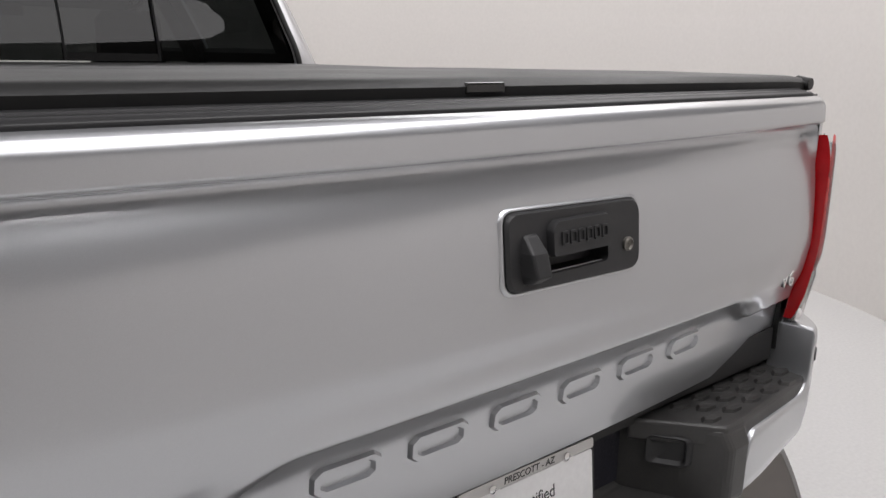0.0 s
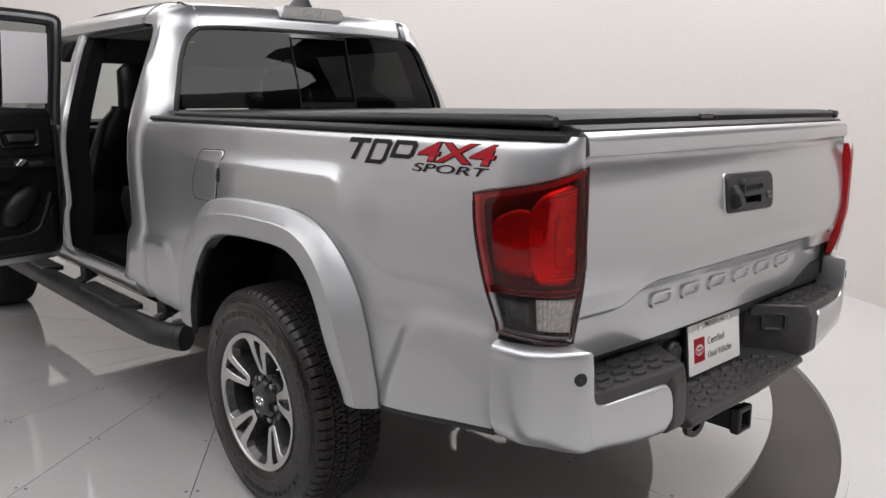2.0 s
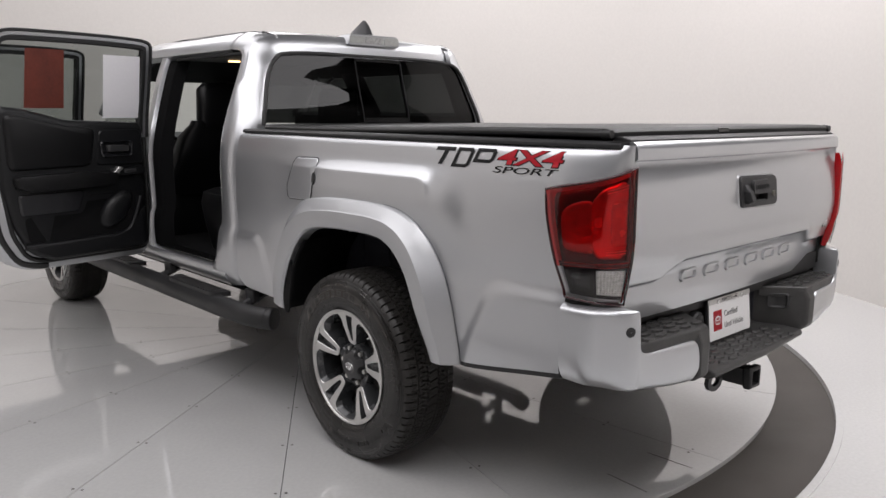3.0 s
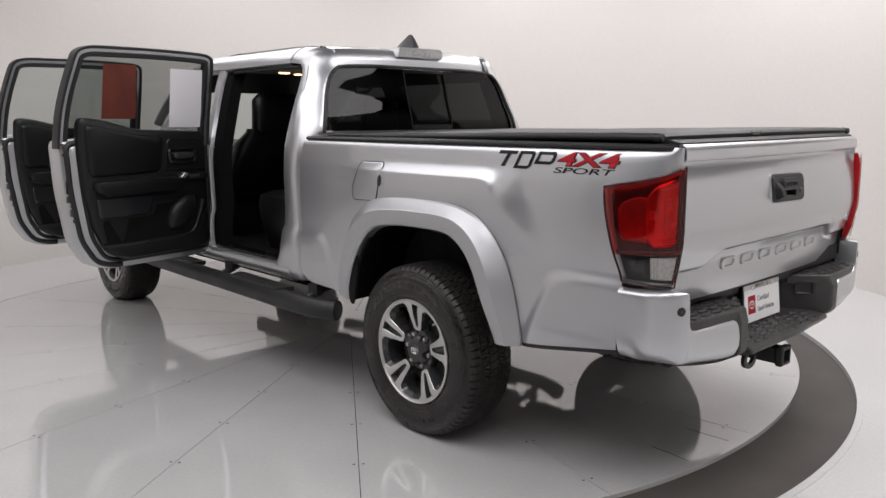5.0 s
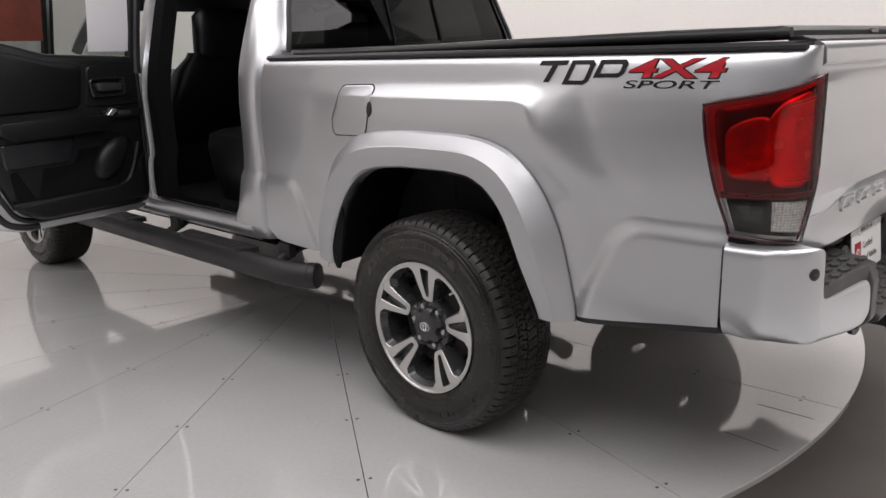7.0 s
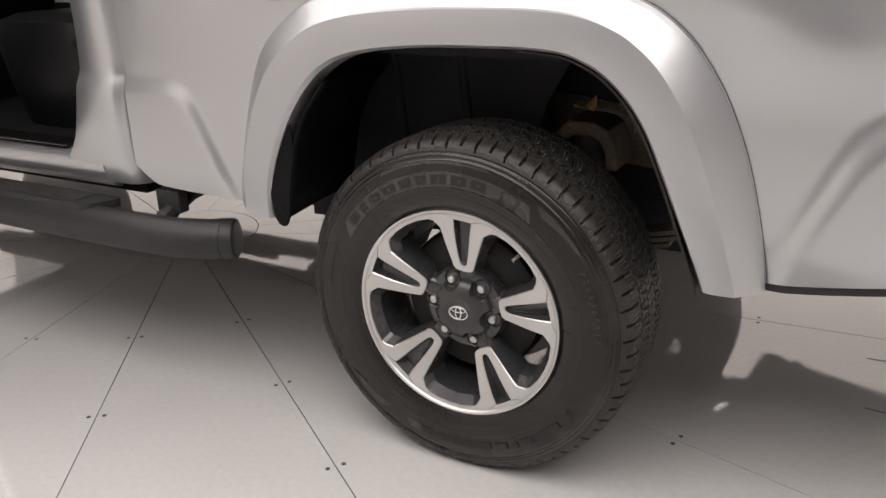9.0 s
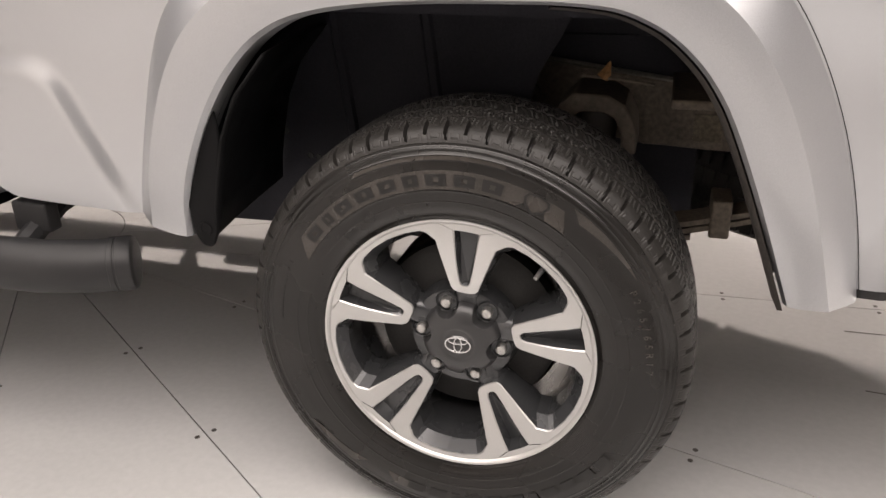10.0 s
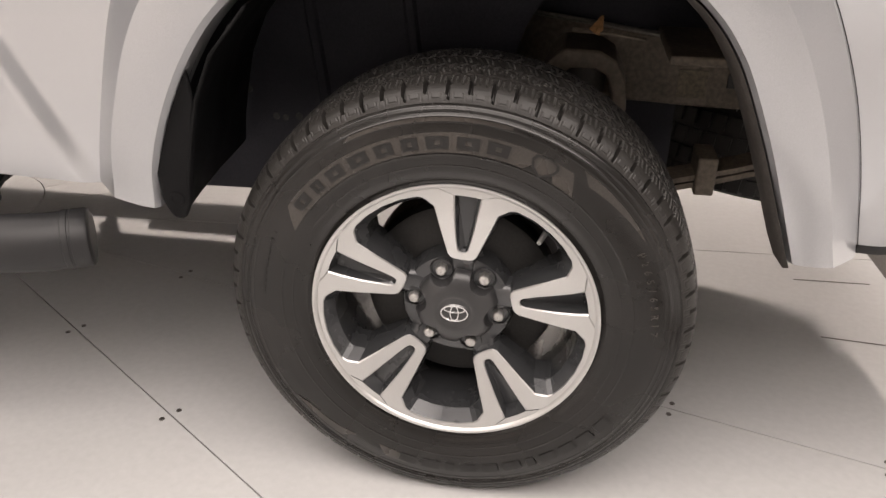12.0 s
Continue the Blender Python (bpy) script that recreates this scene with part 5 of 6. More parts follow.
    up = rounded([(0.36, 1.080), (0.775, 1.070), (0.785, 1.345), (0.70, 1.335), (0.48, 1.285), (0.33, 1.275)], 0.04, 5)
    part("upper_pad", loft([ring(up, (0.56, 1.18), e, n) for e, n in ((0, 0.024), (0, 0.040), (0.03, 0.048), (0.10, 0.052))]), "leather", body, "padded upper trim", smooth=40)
    up2 = rounded([(0.06, 1.080), (0.335, 1.080), (0.305, 1.265), (0.07, 1.265)], 0.03, 5)
    part("handle_pad", loft([ring(up2, (0.19, 1.17), e, n) for e, n in ((0, 0.022), (0, 0.032), (0.04, 0.038))]), "trim", body, "moulded trim round the inner handle", smooth=40)
    arm = rounded([(0.25, 0.975), (0.70, 0.965), (0.755, 0.985), (0.76, 1.045), (0.40, 1.055), (0.22, 1.040)], 0.025, 5)
    part("armrest", loft([ring(arm, (0.5, 1.01), e, n) for e, n in ((0, 0.02), (0, 0.070), (0.04, 0.088), (0.12, 0.092))]), "leather", body, "padded door armrest", smooth=40)
    ledge = rounded([(0.06, 1.025), (0.26, 1.020), (0.26, 1.062), (0.06, 1.066)], 0.012, 4)
    part("pull_ledge", loft([ring(ledge, (0.16, 1.044), e, n) for e, n in ((0, 0.02), (0, 0.050), (0.08, 0.058))]), "trim", body, smooth=40)
    ins = rounded([(0.44, 0.850), (0.735, 0.845), (0.745, 0.950), (0.40, 0.955)], 0.02, 5)
    part("trim_insert", loft([ring(ins, (0.58, 0.90), e, n) for e, n in ((0.0, 0.022), (0.0, 0.036), (0.05, 0.040), (0.12, 0.040))]), "trim_gloss", body, "smooth lower trim insert", smooth=40)
    well = rounded([(0.70, 0.700), (0.20, 0.705), (0.12, 0.80), (0.12, 0.93), (0.38, 0.93), (0.42, 0.835), (0.72, 0.835)], 0.03, 5)
    part("pocket_well", loft([ring(well, (0.4, 0.78), e, n) for e, n in ((0.0, 0.024), (0.0, 0.0315), (0.03, 0.0305))]), "guard_black", body, "dark door pocket", smooth=40)
    bul = [(0.235 + 0.085 * math.cos(a) - 0.05 * math.sin(a), 0.845 + 0.105 * math.sin(a)) for a in steps(0, 2 * math.pi, 33)[:-1]]
    part("bolster", loft([ring(bul, (0.235, 0.845), e, n) for e, n in ((0.0, 0.026), (0.05, 0.040), (0.2, 0.054), (0.4, 0.062), (0.7, 0.066))]), "trim", body, "rounded bolster in the door pocket", smooth=60)
    lipc = curve([(0, 0.725), (1, 0.60), (2, 0.40), (3, 0.235), (4, 0.165), (5, 0.125), (6, 0.09)])
    lipz = curve([(0, 0.690), (1, 0.690), (2, 0.694), (3, 0.700), (4, 0.725), (5, 0.80), (6, 0.90)])
    part("pocket_lip", tube_bm([P(lipc(i), lipz(i), 0.036) for i in steps(0, 6, 30)], 0.0155, 10), "trim", body, "rounded pocket lip", smooth=60)
    pk = rounded([(0.07, 0.630), (0.62, 0.620), (0.715, 0.672), (0.725, 0.688), (0.25, 0.70), (0.14, 0.735), (0.07, 0.86)], 0.03, 4)
    part("door_pocket", loft([ring(pk, (0.3, 0.67), e, n) for e, n in ((0, 0.02), (0, 0.044), (0.04, 0.052), (0.12, 0.054))]), "trim", body, "door map pocket", smooth=40)
    pul = rounded([(0.130, 1.125), (0.305, 1.120), (0.315, 1.205), (0.125, 1.210)], 0.022, 5)
    part("handle_recess", loft([ring(pul, (0.22, 1.165), e, n) for e, n in ((0, 0.035), (0, 0.052), (0.06, 0.056), (0.14, 0.054), (0.24, 0.040), (0.6, 0.037))]), "trim_gloss", body, "glossy inner door handle recess", smooth=40)
    lev = rounded([(0.150, 1.150), (0.270, 1.148), (0.278, 1.185), (0.150, 1.182)], 0.012, 4)
    part("lever", loft([ring(lev, (0.21, 1.166), e, n) for e, n in ((0, 0.036), (0, 0.054), (0.10, 0.060), (0.3, 0.061))]), "cap", body, "dark door lever", smooth=40)
    part("window_switch", loft([ring(rounded([(0.12, 1.034), (0.19, 1.032), (0.19, 1.054), (0.12, 1.056)], 0.008, 3), (0.155, 1.044), e, n) for e, n in ((0, 0.04), (0, 0.060), (0.2, 0.062))]), "cap", body, smooth=30)
    part("pull_trim", loft([ring(rounded([(0.20, 1.062), (0.255, 1.020), (0.268, 1.032), (0.225, 1.072)], 0.008, 3), (0.235, 1.046), e, n) for e, n in ((0, 0.04), (0, 0.074), (0.2, 0.078))]), "alloy", body, "small silver trim piece", smooth=30)
    pane = part("window_pane", grid_bm([[P(u, z, -0.055) for u in steps(0.0, lerp(0.86, 0.76, t), 6)] for t, z in [(t, lerp(1.28, 1.715, t)) for t in steps(0, 1, 6)]]), "pane" if front else "pane_mid", body, "door window", smooth=60)
    facing(pane, (0, -1, 0))
    # jamb details on the outer edge
    part("door_latch", loft([ring(rounded([(0.845, 0.985), (0.872, 0.985), (0.872, 1.06), (0.845, 1.06)], 0.006, 2), (0.86, 1.02), e, n) for e, n in ((0, -0.04), (0, -0.0225))]), "gloss_black", body, "dark door latch", smooth=30)
    for a0, zz, rr in ((0.800, 0.70, 0.011), (0.822, 0.76, 0.008), (0.838, 0.84, 0.012), (0.850, 0.92, 0.008), (0.862, 1.12, 0.008), (0.868, 1.19, 0.011), (0.72, 0.61, 0.010), (0.60, 0.588, 0.009)):
        part("jamb_plug", loft([ring([(a0 + rr * math.cos(a), zz + rr * math.sin(a)) for a in steps(0, 2 * math.pi, 13)[:-1]], (a0, zz), e, n) for e, n in ((0, -0.05), (0, -0.0245), (0.3, -0.0235))]), "plastic", body, smooth=30)
    for a0, a1, z0, z1 in ((0.842, 0.860, 0.865, 0.905), (0.855, 0.872, 0.94, 0.975), (0.862, 0.878, 1.215, 1.25)):
        part("jamb_recess", loft([ring(rounded([(a0, z0), (a1, z0), (a1, z1), (a0, z1)], 0.005, 2), ((a0 + a1) / 2, (z0 + z1) / 2), e, n) for e, n in ((0, -0.05), (0, -0.0240), (0.25, -0.0245))]), "steel", body, smooth=30)
    return body, P


rd, RP = door("rear_door", (-0.875, 1.935), radians(180 + 9.1), "silver rear side door swung wide open, black trim inside", False)
part("white_sheet", prism([(0.025, 1.325), (0.235, 1.325), (0.235, 1.655), (0.025, 1.655)], lambda a, b, d: RP(a, b, d), -0.050, -0.0485), "paper", rd, "white paper sheet stuck on the glass", smooth=0)
part("orange_sheet", prism([(0.445, 1.375), (0.645, 1.375), (0.635, 1.665), (0.445, 1.665)], lambda a, b, d: RP(a, b, d), -0.050, -0.0485), "orange", rd, "orange-red printed sheet on the glass", smooth=0)
fd, FP = door("front_door", (-0.875, 3.0), radians(180 + 4.0), "silver front side door swung wide open, black trim inside", True)

# ---- wheels ----
def petal(a_deg, pts):
    """Points given as (angle from the spoke's middle, radius) to y, z round the hub."""
    return [(r * math.sin(radians(a_deg + a)), r * math.cos(radians(a_deg + a))) for a, r in pts]


TYRE_R, HUB = 0.3745, 0.372


def build_wheel(name, label, detail=True):
    """A wheel about its own hub; outward is -x."""
    e = part(name, revolve([(0.119, 0.2185), (0.105, 0.2135), (0.085, 0.205), (0.02, 0.195), (-0.09, 0.195)], 96, (0, 0, 0)), "dark_alloy", truck, label, smooth=40)
    side = curve([(0.218, 0.100), (0.222, 0.110), (0.228, 0.119), (0.2335, 0.1215), (0.240, 0.1245), (0.252, 0.129), (0.270, 0.1315), (0.285, 0.1325), (0.300, 0.1325), (0.318, 0.131), (0.331, 0.1285), (0.340, 0.1262), (0.346, 0.1240)])

    def side_d(r):
        """The sidewall's outward place, with its fine moulded rings."""
        d = side(r)
        for c, h, w in ((0.2385, 0.0010, 0.0010), (0.2600, 0.0005, 0.0006), (0.2765, 0.0012, 0.0008), (0.3225, 0.0010, 0.0009), (0.3300, 0.0014, 0.0012), (0.3345, -0.0012, 0.0010), (0.3385, 0.0012, 0.0010), (0.3430, -0.0010, 0.0008)):
            d += h * max(0.0, 1 - abs(r - c) / (w * 1.6))
        return d

    prof = [(side_d(r), r) for r in steps(0.218, 0.346, 129)]
    bm = revolve(prof, 144, (0, 0, 0))
    revolve([(-side(r), r) for r in steps(0.218, 0.346, 24)], 96, (0, 0, 0), bm=bm)
    part("tyre", bm, "sidewall", e, "dusty black all-terrain tyre", smooth=40)
    # the tread: blocks cut by zigzag grooves, sipes and shoulder slits
    NP, NS = 72, 14
    crown = curve([(-0.1240, 0.346), (-0.1205, 0.3525), (-0.1145, 0.3595), (-0.1075, 0.3650), (-0.098, 0.3690), (-0.06, 0.3735), (0.0, 0.3745), (0.06, 0.3735), (0.098, 0.3690), (0.1075, 0.3650), (0.1145, 0.3595), (0.1205, 0.3525), (0.1240, 0.346)])
    line = [(d, crown(d)) for d in steps(-0.1240, -0.1110, 17)]
    dd = np.array([p[0] for p in line] + steps(-0.1075, 0.1075, 88) + [-p[0] for p in reversed(line)])
    rr = np.array([crown(d) for d in dd])
    nd, nr = np.gradient(rr), -np.gradient(dd)
    nl = np.hypot(nd, nr)
    nd, nr = -nd / nl, -nr / nl
    if nr[len(nr) // 2] < 0:
        nd, nr = -nd, -nr
    k = np.arange(NP * NS)
    th = 2 * np.pi * k / (NP * NS)
    u, odd = (k % NS) / NS, (k // NS) % 2
    D, U = np.meshgrid(dd, u)
    _, ODD = np.meshgrid(dd, odd)
    R = np.meshgrid(rr, u)[0]
    zig = np.abs(((U * 2) % 1.0) - 0.5) * 4 - 1
    dep = np.zeros_like(D)

    def cut(mask, h):
        np.maximum(dep, np.where(mask, h, 0.0), out=dep)

    for c, amp in ((-0.070, 0.0035), (-0.027, 0.0045), (0.027, -0.0045), (0.070, -0.0035)):
        cut(np.abs(D - c - amp * zig) < 0.0021, 0.0080)
    for c, slope, lo, hi, u0 in ((0.0, 10.0, -0.017, 0.017, 0.5), (0.047, -9.0, -0.015, 0.010, 0.25), (0.050, 7.0, -0.008, 0.016, 0.75), (-0.047, -9.0, -0.010, 0.015, 0.25), (-0.050, 7.0, -0.016, 0.008, 0.75)):
        x = D - c
        phase = (U - u0 - slope * x + 0.5) % 1.0 - 0.5
        cut((np.abs(phase) < 0.068) & (x > lo) & (x < hi), 0.0085)
        phase = (U - u0 - 0.45 - slope * x * 0.6 + 0.12 * np.sign(np.sin(x * 700)) + 0.5) % 1.0 - 0.5
        cut((np.abs(phase) < 0.036) & (x > lo * 0.9) & (x < hi * 0.9), 0.0030)
    low = np.where(ODD > 0, 0.3500, 0.3565)
    phase = (U - 0.5 - 2.2 * (np.abs(D) - 0.09) + 0.5) % 1.0 - 0.5
    cut((np.abs(phase) < 0.062) & (np.abs(D) > 0.078) & (R > low), 0.0090)
    for off in (0.25, -0.25):
        phase = (U - 0.5 - off - 0.1 * np.sign(np.sin(D * 900)) + 0.5) % 1.0 - 0.5
        cut((np.abs(phase) < 0.04) & (np.abs(D) > 0.080) & (np.abs(D) < 0.104), 0.0035)
    far = np.abs(U - 0.5)
    for ring_r, edge in ((0.3482, 0.15), (0.3525, 0.31)):
        cut((np.abs(R - ring_r) < 0.0006) & (far > edge - 0.03), 0.0006)
        cut((np.abs(far - edge) < 0.036) & (R > ring_r) & (R < 0.3575), 0.0006)
    PX, PR = -(D - dep * nd[None, :]), R + 0.0005 - dep * nr[None, :]
    TH = np.meshgrid(dd, th)[1]
    co = np.stack([PX, PR * np.cos(TH), PR * np.sin(TH)], -1).reshape(-1, 3)
    nk, nw = len(k), len(dd)
    i, j = np.meshgrid(np.arange(nk), np.arange(nw - 1), indexing="ij")
    i2 = (i + 1) % nk
    quads = np.stack([i * nw + j, i2 * nw + j, i2 * nw + j + 1, i * nw + j + 1], -1).reshape(-1, 4)
    tread_mesh = bpy.data.meshes.new("tread")
    tread_mesh.from_pydata(co.tolist(), [], quads.tolist())
    tread_mesh.materials.append(M["rubber"])
    if sum((p.normal.dot(p.center) for p in list(tread_mesh.polygons)[:200])) < 0:
        tread_mesh.flip_normals()
    tread = new("tread", tread_mesh)
    tread.parent = e
    tagged(tread, kind="stuff")

    def sector(r0, r1, a0, a1, h, n=16, bm=None, skew=0.0, taper=0.0):
        rows = []
        for r, q in ((r0, -0.002), (r0 + 0.0006, h), (lerp(r0, r1, 0.5), h), (r1 - 0.0006, h), (r1, -0.002)):
            row = []
            for t in steps(a0, a1, n):
                rt = lerp(r, r1, taper * (t - a0) / (a1 - a0))
                ang = radians(t + skew * (r - r0) / (r1 - r0))
                row.append((-(side_d(rt) + q), rt * math.cos(ang), rt * math.sin(ang)))
            rows.append(row)
        return grid_bm(rows, bm=bm)

    # raised bands, and plain marks in place of the lettering
    bm = bmesh.new()
    sector(0.2790, 0.3075, 29.0, 109.5, 0.0011, 60, bm, 6.0)
    sector(0.2790, 0.3075, 119.5, 126.5, 0.0011, 8, bm, -4.0)
    part("sidewall_band", bm, "dusty", e, "smooth raised band on the sidewall", smooth=30)
    # the two strips at radius 0.3225 paint a sheen along the tyre's top
    for r0, r1, a0, a1, skew, taper in ((0.3045, 0.3200, 128, 150, -4, 0.9), (0.3225, 0.3290, 60, 79, 2, 0), (0.3225, 0.3290, 80, 104, 0, 0), (0.3000, 0.3200, 303, 322, 4, 0.6), (0.2940, 0.3130, 287.5, 295, -4, 0)):
        part("sidewall_strip", sector(r0, r1, a0, a1, 0.0011, 20, None, skew, taper), "dusty", e, smooth=30)
    c = 36.5
    for wd, gap in ((5.4, 2.6), (3.4, 2.6), (5.6, 2.4), (6.0, 2.4), (5.4, 2.6), (4.6, 2.4), (6.2, 2.4), (6.2, 2.2), (6.0, 0)):
        mark = bmesh.new()
        sector(0.2845, 0.2905, c, c + wd, 0.0020, 6, mark)
        sector(0.2965, 0.3025, c, c + wd, 0.0020, 6, mark)
        sector(0.2845, 0.3025, c, c + wd * 0.36, 0.0022, 4, mark)
        sector(0.2845, 0.3025, c + wd * 0.64, c + wd, 0.0022, 4, mark)
        part("raised_mark", mark, "mark_black", e, smooth=30)
        c += wd + gap
    shield = petal(-25.0, [(-3.2, 0.3060), (-4.0, 0.2990), (-3.2, 0.2880), (0.0, 0.2770), (3.2, 0.2880), (4.0, 0.2990), (3.2, 0.3060), (0.0, 0.3085)])
    cy, cz = petal(-25.0, [(0, 0.2945)])[0]
    bm = bmesh.new()
    loft([[(-(0.1315 + h), lerp(cy, y, q), lerp(cz, z, q)) for y, z in shield] for q, h in ((1, 0), (1, 0.0030), (0.8, 0.0030), (0.8, 0.0015))], bm=bm, caps=False)
    part("shield_mark", bm, "mark_black", e, "plain shield outline", smooth=20)
    bm = bmesh.new()
    prism([(lerp(cy, y, 0.8), lerp(cz, z, 0.8)) for y, z in shield], lambda a, b, d: (-d, a, b), 0.1315, 0.1336, bm=bm)
    part("shield_field", bm, "dusty", e, smooth=0)
    c = 212.0
    for wd in (5.4, 5.0, 5.2, 5.4, 3.0, 5.8, 5.4, 5.2, 3.0, 5.8, 5.6):
        part("raised_mark", sector(0.2925, 0.3090, c, c + wd, 0.0018, 6), "mark_black", e, smooth=30)
        c += wd + 2.0
    bm = bmesh.new()
    for n in range(9):
        c = 24.0 - n * 2.5
        sector(0.3010, 0.3070, c, c + 1.5, 0.0012, 4, bm)
    for n in range(14):
        c = 234.0 + n * 3.1
        sector(0.2520, 0.2570, c, c + 1.8, 0.0010, 4, bm)
    tagged(part("small_mark", bm, "sidewall", e, smooth=20), kind="stuff")
    for n, ch in enumerate("P265/65R17"):
        a = 152.5 + n * 2.85
        cu = bpy.data.curves.new("size_text", "FONT")
        cu.body, cu.size, cu.extrude, cu.align_x = ch, 0.0150, 0.0007, "CENTER"
        tmp = bpy.data.objects.new("size_text", cu)
        scene.collection.objects.link(tmp)
        me = bpy.data.meshes.new_from_object(tmp.evaluated_get(bpy.context.evaluated_depsgraph_get()))
        bpy.data.objects.remove(tmp)
        up = Vector((0, math.cos(radians(a)), math.sin(radians(a))))
        right = Vector((0, math.sin(radians(a)), -math.cos(radians(a)))) * -1
        if right.cross(up).x > 0:
            right = -right
        out = Vector((-1, 0, 0))
        for v in me.vertices:
            p = right * v.co.x + up * (0.3005 + v.co.y) + out * (0.1326 + v.co.z)
            v.co = p
        me.materials.append(M["dusty"])
        lt = new("size_letter", me)
        lt.parent = e

    # rim: lip and barrel
    part("rim", revolve([(0.1150, 0.2280), (0.1245, 0.2290), (0.1262, 0.2305), (0.1275, 0.2300), (0.1275, 0.2270), (0.1255, 0.2240), (0.1232, 0.2226), (0.1205, 0.2216)], 120, (0, 0, 0)), "alloy", e, "machined silver rim lip", smooth=30)
    part("barrel", revolve([(0.1200, 0.2230), (0.108, 0.2150), (0.09, 0.2100), (0.02, 0.2060), (-0.09, 0.2060), (-0.11, 0.222)], 96, (0, 0, 0)), "dark_alloy", e, "charcoal wheel barrel", smooth=40)

    def face(pts, d):
        return [(-dd_, y, z) for (y, z), dd_ in zip(pts, d if isinstance(d, (list, tuple)) else [d] * len(pts))]

    SP0 = -5.0
    disc = lambda r: 0.094 + 0.0285 * sstep(0.06, 0.215, r)
    # edges of the half spoke as (angle, radius): round the window, and round the slot
    out_e = [(-0.01, 0.0912), (-7.0, 0.0925), (-11.0, 0.0955), (-13.0, 0.1020), (-13.9, 0.130), (-14.4, 0.160), (-14.8, 0.1935), (-18.6, 0.2085), (-21.0, 0.2125), (-28, 0.2145), (-36.2, 0.2150)]
    in_e = [(-0.005, 0.1060), (-0.9, 0.1062), (-2.6, 0.1075), (-4.0, 0.1130), (-4.8, 0.132), (-5.2, 0.160), (-5.3, 0.190), (-5.3, 0.2120), (-12, 0.2236), (-24, 0.2240), (-36.2, 0.2240)]
    for n in range(5):
        a = SP0 + 72 * n
        for s in (-1, 1):
            bm = bmesh.new()
            rows, flank = [], []
            for o, i in zip(out_e, in_e):
                po, pi = petal(a, [(s * o[0], o[1])])[0], petal(a, [(s * i[0], i[1])])[0]
                do, di = disc(o[1]), disc(i[1])
                mix = lambda q: (lerp(po[0], pi[0], q), lerp(po[1], pi[1], q))
                rows.append([(-(do - 0.0025), *po), (-do, *mix(0.06)), (-di, *mix(0.94)), (-(di - 0.002), *pi)])
                inward = 0.013 * sstep(0.10, 0.20, o[1])
                f0 = petal(a, [(s * o[0], o[1])])[0]
                f1 = petal(a, [(s * (o[0] - 2.0 - 1.0 * sstep(0.2, 0.1, o[1])), o[1] - inward)])[0]
                f2 = petal(a, [(s * (o[0] - 3.0), o[1] - inward - 0.002)])[0]
                flank.append([(-(do - 0.0025), *f0), (-(do - 0.026), *f1), (-(do - 0.075), *f2)])
            grid_bm(rows, bm=bm)
            land = [[petal(a, [(s * t, r)])[0] for t in (-5.3, -2.6, 0.01)] for r in (0.2120, 0.2236)]
            grid_bm([[(-disc(0.213 + 0.01 * i), *p) for p in row] for i, row in enumerate(land)], bm=bm)
            tri3 = petal(a, [(s * -5.3, 0.2120), (s * -5.3, 0.2236), (s * -12, 0.2236)])
            bm.faces.new([bm.verts.new((-disc(math.hypot(*p)), *p)) for p in tri3])
            part("spoke", bm, "alloy", e, smooth=25)
            part("spoke_flank", grid_bm(flank), "dark_alloy", e, smooth=20)
        slot = petal(a, [(0.0, 0.1060), (-2.6, 0.1075), (-4.0, 0.1130), (-4.8, 0.132), (-5.2, 0.160), (-5.3, 0.190), (-5.3, 0.2120), (5.3, 0.2120), (5.3, 0.190), (5.2, 0.160), (4.8, 0.132), (4.0, 0.1130), (2.6, 0.1075)])
        deep = petal(a, [(0.0, 0.1110), (-1.6, 0.1120), (-2.6, 0.1150), (-3.4, 0.132), (-3.9, 0.160), (-4.1, 0.190), (-4.2, 0.2040), (4.2, 0.2040), (4.1, 0.190), (3.9, 0.160), (3.4, 0.132), (2.6, 0.1150), (1.6, 0.1120)])
        floor_d = [lerp(0.005, 0.022, sstep(0.10, 0.20, math.hypot(*p))) + (0.004 if n_ < 7 else 0.0) for n_, p in enumerate(deep)]
        bm = bmesh.new()
        loft([face(slot, [disc(math.hypot(*p)) - 0.002 for p in slot]), face(deep, [disc(math.hypot(*p)) - q for p, q in zip(deep, floor_d)])], bm=bm, caps=False)
        bm.faces.new([bm.verts.new(v) for v in face(deep, [disc(math.hypot(*p)) - q for p, q in zip(deep, floor_d)])])
        part("spoke_slot", bm, "dark_alloy", e, smooth=0)
        # rounded charcoal bridge from the spoke's root to the hub
        rows = []
        for r, w, d in ((0.106, 15.5, 0.088), (0.099, 17.0, 0.0905), (0.090, 20.0, 0.0885), (0.080, 25.0, 0.085), (0.066, 36.0, 0.084)):
            rows.append([(-(d - 0.030 * abs(t) ** 3), *petal(a, [(t * w, r)])[0]) for t in steps(-1, 1, 13)])
        part("spoke_root", grid_bm(rows), "dark_alloy", e, smooth=40)
    part("hub_face", revolve([(0.030, 0.098), (0.066, 0.094), (0.078, 0.088), (0.0805, 0.080), (0.080, 0.03)], 60, (0, 0, 0)), "dark_alloy", e, smooth=40)
    # centre cap, scooped out round each nut
    nuts = [(0.0699 * math.cos(radians(9 + 60 * n)), 0.0699 * math.sin(radians(9 + 60 * n))) for n in range(6)]
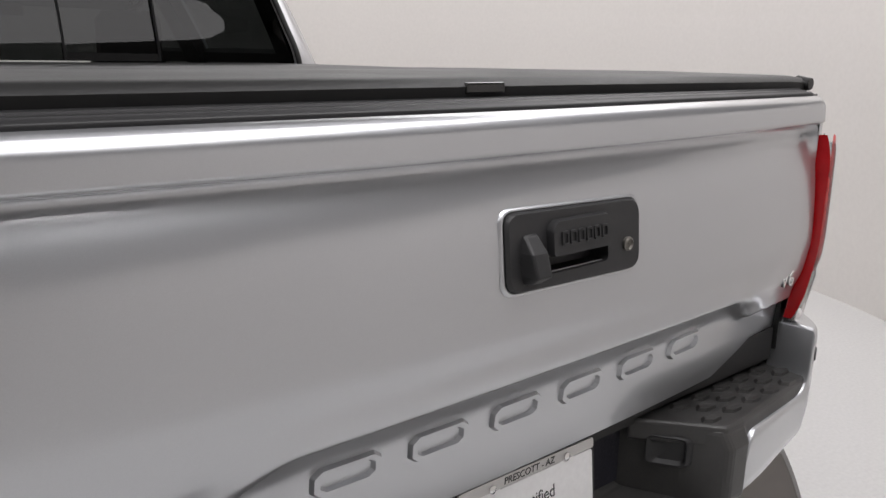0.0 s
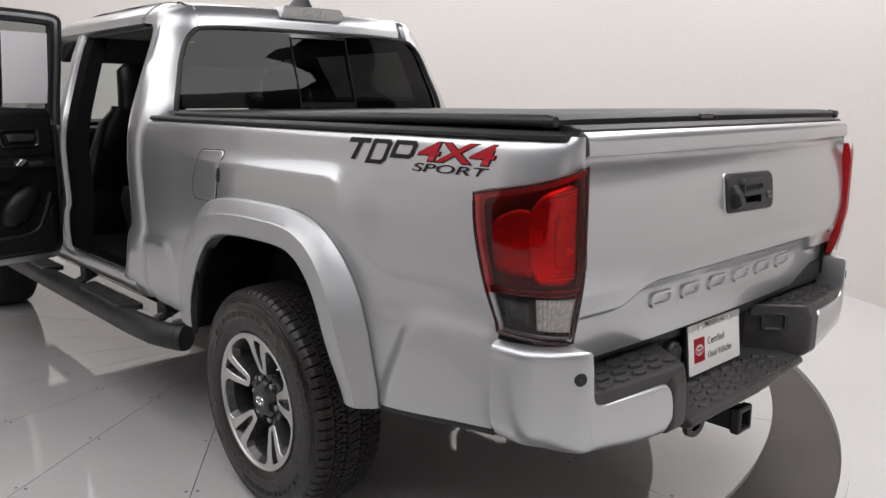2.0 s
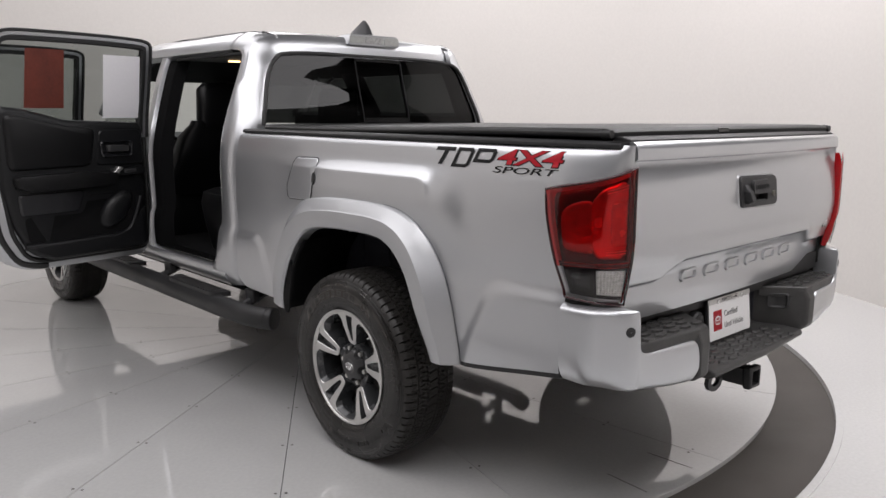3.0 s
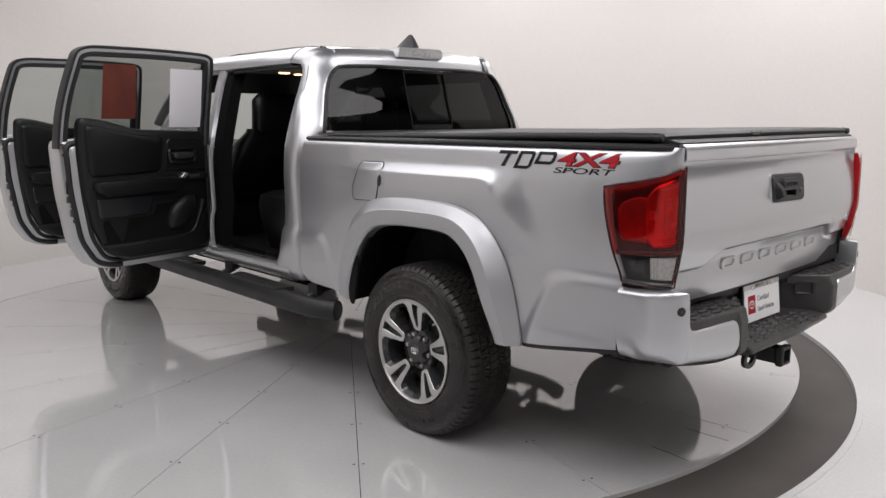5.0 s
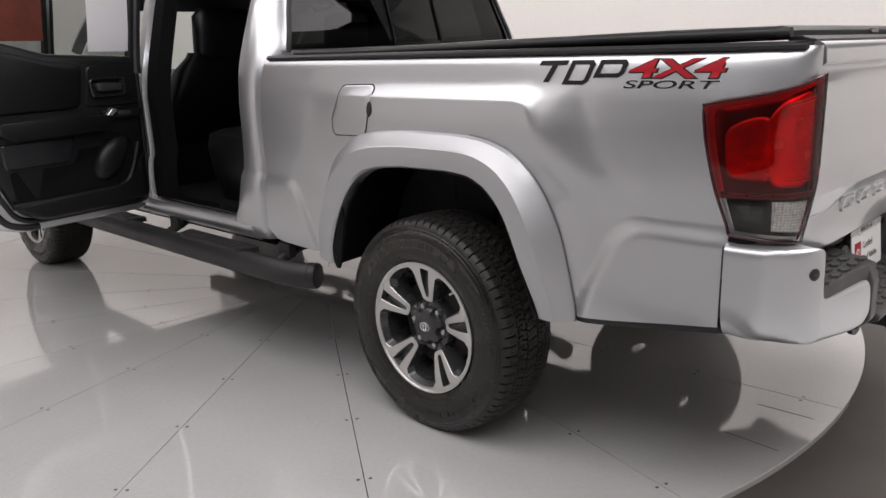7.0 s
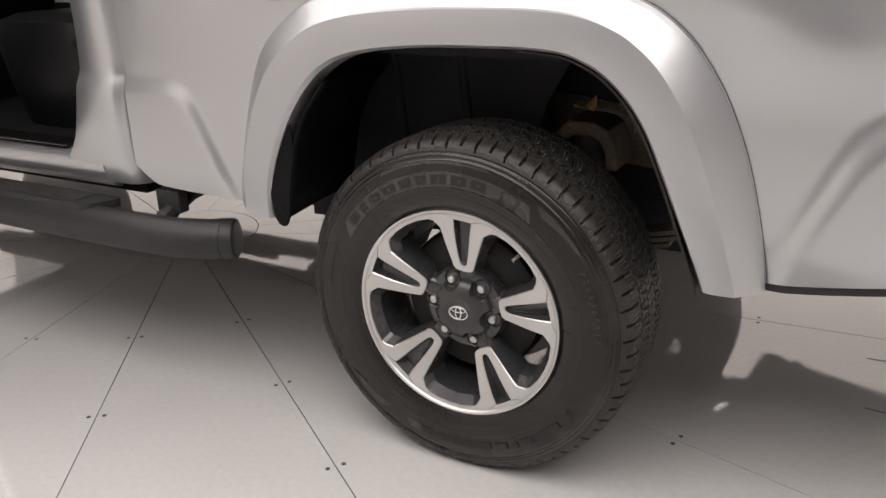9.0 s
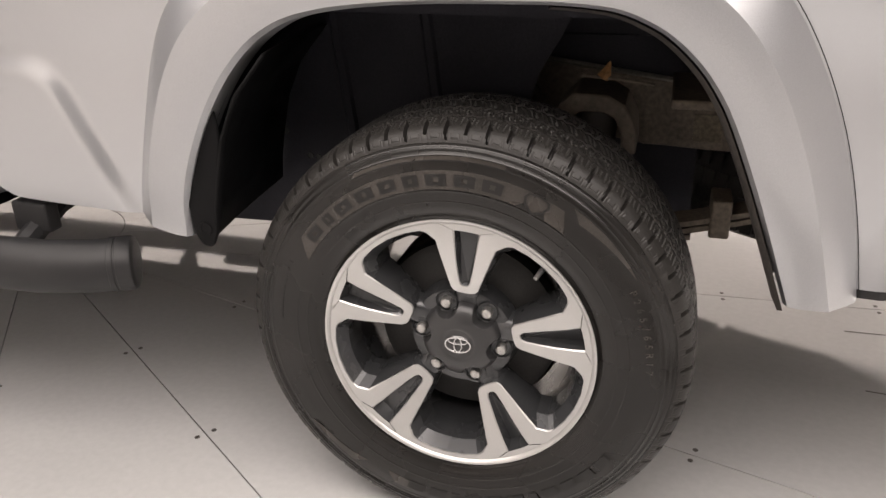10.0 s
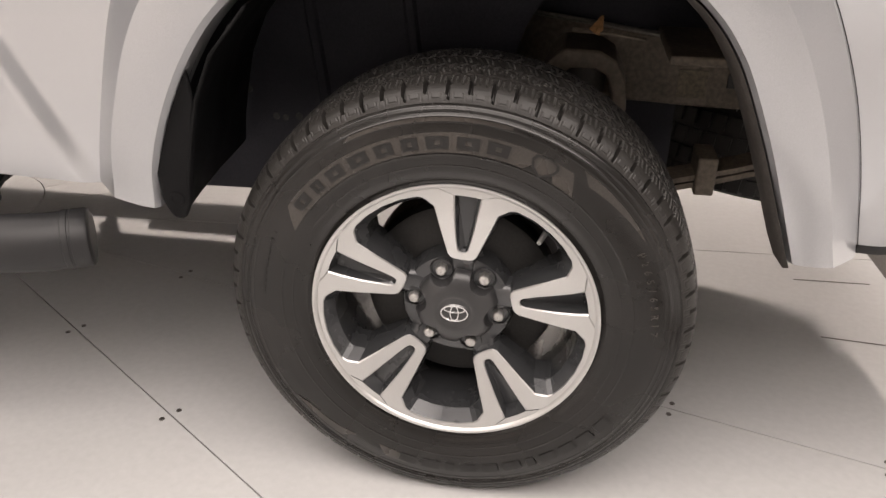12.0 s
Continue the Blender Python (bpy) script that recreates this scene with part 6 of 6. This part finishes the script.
    dome = curve([(0.0, 0.1085), (0.026, 0.1080), (0.0285, 0.1092), (0.031, 0.1100), (0.040, 0.1085), (0.052, 0.1040), (0.062, 0.0975), (0.068, 0.088), (0.070, 0.076)])
    rows = []
    for r in [0.0005, 0.015, 0.026, 0.0272, 0.0285, 0.031] + steps(0.034, 0.070, 25):
        row = []
        for t in [2 * math.pi * n / 180 for n in range(180)]:
            y, z = r * math.cos(t), r * math.sin(t)
            near = min(math.hypot(y - p, z - q) for p, q in nuts)
            row.append((-(dome(r) - 0.030 * (1 - sstep(0.0185, 0.0215, near))), y, z))
        rows.append(row)
    part("centre_cap", grid_bm(rows, close_v=True), "cap", e, "dark grey centre cap scooped out round the nuts", smooth=35)
    lg = bmesh.new()
    for rx, ry, cy, cz, tt in ((0.0215, 0.0145, 0, 0, 0.0018), (0.0065, 0.0135, 0, 0.0, 0.0015), (0.0165, 0.0058, 0, 0.0072, 0.0015)):
        grid_bm([[(-(0.1085 + q), cy + (rx + w) * math.cos(t), cz + (ry + w) * math.sin(t)) for t in steps(0, 2 * math.pi, 41)] for w, q in ((-tt, 0), (-tt * 0.5, 0.0022), (tt * 0.5, 0.0022), (tt, 0))], bm=lg)
    part("cap_emblem", lg, "chrome", e, "plain chrome oval mark", smooth=40)
    for y, z in nuts:
        part("nut_pocket", revolve([(0.084, 0.0195), (0.0855, 0.0185), (0.084, 0.0170), (0.072, 0.0160), (0.071, 0.0005)], 24, (0, y, z)), "dark_alloy", e, smooth=40)
        part("lug_nut", revolve([(0.066, 0.0102), (0.088, 0.0100), (0.0925, 0.0085), (0.0940, 0.0060), (0.0945, 0.0005)], 8, (0, y, z)), "nut", e, "dull silver lug nut", smooth=0)
    v0, v1 = petal(-42.0, [(0, 0.206), (0, 0.188)])
    part("valve", tube_bm([(-0.090, *v0), (-0.106, lerp(v0[0], v1[0], 0.7), lerp(v0[1], v1[1], 0.7)), (-0.114, *v1)], [0.005, 0.0042, 0.0036], 10), "nut", e, "metal tyre valve", smooth=40)
    # brake drum behind the spokes, with a balance weight on the barrel
    part("brake_drum", revolve([(0.020, 0.160), (0.040, 0.157), (0.046, 0.146), (0.046, 0.075), (0.055, 0.066), (0.060, 0.0005)], 60, (0, 0, 0)), "drum", e, "dull grey-black brake drum", smooth=40)
    part("drum_back", revolve([(-0.04, 0.0005), (-0.04, 0.165), (0.020, 0.165)], 48, (0, 0, 0)), "frame", e, smooth=40)
    part("balance_weight", grid_bm([[(-x, r * math.cos(radians(t)), r * math.sin(radians(t))) for t in steps(264, 278, 8)] for x, r in ((0.030, 0.2060), (0.031, 0.2020), (0.049, 0.2020), (0.050, 0.2060))]), "steel", e, smooth=30)
    return e


WHEEL_X = 0.808
w0 = build_wheel("wheel", "five-spoke machined alloy wheel with a black all-terrain tyre")
places = [pose(-WHEEL_X, 0, HUB), pose(-WHEEL_X, AXLE_F, HUB), pose(WHEEL_X, 0, HUB, 0, 0, 180), pose(WHEEL_X, AXLE_F, HUB, 0, 0, 180)]
for ob in [w0, *w0.children]:
    co = np.empty(len(ob.data.vertices) * 3)
    ob.data.vertices.foreach_get("co", co)
    co = co.reshape(-1, 3)
    rad = np.hypot(co[:, 1], co[:, 2])
    co[:, 1:] *= (1 + 0.013 * np.clip((rad - 0.235) / 0.07, 0, 1))[:, None]
    co[:, 2] = np.maximum(co[:, 2], -HUB + 0.0005)      # the tyre stands flat on the deck
    ob.data.vertices.foreach_set("co", co.ravel())
for m in places[1:]:
    copy_thing(w0, m)
w0.matrix_basis = places[0]

# ---- side graphics, fuel flap ----
def side_point(y, z, off=0.0015):
    return (-(bed_w(y, z) + off), y, z)


def side_text(body, y0, y1, z0, z1, shear, material, name, label="", heavy=0.0, off=0.0018):
    c = bpy.data.curves.new("txt", "FONT")
    c.body, c.size, c.offset = body, 1.0, heavy
    tmp = new("txt", c)
    me = bpy.data.meshes.new_from_object(tmp.evaluated_get(bpy.context.evaluated_depsgraph_get()))
    bpy.data.objects.remove(tmp)
    bm = bmesh.new()
    bm.from_mesh(me)
    xs_, ys_ = [v.co.x for v in bm.verts], [v.co.y for v in bm.verts]
    ax, bx, ay, by = min(xs_), max(xs_), min(ys_), max(ys_)
    for v in bm.verts:
        t, h = (v.co.x - ax) / (bx - ax), (v.co.y - ay) / (by - ay)
        z = lerp(z0, z1, h)
        y = lerp(y0, y1, t) - shear * (z - z0)
        v.co = side_point(y, z, off)
    return part(name, bm, material, truck, label, smooth=0)


def side_shape(poly, material, name, off=0.0018, hole=None, label=""):
    if hole:
        bm = grid_bm([[side_point(y, z, off) for y, z in poly], [side_point(y, z, off) for y, z in hole]], close_v=True)
    else:
        bm = bmesh.new()
        bm.faces.new([bm.verts.new(side_point(y, z, off)) for y, z in poly])
    return part(name, bm, material, truck, label, smooth=0)


sl = lambda y, z: (y - 0.38 * (z - 1.205), z)
side_text("4X4", -0.715, -0.966, 1.2045, 1.2515, 0.35, "red", "decal_lettering", "dark red side lettering", 0.02, 0.0022)
side_text("4X4", -0.711, -0.970, 1.2015, 1.2530, 0.35, "decal_black", "decal_shadow", "", 0.05, 0.0012)
side_text("SPORT", -0.705, -0.952, 1.1775, 1.1985, 0.55, "decal_black", "decal_lettering", "black outlined side lettering", 0.012, 0.0020)
side_text("SPORT", -0.702, -0.955, 1.1755, 1.2005, 0.55, "alloy", "decal_outline", "", 0.02, 0.0010)
side_shape([sl(-0.418, 1.238), sl(-0.418, 1.251), sl(-0.512, 1.251), sl(-0.512, 1.238), sl(-0.482, 1.238), sl(-0.474, 1.192), sl(-0.455, 1.192), sl(-0.463, 1.238)], "decal_black", "decal_shape", label="plain black slanted decal shape")
for ya, yb, za in ((-0.522, -0.602, 1.186), (-0.612, -0.700, 1.205)):
    oo = [sl(ya, za), sl(yb + 0.012, za), sl(yb, za + 0.010), sl(yb, 1.241), sl(yb + 0.012, 1.251), sl(ya, 1.251)]
    ii = [sl(ya - 0.016, za + 0.011), sl(yb + 0.020, za + 0.011), sl(yb + 0.015, za + 0.015), sl(yb + 0.015, 1.236), sl(yb + 0.020, 1.2395), sl(ya - 0.016, 1.2395)]
    side_shape(oo, "decal_black", "decal_shape", hole=ii, label="plain black slanted decal shape")

flap = rounded([(0.425, 1.176), (0.246, 1.180), (0.262, 1.085), (0.285, 1.006), (0.468, 1.000), (0.475, 1.05)], 0.028, 6)
fc = (0.36, 1.09)
bm = bmesh.new()
rows = []
for e, o in [(0.0, -0.001), (0.012, 0.0028)] + [(q, 0.0036) for q in steps(0.04, 0.97, 22)]:
    rows.append([side_point(lerp(y, fc[0], e), lerp(z, fc[1], e), o) for y, z in flap])
fuel = part("fuel_flap", grid_bm(rows, close_v=True), "paint", truck, "silver fuel filler flap", smooth=50)
part("flap_gap", tube_bm([side_point(lerp(y, fc[0], -0.012), lerp(z, fc[1], -0.012), 0.0006) for y, z in flap + flap[:1]], 0.0024, 6), "seal", fuel, smooth=60)
bm = bmesh.new()
loft([[side_point(0.257 + w * math.cos(a), 1.098 + h * math.sin(a), o) for a in steps(0, 2 * math.pi, 17)[:-1]] for w, h, o in ((0.012, 0.026, 0.001), (0.011, 0.024, 0.0045))], bm=bm)
part("finger_notch", bm, "seal", fuel, smooth=50)

# ---- running boards ----
for S in (-1, 1):
    bar = part("running_board", tube_bm([(S * x, y, z) for x, y, z in ((0.874, 0.660, 0.426), (0.90, 0.710, 0.426), (0.928, 0.80, 0.428), (0.94, 1.0, 0.430), (0.94, 1.8, 0.430), (0.94, 2.7, 0.430), (0.92, 2.95, 0.430), (0.88, 3.05, 0.430))], 0.051, 20, flat=1.0), "plastic", truck, "black oval tubular running board", smooth=60)
    cap_path = [(S * lerp(0.8650, 0.885, q), lerp(0.643, 0.683, q), 0.426) for q in (1.0, 0.98, 0.78, 0.74, 0.70, 0.66, 0.20, 0.08, 0.02, 0.0)]
    part("end_cap", tube_bm(cap_path, [0.0512, 0.0528, 0.0528, 0.0500, 0.0500, 0.0528, 0.0526, 0.0500, 0.0450, 0.0360], 24, flat=1.0), "plastic", bar, "dark grey rounded end cap", smooth=35)
    for y0, y1 in ((1.02, 1.62), (2.05, 2.65)):
        pad = part("step_plate", loft([[(S * x, y, z) for x, y in rounded([(0.875, y0), (0.965, y0 + 0.05), (0.965, y1 - 0.05), (0.875, y1)], 0.03)] for z in (0.470, 0.488, 0.491)]), "plastic", bar, "black ribbed step pad", smooth=30)
        rb = bmesh.new()
        for k in range(7):
            box_bm(*sorted((S * (0.886 + k * 0.0105), S * (0.891 + k * 0.0105))), y0 + 0.10, y1 - 0.10, 0.490, 0.4945, bm=rb)
        part("ribs", rb, "grey_plastic", bar, smooth=0)
    for y in (0.86, 1.78, 2.72):
        part("bracket", tube_bm([(S * 0.60, y, 0.52), (S * 0.80, y, 0.50), (S * 0.92, y, 0.45)], 0.022, 8), "plastic", bar, smooth=40)
        part("bracket_block", box_bm(*sorted((S * 0.84, S * 0.875)), y - 0.04, y + 0.04, 0.47, 0.53), "plastic", bar, smooth=0, bevel=0.005)

# ---- underbody ----
part("bed_floor", box_bm(-0.53, 0.53, -1.05, 0.92, 0.78, 0.82), "liner", truck, smooth=0)
part("bed_front", box_bm(-0.80, 0.80, 0.90, 0.93, 0.56, 1.262), "paint", truck, smooth=0)
for S in (-1, 1):
    part("wheelhouse_wall", box_bm(*sorted((S * 0.50, S * 0.525)), -0.75, 0.62, 0.75, 1.02), "liner", truck, "black inner wheelhouse wall", smooth=0)
    part("wheelhouse_top", box_bm(*sorted((S * 0.52, S * 0.85)), -0.75, 0.62, 1.0, 1.02), "liner", truck, smooth=0)
    prof = curve([(-1.05, 0.670), (-0.55, 0.677), (-0.3, 0.682), (0.0, 0.72), (0.35, 0.66), (0.7, 0.57), (1.2, 0.52), (3.9, 0.52)])
    rail = part("frame_rail", loft([[(S * x, y, prof(y) + dz) for x, dz in ((0.46, -0.062), (0.535, -0.062), (0.535, 0.062), (0.46, 0.062))] for y in steps(-1.0, 3.9, 40)]), "frame", truck, "dusty brown-black ladder frame rail", smooth=0, bevel=0.006)
    part("stamped_plate", box_bm(*sorted((S * 0.535, S * 0.538)), -0.395, -0.345, 0.635, 0.685), "plate_dust", rail, smooth=0)
    part("frame_slot", box_bm(*sorted((S * 0.534, S * 0.537)), -0.455, -0.430, 0.655, 0.682), "seal", rail, smooth=0, bevel=0.003)
    arch_o = [(-0.268, 0.640), (-0.262, 0.715), (-0.240, 0.752), (-0.205, 0.768), (-0.135, 0.770), (-0.105, 0.745), (-0.085, 0.690), (-0.075, 0.640)]
    arch_i = [(-0.238, 0.640), (-0.236, 0.700), (-0.222, 0.728), (-0.198, 0.738), (-0.150, 0.738), (-0.128, 0.722), (-0.114, 0.685), (-0.108, 0.640)]
    loop = [(-0.168 + (y + 0.17) * 0.84, z - 0.028 * sstep(0.64, 0.70, z)) for y, z in arch_o + arch_i[::-1]]
    part("bump_stop_bracket", loft([[(S * x, y, z) for y, z in loop] for x in (0.53, 0.662)]), "frame", rail, "arched bump stop bracket", smooth=30, bevel=0.004)
    part("bump_stop", tube_bm([(S * 0.61, -0.175, 0.735), (S * 0.61, -0.175, 0.70), (S * 0.61, -0.175, 0.645), (S * 0.61, -0.175, 0.61)], [0.030, 0.040, 0.036, 0.026], 16), "guard", rail, "rubber bump stop", smooth=50)
    part("bed_bolt", tube_bm([(S * 0.65, -0.185, 0.768), (S * 0.65, -0.190, 0.776), (S * 0.65, -0.196, 0.795)], [0.011, 0.010, 0.002], 5), "rust", rail, "rusty bent tab", smooth=0)
    part("bracket_lip", tube_bm([(S * 0.655, -0.15, 0.772), (S * 0.65, -0.22, 0.766), (S * 0.63, -0.27, 0.755)], 0.0035, 6), "frame", rail, smooth=40)
    part("rail_shield", box_bm(*sorted((S * 0.44, S * 0.446)), -0.36, 0.0, 0.40, 0.64), "liner", rail, "black inner shield", smooth=0)
    part("rail_boss", revolve([(0.0, 0.020), (0.012, 0.019), (0.014, 0.013), (0.008, 0.011), (0.008, 0.0005)], 20, (S * 0.537, -0.043, 0.712), axis_x=S), "frame", rail, smooth=40)
    part("rail_gusset", loft([[(S * x, y, z) for y, z in ((0.02, 0.66), (0.005, 0.66), (-0.005, 0.75), (0.0, 0.80), (0.02, 0.80))] for x in (0.53, 0.60)]), "frame", rail, smooth=0, bevel=0.004)
    part("cross_bracket", box_bm(*sorted((S * 0.50, S * 0.74)), -0.56, -0.30, 0.742, 0.757), "frame", rail, smooth=0, bevel=0.004)
    part("bed_sill", loft([[(S * x, y, z) for x, z in ((0.52, 0.757), (0.80, 0.757), (0.80, 0.80), (0.52, 0.80))] for y in (-0.50, -0.44)]), "frame", rail, smooth=0, bevel=0.006)
    part("brake_line", tube_bm([(S * 0.548, y, z) for y, z in ((0.30, 0.70), (0.05, 0.775), (-0.02, 0.785), (-0.3, 0.748), (-0.55, 0.742))], 0.005, 6), "steel", rail, smooth=40)
    part("drain_bracket", loft([[(S * x, y, z) for y, z in rounded([(-0.40, 0.772), (-0.47, 0.772), (-0.455, 0.80), (-0.44, 0.79), (-0.425, 0.80), (-0.41, 0.785)], 0.006, 2)] for x in (0.74, 0.744)]), "frame", rail, smooth=0)
    for k in range(4):
        half = 0.66 - 0.15 * k
        lf = bmesh.new()
        loft([[(S * x, y, 0.452 - 0.014 * k + 0.145 * (y / 0.66) ** 2 + dz) for x, dz in ((0.545, 0), (0.605, 0), (0.605, 0.010), (0.545, 0.010))] for y in steps(-half, half, 14)], bm=lf)
        part("leaf_spring", lf, "frame", truck, smooth=30)
    part("spring_clamp", box_bm(*sorted((S * 0.535, S * 0.615)), -0.425, -0.390, 0.478, 0.550), "frame", truck, smooth=0, bevel=0.004)
    for y in (-0.06, 0.06):
        part("u_bolt", tube_bm([(S * 0.54, y, 0.34), (S * 0.54, y, 0.48), (S * 0.61, y, 0.48), (S * 0.61, y, 0.34)], 0.008, 8), "steel", truck, smooth=40)
    part("shackle", box_bm(*sorted((S * 0.535, S * 0.548)), -0.70, -0.66, 0.52, 0.62), "frame", truck, smooth=0, bevel=0.004)
    part("shock_absorber", tube_bm([(S * 0.47, 0.05, 0.32), (S * 0.46, 0.22, 0.52), (S * 0.455, 0.30, 0.62)], [0.028, 0.028, 0.034], 14), "frame", truck, smooth=40)
part("rear_axle", tube_bm([(-0.76, 0, HUB), (-0.2, 0, HUB), (-0.12, 0, HUB), (0.12, 0, HUB), (0.2, 0, HUB), (0.76, 0, HUB)], [0.042, 0.042, 0.14, 0.14, 0.042, 0.042], 16), "frame", truck, "dusty rear axle", smooth=40)
part("cross_member", box_bm(-0.46, 0.46, -0.33, -0.25, 0.60, 0.74), "frame", truck, smooth=0, bevel=0.006)
part("cross_member", box_bm(-0.46, 0.46, 0.60, 0.68, 0.53, 0.60), "frame", truck, smooth=0, bevel=0.006)
part("exhaust", tube_bm([(0.42, 1.6, 0.42), (0.42, 0.5, 0.42), (0.40, 0.2, 0.55), (0.42, -0.3, 0.52), (0.75, -0.62, 0.46)], 0.032, 12), "steel", truck, smooth=50)
part("fuel_tank", loft([[(x, y, z) for x, y in rounded([(-0.40, 0.75), (-0.05, 0.75), (-0.05, 1.7), (-0.40, 1.7)], 0.06)] for z in (0.36, 0.38, 0.56)]), "liner", truck, smooth=40)
sp = bmesh.new()
revolve([(-0.08, 0.20), (-0.11, 0.23), (-0.125, 0.29), (-0.12, 0.34), (-0.10, 0.365), (0.0, 0.375), (0.10, 0.365), (0.12, 0.34), (0.125, 0.29), (0.11, 0.23), (0.08, 0.20), (-0.08, 0.20)], 72, (0, 0, 0), bm=sp)
spare = part("spare_wheel", sp, "rubber", truck, "spare wheel slung under the bed", smooth=40)
spare.matrix_basis = pose(-0.06, -0.665, 0.50, 0, 90, 0)
sb = bmesh.new()
for k in range(72):
    for row in range(5):
        a = 2 * math.pi * (k + 0.5 * (row % 2)) / 72
        d = -0.085 + row * 0.0425
        r = 0.373 - 0.6 * max(abs(d) - 0.05, 0) * 0.25
        loft([[(d + q, (r + h) * math.cos(a + t), (r + h) * math.sin(a + t)) for q, t in ((-0.016, -0.036), (0.016, -0.026), (0.016, 0.036), (-0.016, 0.026))] for h in (-0.004, 0.006)], bm=sb)
tagged(part("spare_tread", sb, "rubber", spare, smooth=0), kind="stuff")
part("spare_rim", revolve([(0.06, 0.20), (0.05, 0.19), (0.0, 0.17), (0.0, 0.03)], 40, (0, 0, 0)), "steel", spare, smooth=40)
